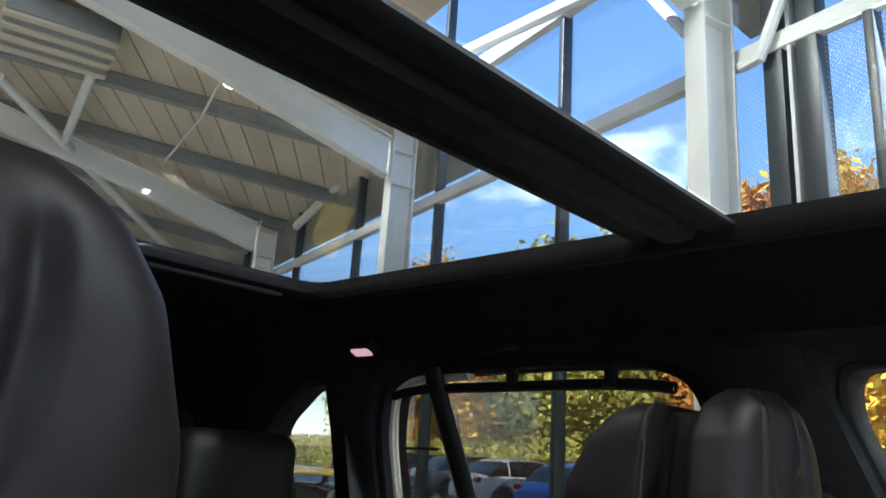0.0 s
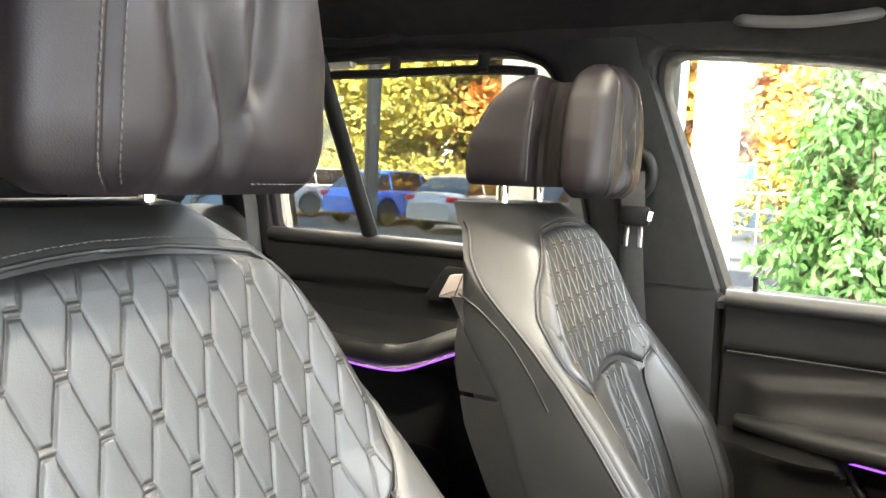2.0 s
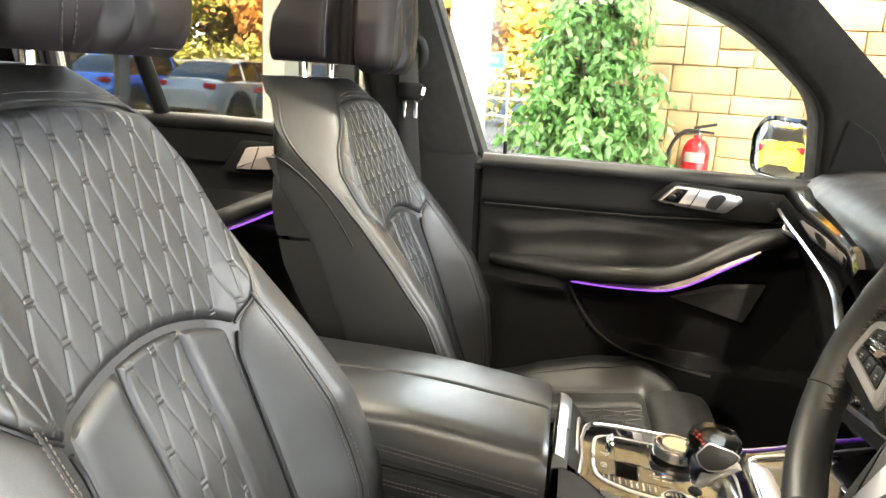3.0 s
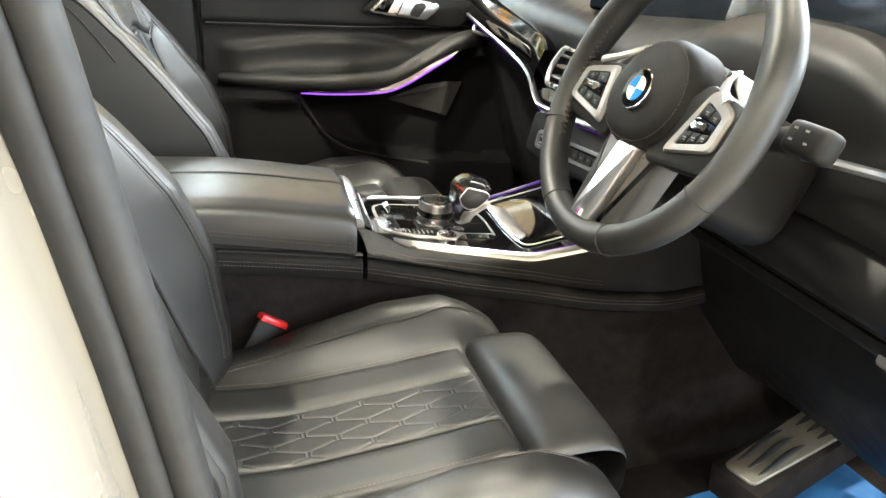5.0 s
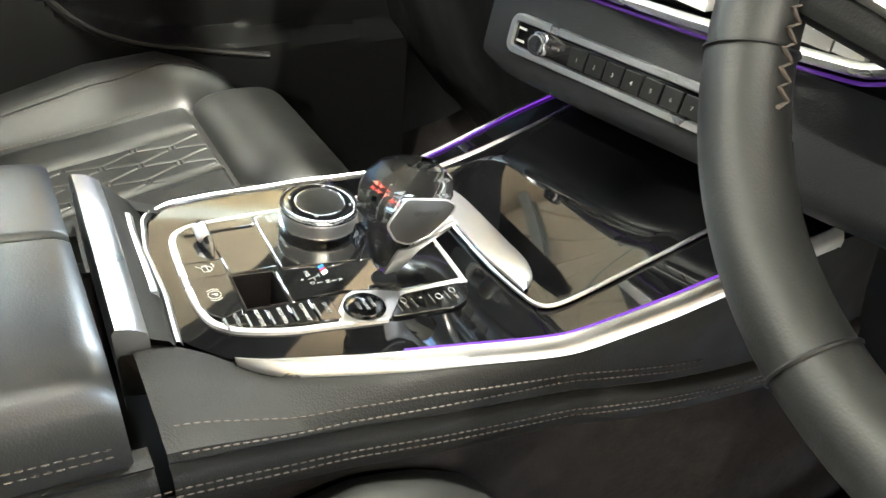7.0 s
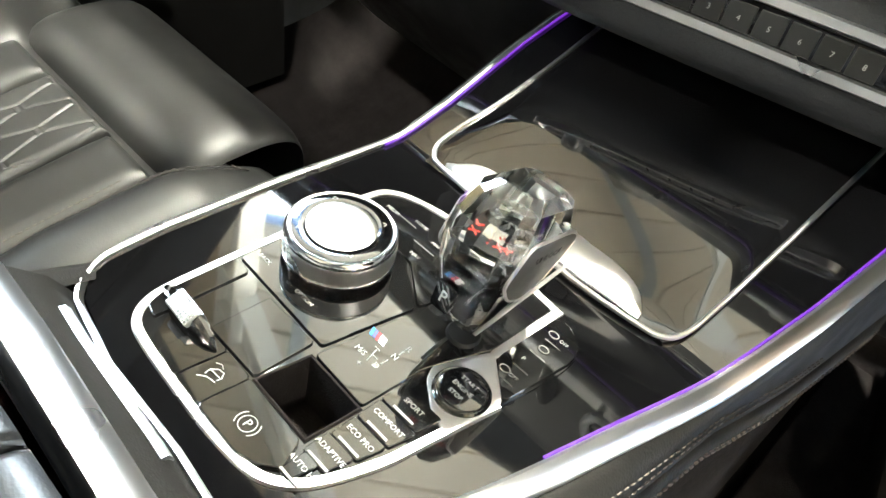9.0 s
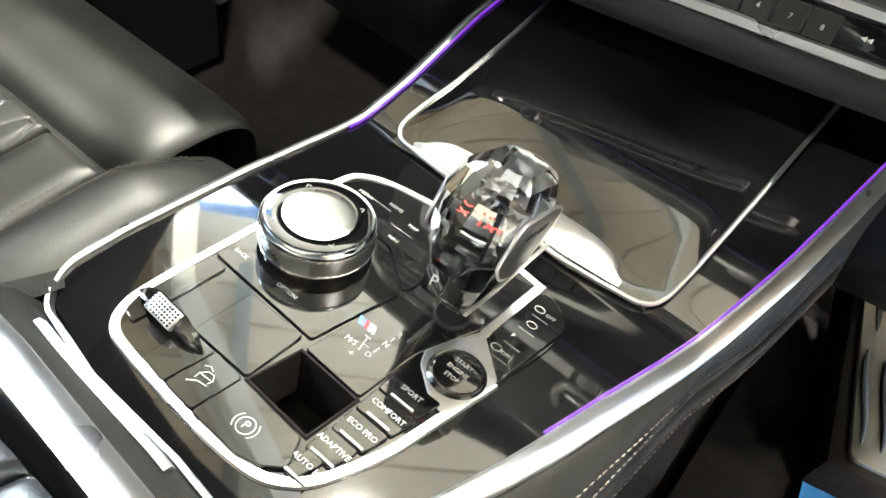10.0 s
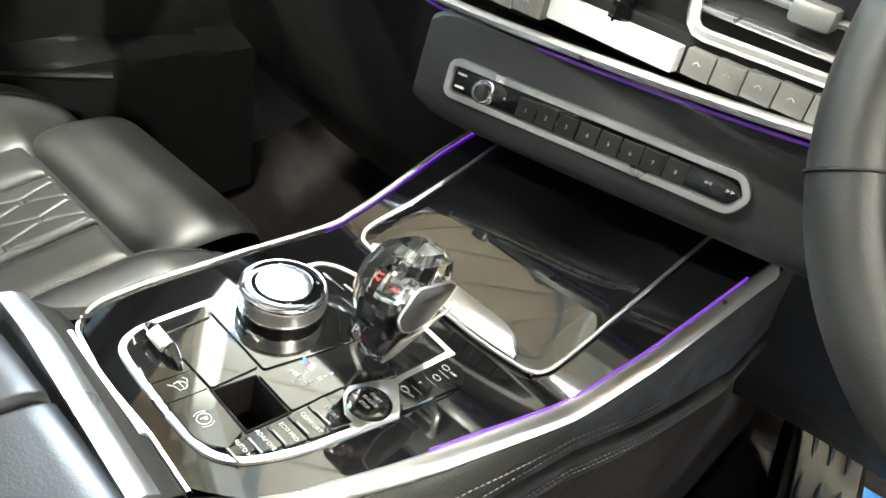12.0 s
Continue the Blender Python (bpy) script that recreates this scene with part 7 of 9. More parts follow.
# side spokes with key pods
PODS = (
    ([(-0.145, -0.030), (-0.139, 0.001), (-0.090, 0.009), (-0.077, -0.042)], [(-0.157, -0.038), (-0.151, 0.006), (-0.079, 0.021), (-0.060, -0.054)], [(-0.168, -0.052), (-0.166, 0.014), (-0.075, 0.026), (-0.040, -0.020), (-0.045, -0.066)]),
    ([(0.131, -0.024), (0.1335, 0.006), (0.1040, 0.017), (0.0860, -0.037)], [(0.143, -0.031), (0.146, 0.014), (0.103, 0.032), (0.070, -0.050)], [(0.168, -0.052), (0.166, 0.020), (0.085, 0.036), (0.040, -0.020), (0.045, -0.066)]),
)
for keys, outer, body in PODS:
    part("spoke", Geo().prism(rounded(ccw(body), 0.010, 4), -0.040, -0.0155, 0.005, WHEEL), PLASTIC, wheel)
    ho, oo = ring_outline(rounded(ccw(keys), 0.005, 4), rounded(ccw(outer), 0.010, 4), 48)
    mid = [tuple(Vector(a).lerp(Vector(b), 0.75)) for a, b in zip(ho, oo)]
    rows = [[WHEEL @ Vector((*q, h_)) for q in line_] for line_, h_ in ((oo, -0.020), (oo, -0.0135), (mid, -0.0105), (ho, -0.0112), (ho, -0.0150))]
    part("silver_frame", Geo().grid(rows, close_v=True, flip=True), SILVER, wheel, "silver key frame")
    part("key_field", Geo().prism(rounded(ccw(keys), 0.005, 4), -0.018, -0.0135, 0.0005, WHEEL), PIANO, wheel)
    bl, tl, tr, br = (Vector(q) for q in keys)

    def cell(a0, a1, b0, b1):
        return [tuple((bl.lerp(br, a)).lerp(tl.lerp(tr, a), b)) for a, b in ((a0, b0), (a1, b0), (a1, b1), (a0, b1))]

    for a0, a1, b0, b1 in ((0.05, 0.48, 0.70, 0.97), (0.52, 0.95, 0.70, 0.97), (0.04, 0.33, 0.04, 0.33), (0.36, 0.64, 0.04, 0.33), (0.67, 0.96, 0.04, 0.33)):
        q = cell(a0, a1, b0, b1)
        wk = part("wheel_key", Geo().prism(rounded(ccw(q), 0.0012, 3), -0.0140, -0.0112, 0.0007, WHEEL), PLASTIC, wheel)
        cx, cy = sum(p[0] for p in q) / 4, sum(p[1] for p in q) / 4
        part("key_symbol", Geo().box((cx, cy, -0.0110), (0.0050, 0.0016, 0.0004), WHEEL), LEGEND_DIM, wk)
        part("key_symbol", Geo().box((cx + 0.0008, cy - 0.0026, -0.0110), (0.0036, 0.0010, 0.0004), WHEEL), LEGEND_DIM, wk)
    part("rocker_key", Geo().prism(rounded(ccw(cell(0.04, 0.96, 0.37, 0.66)), 0.002, 3), -0.0140, -0.0102, 0.0010, WHEEL), PIANO, wheel, "gloss black rocker key")
    q = cell(0.40, 0.60, 0.40, 0.62)
    part("roller", Geo().tube([WHEEL @ Vector((*Vector(q[0]).lerp(Vector(q[3]), 0.5), -0.0100)), WHEEL @ Vector((*Vector(q[1]).lerp(Vector(q[2]), 0.5), -0.0100))], 0.0040, 14), CHROME, wheel, "chrome thumb roller")
# silver sweeps that climb from the pods beside the hub
for s in (-1, 1):
    sweep = smooth_line([(s * x, y, z_) for x, y, z_ in ((0.126, 0.020, -0.014), (0.110, 0.028, -0.018), (0.098, 0.037, -0.024), (0.090, 0.047, -0.032), (0.082, 0.058, -0.044))], 5)
    o_ = rounded(ccw([(s * x, y) for x, y in ((0.070, 0.060), (0.098, 0.056), (0.134, 0.030), (0.142, 0.004), (0.128, 0.004), (0.085, 0.010))]), 0.008, 4)
    part("spoke_body", Geo().prism(o_, -0.062, -0.034, 0.010, WHEEL), GREY_PAINT, wheel, "grey upper spoke side")
    part("spoke_trim", Geo().tube([WHEEL @ p for p in sweep], [0.0065 - 0.0020 * i / (len(sweep) - 1) for i in range(len(sweep))], 10, flat=0.7), SILVER, wheel, "satin silver sweep")
# lower spoke: one silver blade between two dark cheeks
SPOKE = mat("dark_spoke", (0.028, 0.027, 0.026), 0.42, vary=0.08, scale=20, bump=0.1, bump_scale=900)
o_ = rounded(ccw([(0.030, -0.060), (0.074, -0.046), (0.058, -0.152), (0.018, -0.163)]), 0.006, 3)
part("lower_spoke", Geo().prism(o_, -0.050, -0.020, 0.010, WHEEL), SPOKE, wheel, "dark grey lower spoke cheek")
o_ = rounded(ccw([(-0.046, -0.050), (0.006, -0.056), (-0.012, -0.163), (-0.044, -0.158)]), 0.006, 3)
part("lower_spoke", Geo().prism(o_, -0.046, -0.020, 0.008, WHEEL), SPOKE, wheel, "dark lower spoke cheek")
o_ = rounded(ccw([(-0.003, -0.058), (0.037, -0.058), (0.020, -0.163), (-0.022, -0.163)]), 0.003, 3)
part("silver_blade", Geo().prism(o_, -0.034, -0.009, 0.004, WHEEL), SATIN, wheel, "satin silver blade")
for k, mt in enumerate((BADGE_BLUE, BADGE_RED, BADGE_WHITE, BADGE_WHITE)):
    x = -0.0052 + 0.0035 * k
    part("stripe", Geo().box((x, -0.154, -0.0088), (0.0029, 0.0075, 0.0010), WHEEL), mt, wheel, "small enamel stripe")
part("hub", Geo().lathe([(0.068, -0.16), (0.068, -0.055), (0.060, -0.05)], 40, WHEEL), PLASTIC, wheel)
# column shroud and stalk
col = thing("steering_column", WHEEL @ pose(0, 0, -0.2), "black steering column shroud with a control stalk", "steering column")
part("shroud", Geo().box((0, -0.03, -0.15), (0.19, 0.15, 0.16), WHEEL, bevel=0.04, seg=4), PLASTIC, col)
sm = WHEEL @ pose(0.0, 0.0, -0.085)
part("stalk", Geo().tube([sm @ Vector((0.07, 0.00, 0)), sm @ Vector((0.12, 0.010, 0.0)), sm @ Vector((0.162, 0.019, 0.004))], [0.010, 0.012, 0.015], 12), PLASTIC, col)
part("stalk_tip", Geo().box((0.184, 0.022, 0.006), (0.055, 0.034, 0.030), sm, bevel=0.009, seg=3), PLASTIC, col, "black stalk tip with pale symbols")
for k, (a, b) in enumerate(((0.171, 0.029), (0.186, 0.029), (0.171, 0.017), (0.191, 0.017))):
    part("symbol", Geo().box((a, b, 0.0212), (0.0045, 0.0022, 0.0006), sm), LEGEND_DIM, col)
part("stalk", Geo().tube([sm @ Vector((-0.07, 0.00, 0)), sm @ Vector((-0.13, 0.008, 0.0)), sm @ Vector((-0.18, 0.014, 0.004))], [0.010, 0.012, 0.014], 12), PLASTIC, col)
# knee panel under the dashboard
knee = thing("knee_panel", pose(1.05, -0.43, 0.8), "dark padded knee panel under the dashboard", "panel")
ys = np.linspace(-0.70, -0.16, 24)
part("upper_pad", Geo().grid([[(1.045, y, 1.05), (1.012, y, 1.015), (1.008, y, 0.995), (1.020, y, 0.965), (1.035, y, 0.948), (1.06, y, 0.942)] for y in ys], flip=True), LEATHER_DARK, knee)
part("lower_pad", Geo().grid([[(1.06, y, 0.942), (1.042, y, 0.936), (1.046, y, 0.922), (1.075, y, 0.900), (1.18, y, 0.872), (1.45, y, 0.855)] for y in ys], flip=True), PLASTIC, knee)
part("knee_seam", Geo().tube([(1.047, -0.69, 0.941), (1.047, -0.43, 0.941), (1.047, -0.17, 0.941)], 0.003, 6), RUBBER, knee)
part("release_lever", Geo().box((1.058, -0.60, 0.912), (0.02, 0.07, 0.018), bevel=0.006), GREY_PAINT, knee, "grey bonnet release lever")
# footwell: footrest, mat and protective paper
foot = thing("footrest", pose(1.4, -0.18, 0.45), "brushed metal footrest plate with black rubber slots", "footrest")
fm = Matrix.Translation((1.300, -0.300, 0.556)) @ pose(0, 0, 0, 0, -8, 14)
part("plate", Geo().prism(rounded([(-0.17, -0.030), (0.17, -0.045), (0.17, 0.045), (-0.17, 0.030)], 0.012, 3), 0, 0.006, 0.002, fm), mat("footrest_metal", (0.30, 0.285, 0.25), 0.38, metal=0.7, vary=0.15, scale=20), foot)
part("backing", Geo().box((0, 0, -0.035), (0.36, 0.10, 0.066), fm, bevel=0.01), CARPET, foot)
for y0 in (-0.020, 0.002, 0.024):
    for a in (-0.085, 0.070):
        line = [fm @ Vector((a + q, y0 * (1 + q * 0.8) + 0.003 * math.sin(q * 40), 0.0056)) for q in np.linspace(-0.062, 0.062, 11)]
        part("rubber_slot", Geo().tube(line, [0.0015 + 0.0062 * math.sin(math.pi * i / 10) ** 0.7 for i in range(11)], 8, flat=0.5), RUBBER, foot)
single("floor_mat", Geo().box((1.10, -0.42, 0.437), (0.62, 0.46, 0.014), bevel=0.005), CARPET, "black carpet mat in the driver's footwell", "mat")
g = Geo()
corners = [Vector((0.95, -0.66, 0)), Vector((1.47, -0.62, 0)), Vector((1.43, -0.262, 0)), Vector((1.03, -0.310, 0))]
rows = []
for b in np.linspace(0, 1, 16):
    row = []
    for a in np.linspace(0, 1, 20):
        p = corners[0].lerp(corners[1], a).lerp(corners[3].lerp(corners[2], a), b)
        row.append((p.x, p.y, 0.462 + 0.012 * noise.noise(Vector((p.x * 6, p.y * 6, 1)))))
    rows.append(row)
paper = single("paper_mat", g.pad(rows, (0, 0, -0.0015)), BLUE_PAPER, "blue protective paper laid on the driver's floor mat", "paper mat")
pedals = thing("pedals", pose(1.42, -0.4, 0.5), "metal faced pedals in the driver's footwell", "pedals")
for y, w_, h_ in ((-0.36, 0.09, 0.06), (-0.50, 0.05, 0.14)):
    part("pedal", Geo().box((0, 0, 0), (h_, w_, 0.014), Matrix.Translation((1.42, y, 0.62)) @ pose(0, 0, 0, 0, -55, 0), bevel=0.006), GREY_PAINT, pedals)


# ---- the showroom round the car ----
BLD = pose(0, 4.8, 0, 0, 0, -14.2)
WHITE_STEEL = mat("white_painted_steel", (0.66, 0.66, 0.63), 0.45, vary=0.06, scale=2, bump=0.1, bump_scale=60)
GREY_STEEL = mat("grey_painted_steel", (0.20, 0.21, 0.21), 0.5, vary=0.08, scale=3)
DARK_FRAME = mat("dark_window_frame", (0.032, 0.037, 0.043), 0.4, vary=0.08, scale=4)
SHEET = mat("ribbed_roof_sheet", (0.50, 0.43, 0.335), 0.5, vary=0.08, scale=1.5, bump=0.15, bump_scale=30, island=0.06)
TILE = mat("showroom_tile", (0.50, 0.485, 0.455), 0.18, vary=0.08, scale=1.2, spec=0.5)
PLASTER = mat("white_plaster", (0.72, 0.71, 0.68), 0.8, vary=0.05, scale=2, bump=0.1, bump_scale=80)
TAN_PLASTER = mat("tan_plaster", (0.30, 0.23, 0.16), 0.8, vary=0.08, scale=2, bump=0.1, bump_scale=80)
STONE = mat("honey_sandstone", (0.43, 0.315, 0.175), 0.85, vary=0.25, scale=5, bump=0.9, bump_scale=35, objrand=0.22)
MORTAR = mat("pale_mortar", (0.50, 0.42, 0.30), 0.9, vary=0.15, scale=10, bump=0.5, bump_scale=90)
LED = glow("led_lens", (1.0, 0.97, 0.92), 14.0)
ASPHALT = mat("asphalt", (0.06, 0.06, 0.062), 0.85, vary=0.2, scale=0.6, bump=0.5, bump_scale=60)


def bld_geo():
    """Points written in the building's own directions: along the glass wall, outwards, up."""
    return Geo()


def bpart(name, geo, material, parent, label="", sharp=40):
    geo.v = [tuple(BLD @ Vector(p)) for p in geo.v]
    return part(name, geo, material, parent, label, sharp)


def bsingle(name, geo, material, label, category="", group="", kind="", sharp=40):
    geo.v = [tuple(BLD @ Vector(p)) for p in geo.v]
    return single(name, geo, material, label, category, group, kind, sharp)


# floor, ground outside
bsingle("ground", Geo().box((0, 0, -0.10), (900, 900, 0.06)), ASPHALT, "dark asphalt car park reaching the horizon", "ground", kind="structure")
bsingle("showroom_floor", Geo().box((-4, -9, -0.033), (44, 18.2, 0.066)), TILE, "polished pale grey showroom floor", "floor", kind="structure")
# frames of the hall
EAVE, PITCH = 6.35, 0.233


def frame_depth(v):
    return 5.20 + PITCH * -v


for k, u in enumerate((-18.2, -12.6, -7.0, -1.75, 3.6)):
    fr = thing("portal_frame", BLD @ pose(u, -0.35, 0), "white painted steel portal frame with haunched rafter", "frame", group="hall frames", kind="structure")
    g = Geo()
    g.box((u, -0.11, 3.1), (0.20, 0.022, 6.2)).box((u, -0.47, 2.9), (0.20, 0.022, 5.8)).box((u, -0.29, 3.1), (0.014, 0.34, 6.2))
    bpart("column", g, WHITE_STEEL, fr)
    g = Geo()
    for z in (5.05, 5.55):
        g.box((u, -0.29, z), (0.19, 0.34, 0.018))
    bpart("stiffener", g, WHITE_STEEL, fr)
    g = Geo()
    vs = np.linspace(-0.52, -17.5, 20)
    top = [(v, frame_depth(v) + 0.42) for v in vs]
    bot = [(v, frame_depth(v) + 0.42 - interp(-v, [0.5, 3.6, 18], [0.58, 0.42, 0.40])) for v in vs]
    for a, b in ((top, 0.0), (bot, 0.0)):
        g.grid([[(u - 0.095, v, z), (u + 0.095, v, z)] for v, z in a])
        g.grid([[(u - 0.095, v, z - 0.02), (u + 0.095, v, z - 0.02)] for v, z in a])
        for s in (-0.095, 0.095):
            g.grid([[(u + s, v, z - 0.02), (u + s, v, z)] for v, z in a])
    g.grid([[(u, v, z0), (u, v, z1)] for (v, z0), (_, z1) in zip(bot, top)])
    bpart("rafter", g, WHITE_STEEL, fr)
# roof: ribbed sheets over dark beams that cross the hall at a slant
SKEW = math.atan(0.56)
ux, uy = math.cos(SKEW), -math.sin(SKEW)
g = Geo()
for k in range(-64, 64):
    w0 = k * 0.42
    prof = [(0, 0), (0.39, 0), (0.396, 0.030), (0.414, 0.030), (0.42, 0)]
    rows = []
    for r_ in np.linspace(-26, 26, 53):
        rows.append([(-8 + r_ * ux - (w0 + a) * uy, -8.5 + r_ * uy + (w0 + a) * ux, b) for a, b in prof])
    rows = [[(u, v, frame_depth(v) + 0.64 + b) for u, v, b in row] for row in rows]
    g.grid(rows)
g.f = [f_ for f_ in g.f if all(-18.3 < g.v[i][1] < 1.0 for i in f_) or (sum(g.v[i][1] for i in f_) / 4 < 0.6 and sum(g.v[i][1] for i in f_) / 4 > -18)]
g.f = [f_ for f_ in g.f if not (-6.8 < sum(g.v[i][0] for i in f_) / 4 < -1.9 and sum(g.v[i][1] for i in f_) / 4 > -1.7)]
bsingle("showroom_ceiling", g, SHEET, "pale ribbed metal showroom roof sheeting", "ceiling", kind="structure")
g = Geo().grid([[(u, v, frame_depth(v) + 0.72) for u in (-26, -6.8)] for v in (0.7, -18.3)])
g.grid([[(u, v, frame_depth(v) + 0.72) for u in (-6.8, -1.9)] for v in (-1.7, -18.3)])
g.grid([[(u, v, frame_depth(v) + 0.72) for u in (-1.9, 12)] for v in (0.7, -18.3)])
sf = Geo()
for u0_, u1_, v0_, v1_ in ((-26, -6.55, 0.20, 0.95), (-7.15, -6.55, -1.9, 0.95), (-7.15, -1.6, -2.0, -1.35), (-2.2, -1.6, -1.9, 0.95)):
    sf.grid([[(u, v, frame_depth(v) + 0.625) for u in (u0_, u1_)] for v in (v0_, v1_)])
bsingle("eave_soffit", sf, SHEET, "pale metal soffit along the roof edge", "soffit", kind="structure")
bsingle("roof_deck", g, GREY_STEEL, "grey upper side of the showroom roof", "roof", kind="structure")
for k in range(11):
    u0 = -20.0 + 2.4 * k + 0.45
    g = Geo()
    for dz, hw in ((0.0, 0.035), (-0.10, 0.08), (0.10, 0.08)):
        sec = [[(u0 + 0.56 * v + s_, v, frame_depth(v) + 0.52 + dz + t_) for s_, t_ in ((-hw, -0.10 if dz == 0 else -0.012), (hw, -0.10 if dz == 0 else -0.012), (hw, 0.10 if dz == 0 else 0.012), (-hw, 0.10 if dz == 0 else 0.012))] for v in (-1.75 if -6.5 < u0 < -1.5 else 0.0, -6.0, -12.0, -17.9)]
        g.grid(sec, close_v=True)
    bsingle("roof_beam", g, GREY_STEEL, "dark grey steel beam under the roof sheets", "beam", group="roof beams", kind="structure")
# bracing under the roof
brace = thing("roof_bracing", BLD @ pose(-10, -4, 6.5), "white steel bracing tubes under the roof", "bracing", kind="structure")
for a, b, r in (((-10.9, -5.4), (-17.0, -0.9), 0.09), ((-8.5, -4.25), (-12.25, -4.25), 0.075)):
    bpart("brace", Geo().tube([(a[0], a[1], frame_depth(a[1]) + 0.20), (b[0], b[1], frame_depth(b[1]) + 0.20)], r, 10), WHITE_STEEL, brace)
bpart("conduit", Geo().tube([(-7.4, -2.85, 6.05), (-9.0, -2.7, 6.10), (-11.1, -2.75, 6.03)], 0.022, 6), WHITE_STEEL, brace)
duct = thing("air_duct", BLD @ pose(-8.2, -4.6, 6.3), "grey perforated metal ventilation box hung under the roof", "duct")
bpart("casing", Geo().box((-8.4, -4.75, 6.42), (1.3, 1.3, 0.30), bevel=0.03), GREY_STEEL, duct)
for k in range(4):
    bpart("rib", Geo().box((-8.9 + 0.35 * k, -4.75, 6.26), (0.14, 1.32, 0.05), bevel=0.01), SHEET, duct)
# lamps that hang from the rafters
for u in (-12.75, -7.2, -1.6, 3.9):
    for v in (-2.72, -8.2, -13.6):
        z = frame_depth(v) + 0.08
        lamp = thing("high_bay_lamp", BLD @ pose(u, v, z), "round white high bay lamp, lit, under the roof", "lamp", group="hall lamps")
        bpart("housing", Geo().lathe([(0.17, 0), (0.19, 0.03), (0.17, 0.09), (0.08, 0.14), (0.03, 0.30)], 24, pose(u, v, z)), WHITE_STEEL, lamp)
        bpart("lens", Geo().lathe([(0.03, -0.012), (0.15, -0.008), (0.165, 0.004)], 24, pose(u, v, z)), LED, lamp)
        ld = bpy.data.lights.new("high_bay_light", "AREA")
        ld.shape, ld.size, ld.energy, ld.color = "DISK", 0.32, LAMP_W, (1.0, 0.93, 0.76)
        lo = new("high_bay_light", ld)
        lo.parent = lamp
        lo.matrix_parent_inverse = WORLD_OF[lamp].inverted()
        lo.matrix_basis = BLD @ pose(u, v, z - 0.03)
# glass wall
glazing = thing("glass_wall", BLD @ pose(-8, 0.05, 0), "tall glazed showroom wall with white transoms and dark mullions", "glass wall", kind="structure")
for u in (-20.2, -17.3, -14.9, -11.6, -8.95, -6.45, -3.93, -0.62, 0.45):
    bpart("mullion", Geo().box((u, 0.06, 3.3), (0.075, 0.14, 6.6 if u < -6.5 else 10.6), bevel=0.008), DARK_FRAME, glazing)
for u in (-1.37, -1.08):
    bpart("mullion", Geo().box((u, 0.06, 4.3), (0.17, 0.16, 8.6), bevel=0.008), DARK_FRAME, glazing)
bpart("mullion_joint", Geo().box((-1.225, 0.04, 3.3), (0.03, 0.12, 6.6)), WHITE_STEEL, glazing)
for z, h_ in ((0.06, 0.12), (2.55, 0.07), (4.80, 0.15), (6.45, 0.22)):
    bpart("transom", Geo().box((-10.3, 0.02 if h_ > 0.1 else 0.06, z), (21.6, 0.12, h_), bevel=0.012), WHITE_STEEL if h_ > 0.1 else DARK_FRAME, glazing)
bpart("eave_brace", Geo().tube([(-11.6, -0.05, 5.55), (-7.6, -0.05, 6.34)], 0.085, 8), WHITE_STEEL, glazing)
bpart("eave_brace", Geo().tube([(-6.2, -0.05, 6.82), (-3.93, -0.05, 6.45), (-2.0, -0.05, 6.14)], 0.085, 8), WHITE_STEEL, glazing)
bpart("knee_brace", Geo().tube([(-1.95, -0.2, 5.00), (-2.45, -0.2, 5.75)], 0.055, 8), WHITE_STEEL, glazing)
bpart("knee_brace", Geo().tube([(-1.60, -0.1, 4.66), (-1.43, -0.1, 4.66), (-1.14, -0.1, 5.25)], 0.050, 8), WHITE_STEEL, glazing)
p_ = bpart("pane", Geo().box((-9.9, 0.09, 3.3), (20.7, 0.012, 6.5)), GLASS, glazing)
p_.visible_shadow = False
# printed dots on the panes
rows = [[(u, 0.075, z) for u in np.linspace(-12.4, 0.4, 8)] for z in (2.6, 4.7)]
f_ = bpart("dotted_film", Geo().grid(rows), FRIT, glazing, "film of fine printed dots")
f_.visible_shadow = False
bsingle("column_white", Geo().box((-0.24, -0.12, 1.7), (0.26, 0.22, 3.4), bevel=0.02), WHITE_STEEL, "white boxed column in the glass wall", "column", kind="structure")

# stone wall as coursed blocks
rng = random.Random(4)
wall = bsingle("stone_wall", Geo().box((2.05, 0.02, 1.7), (3.0, 0.24, 3.4)), MORTAR, "honey coloured coursed sandstone wall", "wall", kind="structure")
z = 0.0
while z < 3.3:
    h_ = rng.choice((0.12, 0.15, 0.18, 0.25))
    u = 0.56 - rng.random() * 0.2
    while u < 3.5:
        w_ = rng.uniform(0.18, 0.46)
        a, b = max(u, 0.56), min(u + w_, 3.54)
        if b - a > 0.08:
            pieces = [(z, z + h_)] if h_ < 0.2 or rng.random() < 0.6 else [(z, z + h_ * 0.45), (z + h_ * 0.45, z + h_)]
            for z0, z1 in pieces:
                d = rng.uniform(0.012, 0.035)
                g = Geo().box(((a + b) / 2, -0.10 - d / 2, (z0 + z1) / 2), (b - a - 0.007, 0.03 + d, z1 - z0 - 0.007), bevel=0.010, seg=2)
                g.v = [(p[0] + 0.006 * noise.noise(Vector(p) * 9), p[1] + 0.010 * noise.noise(Vector(p) * 7 + Vector((5, 0, 0))), p[2] + 0.006 * noise.noise(Vector(p) * 9 + Vector((0, 9, 0)))) for p in g.v]
                bpart("stone", g, STONE, wall)
        u += w_
    z += h_
bsingle("wall_white", Geo().box((7.5, 0.0, 1.7), (7.8, 0.3, 3.4)), PLASTER, "plain white showroom wall", "wall", kind="structure")
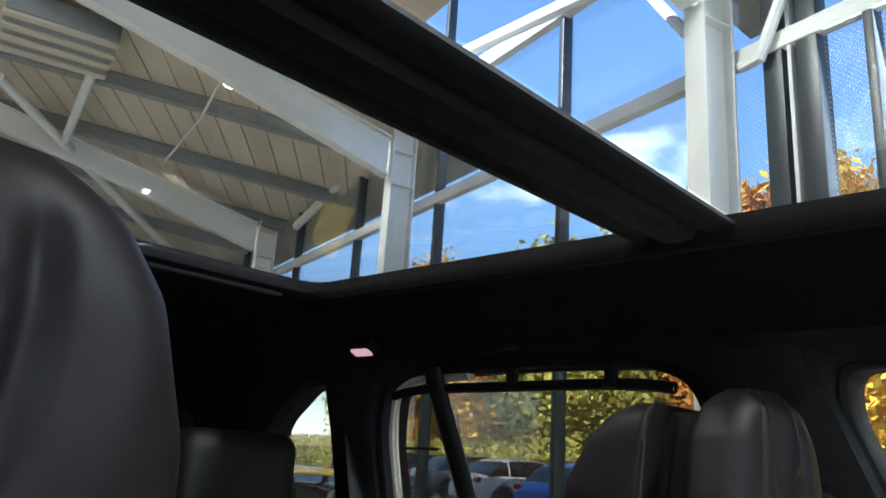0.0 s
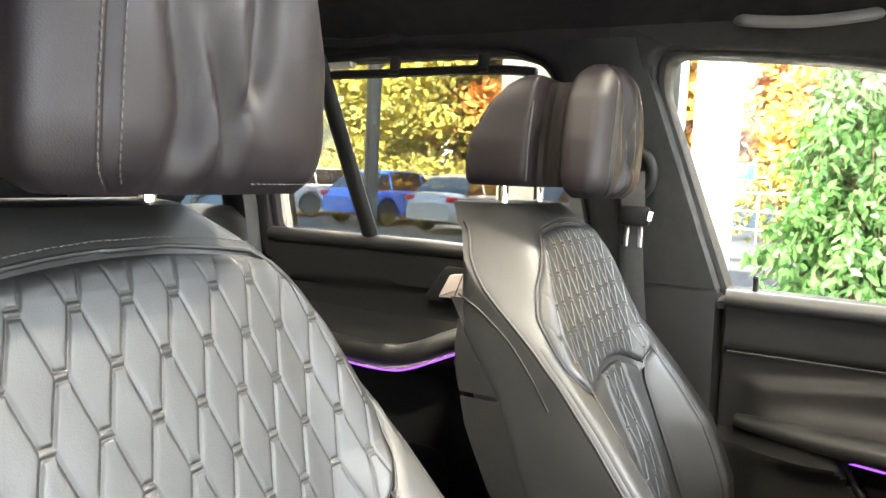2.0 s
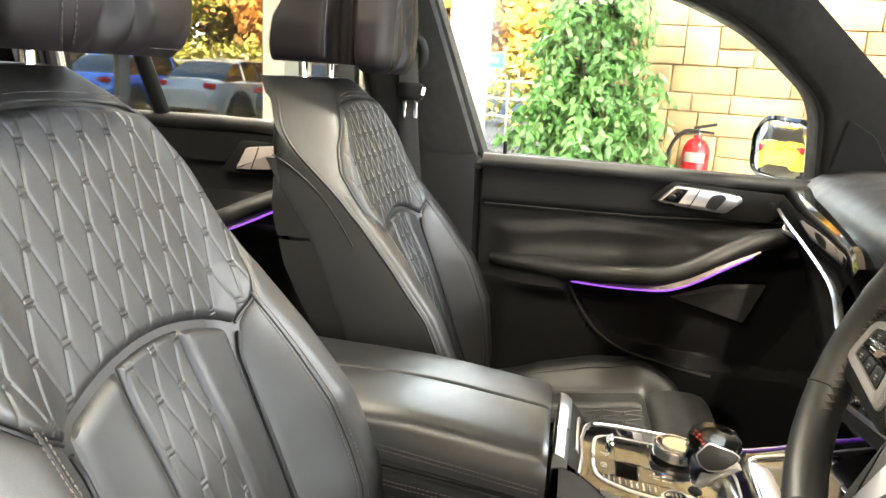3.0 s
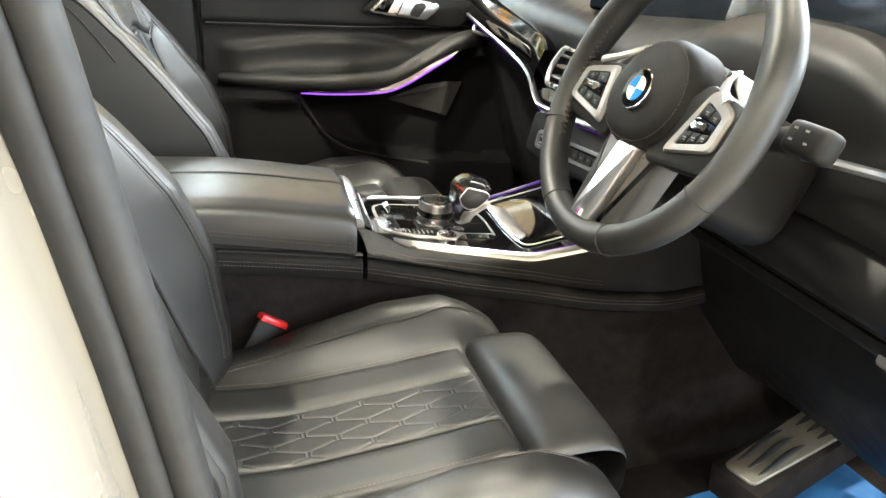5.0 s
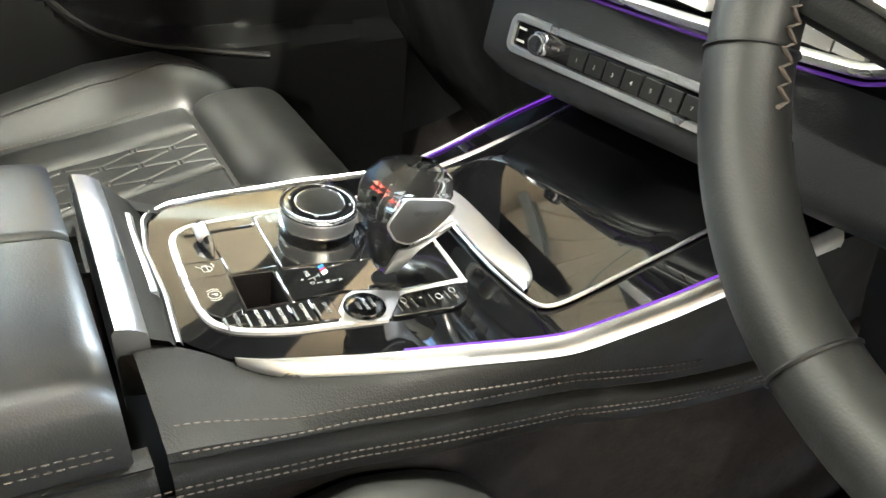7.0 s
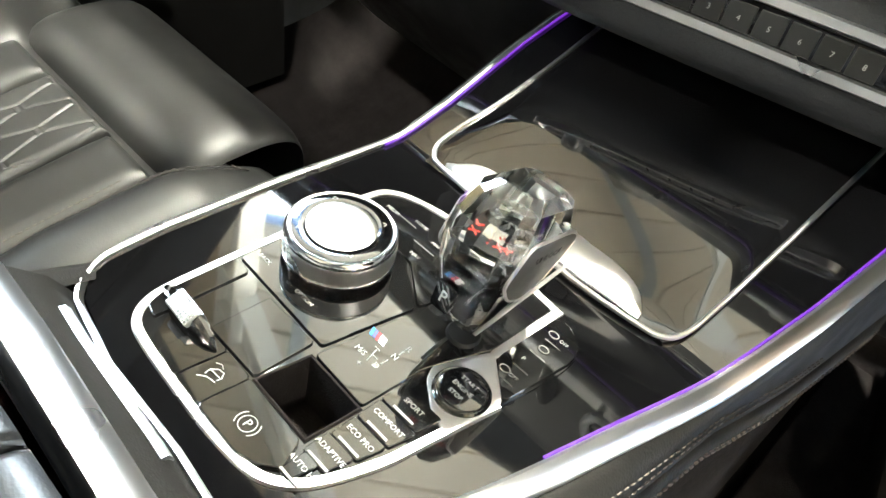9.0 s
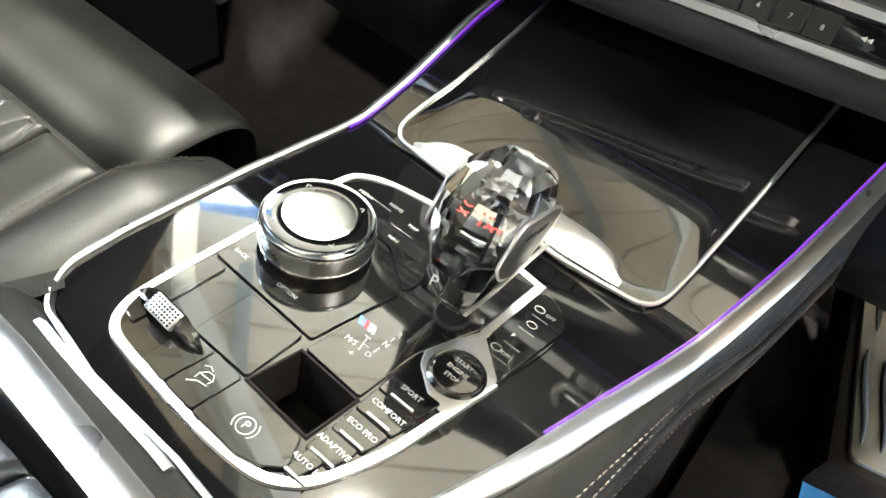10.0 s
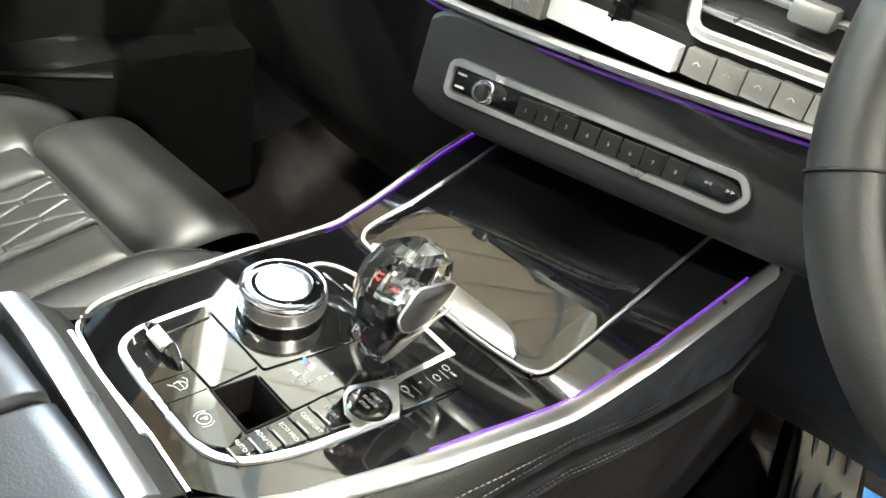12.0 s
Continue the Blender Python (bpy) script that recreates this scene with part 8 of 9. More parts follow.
# added out of view: gives the gloss console a tan reflection instead of sky
bsingle("wall_over_stone", Geo().box((2.05, 0.02, 5.05), (3.1, 0.20, 3.1)), TAN_PLASTER, "tan wall added over the stone for the console's reflections", "wall", kind="structure")
bpart("transom", Geo().box((2.05, 0.02, 3.44), (3.1, 0.26, 0.10), bevel=0.012), WHITE_STEEL, glazing)
bsingle("parapet", Geo().box((7.6, 0.0, 3.44), (7.7, 0.34, 0.09), bevel=0.015), WHITE_STEEL, "white coping over the stone wall", "coping", kind="structure")
# added far sides of the hall, low walls under tall openings; tan dims reflections
for nm, c, sz in (("wall_end_a", (-26, -9, 0.4), (0.3, 18, 0.8)), ("wall_end_b", (11.5, -9, 0.15), (0.3, 18, 0.3)), ("wall_back", (-7.2, -18, 5.0), (37, 0.3, 10.0)), ("wall_end_a_high", (-26, -9, 7.0), (0.3, 18, 4.4)), ("wall_end_b_high", (11.5, -9, 8.0), (0.3, 18, 2.6))):
    bsingle(nm, Geo().box(c, sz), TAN_PLASTER, "plain tan wall added to close the hall", "wall", kind="structure")
# area lamp standing in for daylight at the hall's unseen front opening
sk = bpy.data.lights.new("sky_light", "AREA")
sk.shape, sk.size, sk.size_y, sk.energy, sk.color = "RECTANGLE", 15.0, 5.5, SKY_W, (0.97, 0.97, 0.94)
so = new("sky_light", sk)
so.matrix_world = BLD @ look((11.2, -8.5, 3.6), (0, -8.5, 1.4))
# lamp added out of view over the white wall, for light and bright reflections
sk2 = bpy.data.lights.new("clerestory_light", "AREA")
sk2.shape, sk2.size, sk2.size_y, sk2.energy, sk2.color = "RECTANGLE", 7.3, 2.3, SKY_W * 0.95, (0.88, 0.95, 1.0)
so2 = new("clerestory_light", sk2)
so2.matrix_world = BLD @ look((7.6, -0.05, 4.75), (4.0, -6.0, 2.0))
# lamp panel added behind the side glass for white glare and armrest highlights
sk3 = bpy.data.lights.new("window_light", "AREA")
sk3.shape, sk3.size, sk3.size_y, sk3.energy, sk3.color = "RECTANGLE", 1.4, 3.7, SKY_W * 0.26, (0.88, 0.95, 1.0)
so3 = new("window_light", sk3)
so3.matrix_world = BLD @ look((-0.25, 0.25, 3.6), (0.0, -6.0, 2.3))

# fire extinguisher on the stone wall
EXT = mat("red_enamelled_steel", (0.55, 0.012, 0.02), 0.28, vary=0.05, scale=6, coat=0.4)
ext = thing("fire_extinguisher", BLD @ pose(1.47, -0.25, 0.42), "red fire extinguisher with a black hose hung on the stone wall", "fire extinguisher")
bpart("cylinder", Geo().lathe([(0.075, 0), (0.086, 0.01), (0.088, 0.03), (0.088, 0.43), (0.080, 0.475), (0.055, 0.510), (0.028, 0.525), (0.026, 0.545)], 32, pose(1.47, -0.26, 0.44)), EXT, ext)
bpart("valve", Geo().lathe([(0.022, 0), (0.022, 0.05), (0.012, 0.055)], 16, pose(1.47, -0.26, 0.98)), CHROME, ext, "steel valve")
bpart("handle", Geo().tube([(1.44, -0.27, 1.03), (1.50, -0.28, 1.045), (1.58, -0.29, 1.065)], 0.010, 8), RUBBER, ext)
bpart("handle", Geo().tube([(1.45, -0.27, 1.012), (1.51, -0.28, 1.010), (1.57, -0.29, 1.005)], 0.009, 8), RUBBER, ext)
bpart("hose", Geo().tube(smooth_line([(1.46, -0.29, 1.01), (1.38, -0.30, 1.00), (1.31, -0.30, 0.90), (1.31, -0.30, 0.75), (1.35, -0.30, 0.60)], 6), 0.012, 8), RUBBER, ext, "black rubber hose")
for z, h_, mt in ((0.845, 0.065, LEGEND), (0.715, 0.040, LEGEND), (0.66, 0.03, LEGEND)):
    rows = [[(1.47 + 0.0887 * math.sin(a), -0.26 - 0.0887 * math.cos(a), z + d) for a in np.linspace(-0.8, 0.8, 12)] for d in (-h_ / 2, h_ / 2)]
    bpart("label_bar", Geo().grid(rows), mt, ext, "pale label band")

ext.matrix_world = Matrix.Translation((0, 0, 0.09)) @ WORLD_OF[ext]

# ---- plants ----
LEAF = mat("ficus_leaf", (0.13, 0.30, 0.09), 0.5, vary=0.3, scale=6, island=0.4)
LEAF_B = mat("snake_leaf", (0.06, 0.13, 0.06), 0.45, vary=0.3, scale=10)
BARK = mat("bark", (0.16, 0.11, 0.07), 0.9, vary=0.3, scale=12, bump=0.8, bump_scale=60)
TERRACOTTA = mat("dark_pot", (0.08, 0.07, 0.065), 0.6, vary=0.1, scale=6)


def leaf(g, base, direction, up, length, width):
    d, u_ = direction.normalized(), up
    s = d.cross(u_).normalized() * width
    n = s.cross(d).normalized()
    p = [base, base + d * length * 0.35 + s * 0.5 - n * width * 0.12, base + d * length * 0.75 + s * 0.35 - n * length * 0.05, base + d * length - n * length * 0.14, base + d * length * 0.75 - s * 0.35 - n * length * 0.05, base + d * length * 0.35 - s * 0.5 - n * width * 0.12, base + d * length * 0.5 + n * width * 0.10]
    g.add(p, [(0, 1, 6), (1, 2, 6), (2, 3, 6), (3, 4, 6), (4, 5, 6), (5, 0, 6)])


rng = random.Random(11)
ficus = thing("ficus_tree", BLD @ pose(0.78, -0.55, 0), "leafy green weeping fig in a dark pot before the stone wall", "plant")
bpart("pot", Geo().lathe([(0.17, 0), (0.20, 0.05), (0.235, 0.40), (0.245, 0.44), (0.225, 0.45), (0.21, 0.40)], 32, pose(0.78, -0.55, 0)), TERRACOTTA, ficus)
trunk = Geo()
tips = []
for k in range(3):
    a = k * 2.1
    line = smooth_line([(0.78 + 0.03 * math.cos(a), -0.55 + 0.03 * math.sin(a), 0.38), (0.78 + 0.05 * math.cos(a + 1), -0.55 + 0.05 * math.sin(a + 1), 0.9), (0.78 + 0.04 * math.cos(a + 2), -0.55 + 0.05 * math.sin(a + 2), 1.4), (0.78 + 0.12 * math.cos(a + 2.4), -0.55 + 0.10 * math.sin(a + 2.4), 2.0)], 5)
    trunk.tube(line, [0.022 * (1 - 0.6 * i / len(line)) for i in range(len(line))], 8)
    for i in range(3, len(line)):
        for q in range(5):
            b = rng.uniform(0, 2 * math.pi)
            out = rng.uniform(0.22, 0.62) * (0.75 + 0.25 * math.sin(line[i].z * 2.2))
            p0 = line[i]
            p1 = p0 + Vector((math.cos(b) * out * 0.6, math.sin(b) * out * 0.38, rng.uniform(0.02, 0.20)))
            p2 = p0 + Vector((math.cos(b) * out, math.sin(b) * out * 0.60, rng.uniform(-0.22, 0.08)))
            tw_ = smooth_line([p0, p1, p2], 5)
            trunk.tube(tw_, [0.005 * (1 - 0.75 * j / len(tw_)) for j in range(len(tw_))], 5)
            tips.append(tw_)
bpart("trunk", trunk, BARK, ficus)
g = Geo()
for tw_ in tips:
    for j in range(3, len(tw_)):
        for q in range(5):
            base = tw_[j] + Vector((rng.gauss(0, 0.03), rng.gauss(0, 0.03), rng.gauss(0, 0.02)))
            d = Vector((rng.gauss(0, 0.6), rng.gauss(0, 0.6), -0.75 + rng.gauss(0, 0.35)))
            leaf(g, base, d, Vector((rng.gauss(0, 1), rng.gauss(0, 1), rng.gauss(0, 1))).normalized(), rng.uniform(0.055, 0.095), rng.uniform(0.024, 0.036))
bpart("crown", g, LEAF, ficus, sharp=80)
snake = thing("snake_plant", BLD @ pose(2.75, -0.75, 0), "tall snake plant with upright pointed leaves in a dark pot", "plant")
bpart("pot", Geo().lathe([(0.16, 0), (0.18, 0.04), (0.20, 0.60), (0.205, 0.64), (0.185, 0.65)], 28, pose(2.75, -0.75, 0)), TERRACOTTA, snake)
for k in range(11):
    a, ln_ = rng.uniform(0, 6.28), rng.uniform(0.6, 1.05)
    lean = rng.uniform(0.05, 0.30)
    rows = []
    for t in np.linspace(0, 1, 9):
        w_ = 0.028 * math.sin(math.pi * min(1.0, 0.25 + t * 0.75)) ** 0.7 * (1 - t ** 6) + 0.001
        c = Vector((2.75 + (0.06 + lean * t * t) * math.cos(a), -0.75 + (0.06 + lean * t * t) * math.sin(a), 0.60 + ln_ * t))
        s = Vector((-math.sin(a + t), math.cos(a + t), 0)) * w_
        n = Vector((math.cos(a + t), math.sin(a + t), 0)) * w_ * 0.25
        rows.append([c - s, c - n, c + s])
    bpart("leaf", Geo().grid(rows), LEAF_B, snake)


# ---- vehicles and the car park outside ----
TYRE = mat("tyre_rubber", (0.02, 0.02, 0.02), 0.8, vary=0.1, scale=10)
ALLOY = mat("alloy_rim", (0.35, 0.36, 0.37), 0.3, metal=0.9, vary=0.05)
ALLOY_DARK = mat("dark_alloy_rim", (0.02, 0.02, 0.022), 0.3, metal=0.5, vary=0.05)
CAR_GLASS = mat("dark_car_glass", (0.01, 0.012, 0.014), 0.06, vary=0.05, spec=0.7)
LENS = mat("lamp_lens", (0.55, 0.56, 0.58), 0.15, vary=0.05, spec=0.6)
LENS_RED = mat("red_lamp_lens", (0.35, 0.01, 0.012), 0.2, vary=0.05)
PLATE = mat("plate_yellow", (0.60, 0.45, 0.06), 0.5, vary=0.05)


def build_car(m, paint, label, group, length=4.5, width=1.82, height=1.48, bonnet=0.92, sport=False, rim=ALLOY):
    car = thing("car", m, label, "car", group=group)
    L, W2 = length / 2, width / 2

    def put(name, geo, mt, parent, lb=""):
        geo.v = [tuple(m @ Vector(p)) for p in geo.v]
        return part(name, geo, mt, parent, lb)

    xs = np.linspace(-L, L, 33)
    wb = length * 0.30
    wr = 0.34 if not sport else 0.35
    rows = []
    for x in xs:
        t = x / L
        taper = 1 - 0.16 * abs(t) ** 4 - 0.10 * max(0, abs(t) - 0.9) * 10
        top = interp(t, [-1, -0.93, -0.75, 0.35, 0.80, 0.96, 1], [0.72, bonnet * 0.98, bonnet * 1.02, bonnet, bonnet * 0.86, bonnet * 0.70, bonnet * 0.50])
        low = 0.24 + 0.10 * max(0, abs(t) - 0.85) / 0.15
        for cx in (-wb, wb):
            if abs(x - cx) < wr + 0.05:
                low = max(low, wr + math.sqrt(max(0, (wr + 0.05) ** 2 - (x - cx) ** 2)) - 0.02)
        w_ = W2 * taper
        sec = [(-w_ * 0.94, low), (-w_, low + 0.06), (-w_ * 1.0, (low + top) / 2 + 0.04), (-w_ * 0.97, top - 0.07), (-w_ * 0.86, top - 0.005), (-w_ * 0.45, top + 0.018), (0, top + 0.024), (w_ * 0.45, top + 0.018), (w_ * 0.86, top - 0.005), (w_ * 0.97, top - 0.07), (w_, (low + top) / 2 + 0.04), (w_, low + 0.06), (w_ * 0.94, low)]
        rows.append([(x, y, z) for y, z in sec])
    g = Geo().grid(rows, close_v=True)
    n = len(rows[0])
    g.f.append(tuple(range(n - 1, -1, -1)))
    g.f.append(tuple(len(g.v) - n + i for i in range(n)))
    put("body", g, paint, car)
    # cabin: glass house under a painted roof
    cab = [(-0.82, 0.02), (-0.62, 0.80), (-0.40, 1.0), (0.0, 1.0), (0.14, 0.92), (0.46, 0.0)] if not sport else [(-0.80, 0.0), (-0.45, 0.72), (-0.16, 1.0), (0.08, 0.97), (0.20, 0.85), (0.46, 0.0)]
    rows = []
    for t, k in [(interp(s, np.linspace(0, 1, len(cab)), [c[0] for c in cab]), interp(s, np.linspace(0, 1, len(cab)), [c[1] for c in cab])) for s in np.linspace(0, 1, 26)]:
        z = bonnet - 0.02 + (height - bonnet) * k
        w0, w1 = W2 * 0.90, W2 * (0.90 - 0.20 * k)
        rows.append([(t * L, -w0, bonnet - 0.05), (t * L, -w0 + (w0 - w1) * 0.5, bonnet - 0.05 + (z - bonnet + 0.05) * 0.5), (t * L, -w1, z - 0.02), (t * L, -w1 * 0.85, z), (t * L, 0, z + 0.015), (t * L, w1 * 0.85, z), (t * L, w1, z - 0.02), (t * L, w0 - (w0 - w1) * 0.5, bonnet - 0.05 + (z - bonnet + 0.05) * 0.5), (t * L, w0, bonnet - 0.05)])
    put("glass_house", Geo().grid(rows), CAR_GLASS, car, "dark tinted windows")
    rows2 = [[(p[0], p[1] * 1.01, p[2] + 0.012) for p in r[2:7]] for r in rows if r[4][2] > height - (height - bonnet) * 0.16]
    put("roof", Geo().pad(rows2, (0, 0, -0.02)), paint, car)
    for s in (-1, 1):
        for fx in (0.12, -0.22, -0.50):
            i = min(range(26), key=lambda j: abs(rows[j][0][0] - fx * L))
            a = [Vector(rows[i][q]) for q in ((0, 1, 2) if s < 0 else (8, 7, 6))]
            put("window_pillar", Geo().tube([p + Vector((0, s * 0.006, 0)) for p in a], 0.022, 6), paint if fx != -0.22 else PLASTIC, car)
        for cx in (-wb, wb):
            wm = pose(cx, s * (W2 * 0.90), wr, 90, 0, 0) if s < 0 else pose(cx, s * (W2 * 0.90), wr, -90, 0, 0)
            wh = thing_part = put("wheel", Geo().lathe([(wr * 0.62, -0.10), (wr * 0.95, -0.09), (wr, -0.05), (wr, 0.06), (wr * 0.95, 0.095), (wr * 0.70, 0.10)], 32, wm), TYRE, car, "black tyre")
            put("rim", Geo().lathe([(wr * 0.70, 0.085), (wr * 0.68, 0.098), (wr * 0.62, 0.07), (wr * 0.20, 0.055), (wr * 0.14, 0.085), (0.005, 0.09)], 32, wm), ALLOY_DARK, wh)
            for k in range(5):
                a = 2 * math.pi * k / 5
                put("rim_spoke", Geo().box((wr * 0.40, 0, 0.085), (wr * 0.56, wr * 0.14, 0.022), wm @ pose(0, 0, 0, 0, 0, math.degrees(a)), bevel=0.006), rim, wh)
        put("headlamp", Geo().box((L * 0.915, s * W2 * 0.70, bonnet * 0.72), (0.16, 0.30, 0.13), bevel=0.04, seg=3), LENS, car, "clear headlamp")
        put("tail_lamp", Geo().box((-L * 0.955, s * W2 * 0.72, bonnet * 0.86), (0.12, 0.30, 0.13), bevel=0.03), LENS_RED, car, "red tail lamp")
        put("door_mirror", Geo().box((L * 0.30, s * (W2 + 0.07), bonnet + 0.05), (0.13, 0.19, 0.11), bevel=0.04, seg=3), paint, car)
        for fx in (0.10, -0.32):
            put("door_handle", Geo().box((fx * L, s * W2 * 0.985, bonnet * 0.84), (0.18, 0.03, 0.025), bevel=0.008), paint, car)
    put("grille", Geo().box((L * 0.965, 0, bonnet * 0.50), (0.10, W2 * 0.95, 0.16), bevel=0.03), PLASTIC, car)
    put("bumper", Geo().box((L * 0.95, 0, 0.36), (0.14, W2 * 1.5, 0.12), bevel=0.04), PLASTIC, car)
    put("number_plate", Geo().box((-L * 0.985, 0, bonnet * 0.70), (0.04, 0.50, 0.11), bevel=0.006), PLATE, car, "blank yellow plate")
    put("number_plate", Geo().box((L * 1.01, 0, 0.46), (0.03, 0.50, 0.11), bevel=0.006), LEGEND, car, "blank white plate")
    return car


def paint(name, c):
    return mat(name, c, 0.25, vary=0.03, scale=3, coat=0.7)


yellow = build_car(BLD @ pose(-5.2, -2.1, 0, 0, 0, 172), paint("yellow_paint", (0.78, 0.52, 0.01)), "glossy yellow low sports car standing in the showroom", "showroom cars", 4.45, 1.86, 1.27, 0.86, True, ALLOY_DARK)
blue = build_car(BLD @ pose(-13.2, 9.5, -0.07, 0, 0, 95), paint("blue_paint", (0.02, 0.12, 0.55)), "bright blue parked car outside the glass wall", "parked cars", 4.4, 1.8, 1.46, 0.95)
for u, v, rot, c, nm, lb in ((-10.2, 9.8, 92, (0.30, 0.31, 0.32), "silver_paint_car", "silver parked car outside the glass wall"), (-7.0, 9.6, 78, (0.05, 0.05, 0.055), "dark_paint", "dark grey parked car outside the glass wall"), (-19.8, 10.3, 84, (0.10, 0.11, 0.12), "graphite_paint", "graphite parked car outside the glass wall"), (-16.6, 9.9, 88, (0.6, 0.6, 0.6), "white_paint", "white parked car outside the glass wall"), (-23.2, 10.2, 90, (0.02, 0.02, 0.022), "black_paint", "black parked car outside the glass wall")):
    build_car(BLD @ pose(u, v, -0.07, 0, 0, rot), paint(nm, c), lb, "parked cars", 4.5, 1.82, 1.55 if u > -8 else 1.45, 0.98)

# trees and hedge
FOL = [mat("autumn_leaf_yellow", (0.62, 0.34, 0.03), 0.7, vary=0.35, scale=0.7, island=0.45), mat("autumn_leaf_orange", (0.52, 0.22, 0.04), 0.7, vary=0.35, scale=0.7, island=0.45), mat("leaf_green", (0.36, 0.31, 0.05), 0.7, vary=0.35, scale=0.7, island=0.45)]


def build_tree(at, height, spread, mt, seed, label, leaves=11000):
    r_ = random.Random(seed)
    tree = thing("tree", at, label, "tree", group="trees beyond the car park")
    g = Geo()
    limbs = []
    base = [Vector((0, 0, -0.1)), Vector((0.1, 0.05, height * 0.2)), Vector((-0.05, 0.1, height * 0.45)), Vector((0.1, 0, height * 0.8))]
    tr = smooth_line(base, 6)
    g.tube(tr, [0.20 * (1 - 0.85 * i / len(tr)) for i in range(len(tr))], 9)
    for k in range(26):
        i = r_.randint(3, len(tr) - 1)
        p0, a = tr[i], r_.uniform(0, 6.283)
        ln_ = spread * r_.uniform(0.5, 1.0) * (1.15 - 0.6 * i / len(tr))
        p1 = p0 + Vector((math.cos(a) * ln_ * 0.5, math.sin(a) * ln_ * 0.5, ln_ * 0.40))
        p2 = p0 + Vector((math.cos(a) * ln_, math.sin(a) * ln_, ln_ * r_.uniform(0.35, 0.75)))
        tw2 = smooth_line([p0, p1, p2], 6)
        g.tube(tw2, [0.055 * (1 - 0.85 * j / len(tw2)) for j in range(len(tw2))], 6)
        limbs.append(tw2)
    g.v = [tuple(at @ Vector(p)) for p in g.v]
    part("trunk", g, BARK, tree)
    v, f = [], []
    for q in range(leaves):
        tw2 = r_.choice(limbs)
        c = tw2[r_.randint(4, len(tw2) - 1)] + Vector((r_.gauss(0, spread * 0.13), r_.gauss(0, spread * 0.13), r_.gauss(0, spread * 0.11)))
        s = r_.uniform(0.13, 0.25)
        a = Vector((r_.gauss(0, 1), r_.gauss(0, 1), r_.gauss(0, 1))).normalized() * s
        b = a.orthogonal().normalized() * s * 0.6
        k = len(v)
        c = at @ c
        v += [tuple(c - a), tuple(c + b), tuple(c + a), tuple(c - b)]
        f.append((k, k + 1, k + 2, k + 3))
    cg = Geo()
    cg.v, cg.f = v, f
    part("crown", cg, mt, tree, sharp=180)
    return tree


T = [build_tree(BLD @ pose(-9.2, 17.5, -0.07), 13.2, 4.0, FOL[0], 1, "broad autumn tree with yellow leaves"), build_tree(BLD @ pose(-15.2, 18.5, -0.07), 12.9, 3.8, FOL[1], 2, "autumn tree with orange and rust leaves"), build_tree(BLD @ pose(-21.7, 17.5, -0.07), 11.6, 4.0, FOL[2], 3, "tree with green and yellowing leaves")]
for k, (u, v, a, src) in enumerate(((-3.5, 18.0, 80, 0), (2.5, 17.0, 200, 1), (-12, 22, 140, 0), (-27, 19, 30, 2), (-6.2, 20.5, 300, 1), (-18.2, 21.5, 100, 2), (8.5, 16.5, 10, 0), (0, 21, 160, 2), (-24, 23, 250, 0), (5.6, 19.5, 60, 2), (-30.5, 16.5, 70, 0), (-35.5, 18.0, 20, 1), (-41, 17.5, 130, 2), (-33, 22.5, 190, 1), (-47, 20, 260, 0), (-38.5, 23.5, 310, 0), (-44, 25, 0, 1), (-53, 22, 40, 2))):
    copy_thing(T[src], BLD @ pose(u, v, -0.07, 0, 0, a))
# hedge along the car park
r_ = random.Random(5)
v, f = [], []
for q in range(22000):
    c = Vector((r_.uniform(-56, 12), 14.6 + r_.gauss(0, 0.45), r_.uniform(0, 1) ** 0.7 * (1.9 + 0.4 * noise.noise(Vector((q * 0.001, 0, 0))))))
    s = r_.uniform(0.06, 0.13)
    a = Vector((r_.gauss(0, 1), r_.gauss(0, 1), r_.gauss(0, 1))).normalized() * s
    b = a.orthogonal().normalized() * s * 0.6
    k = len(v)
    c = BLD @ c
    v += [tuple(c - a), tuple(c + b), tuple(c + a), tuple(c - b)]
    f.append((k, k + 1, k + 2, k + 3))
hg = Geo()
hg.v, hg.f = v, f
hedge = single("hedge", hg, FOL[2], "loose green hedge along the car park", "hedge", kind="stuff", sharp=180)
fence = thing("fence", BLD @ pose(-8, 13.2, 0), "grey steel railing fence at the car park's edge", "fence")
for k in range(28):
    bpart("fence_post", Geo().box((-30 + 1.5 * k, 13.3, 0.62), (0.05, 0.05, 1.35), bevel=0.006), GREY_STEEL, fence)
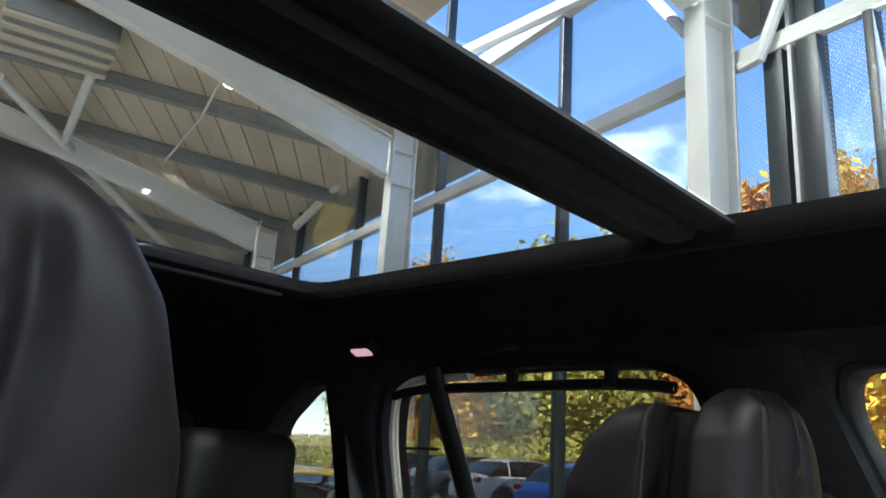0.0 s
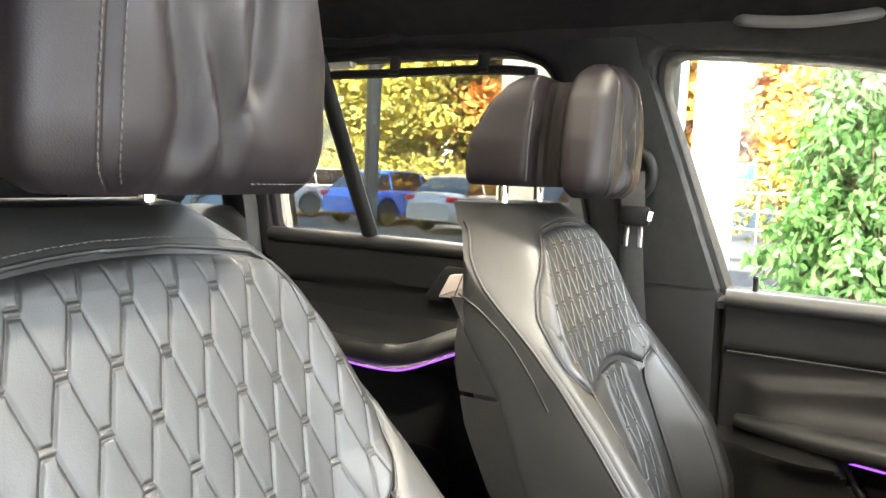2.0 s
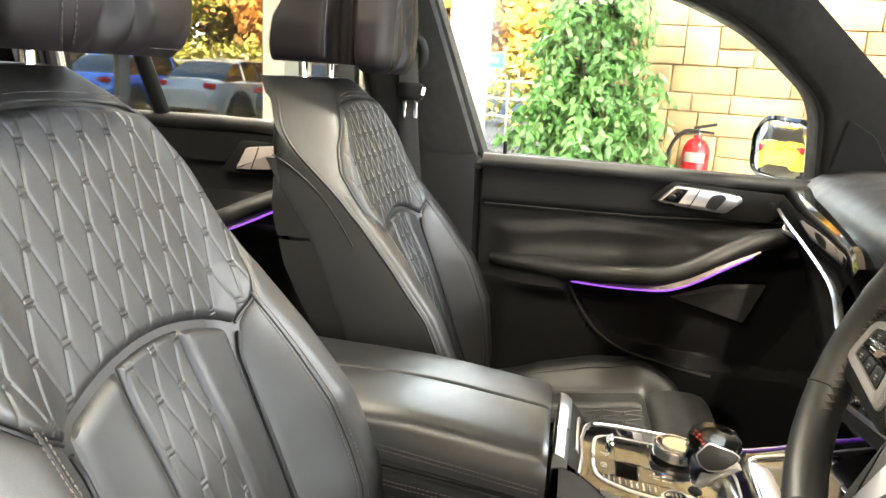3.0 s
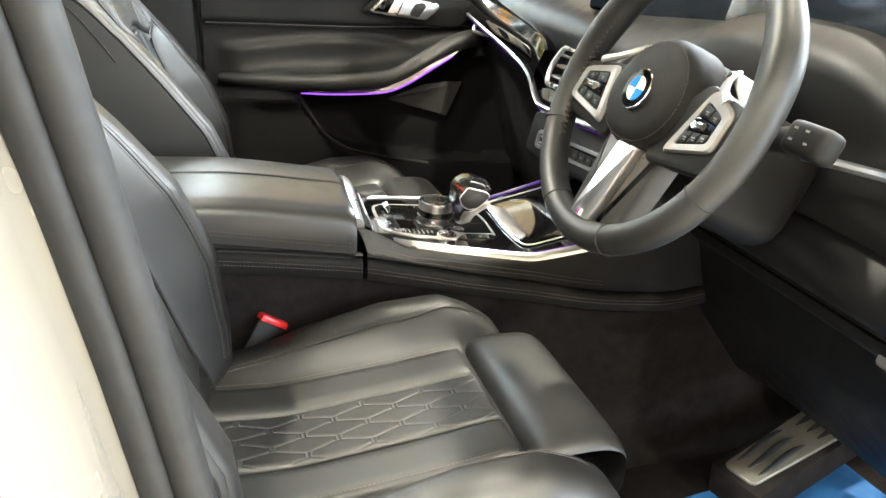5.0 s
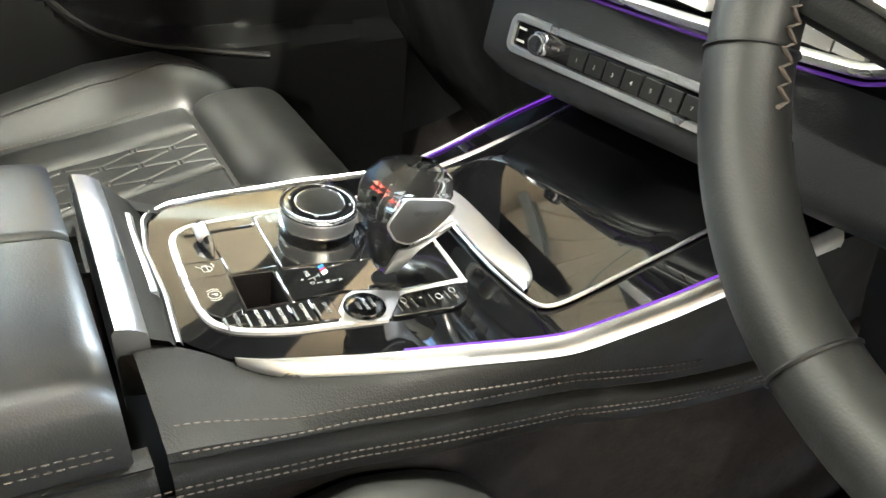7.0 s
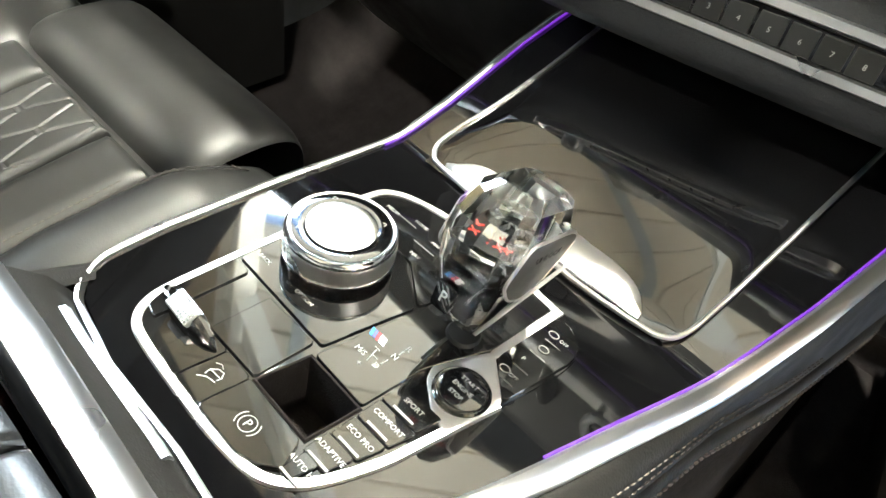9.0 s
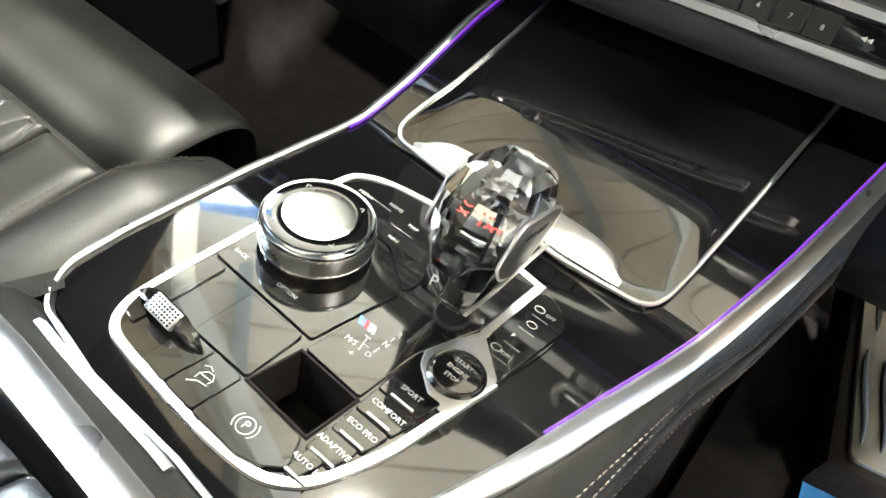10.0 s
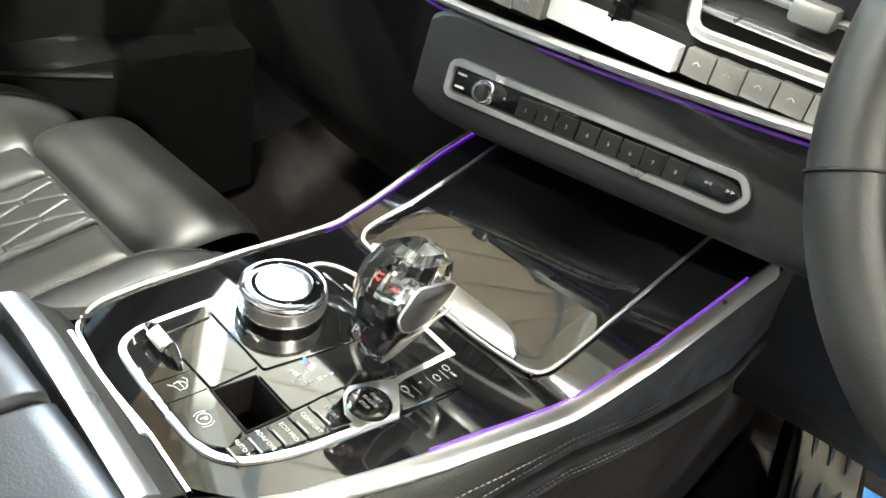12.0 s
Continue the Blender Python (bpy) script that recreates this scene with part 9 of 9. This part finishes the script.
for z in (0.35, 0.80, 1.25):
    bpart("fence_rail", Geo().box((-9.7, 13.3, z), (41, 0.035, 0.05), bevel=0.005), GREY_STEEL, fence)
sign = thing("sign", BLD @ pose(-5.0, 12.9, 0), "small blue sign on a post in the car park", "sign")
bpart("post", Geo().tube([(-5.0, 12.9, -0.05), (-5.0, 12.9, 1.9)], 0.03, 8), GREY_STEEL, sign)
bpart("board", Geo().box((-5.0, 12.86, 1.75), (0.95, 0.03, 0.38), bevel=0.01), BADGE_BLUE, sign, "blue board")
bpart("word_bar", Geo().box((-5.0, 12.842, 1.75), (0.62, 0.006, 0.09)), LEGEND, sign, "plain white bar")

# door mirror, which shows the yellow car
mir = thing("door_mirror", pose(1.0, 0.95, 1.2), "black door mirror showing a yellow car", "mirror")
eye_, car_at = Vector((0.48, -1.03, 1.36)), BLD @ Vector((-4.6, -2.1, 0.62))
mc = Vector((1.02, 0.925, 1.245))
nrm = ((eye_ - mc).normalized() + (car_at - mc).normalized()).normalized()
MM = nrm.to_track_quat("Z", "Y").to_matrix().to_4x4()
MM.translation = mc
face = rounded([(-0.095, -0.055), (0.080, -0.062), (0.100, -0.020), (0.098, 0.040), (0.070, 0.066), (-0.060, 0.070), (-0.098, 0.035)], 0.03, 5)
rows = []
for s in np.linspace(1.0, 0.03, 14):
    rows.append([MM @ Vector((x * s, y * s, 0.012 - ((x * s) ** 2 + (y * s) ** 2) / 2.6)) for x, y in face])
part("mirror_glass", Geo().grid(rows, close_v=True, flip=True), MIRROR, mir, "slightly curved mirror glass")
outer = inset(face, -0.012)
rows = [[MM @ Vector((*q, h_)) for q in o_] for o_, h_ in ((face, 0.002), (inset(face, -0.004), 0.014), (outer, 0.010), (inset(face, -0.016), -0.010), (inset(face, -0.004), -0.050), (inset(face, 0.03), -0.075))]
g = Geo().grid(rows, close_v=True)
g.f.append(tuple(len(g.v) - len(face) + i for i in range(len(face))))
part("housing", g, PIANO, mir, "gloss black housing")
part("arm", Geo().tube([mc + Vector((0.03, -0.02, -0.055)), Vector((1.06, 0.86, 1.185)), Vector((1.08, 0.80, 1.18))], 0.022, 10), PLASTIC, mir)
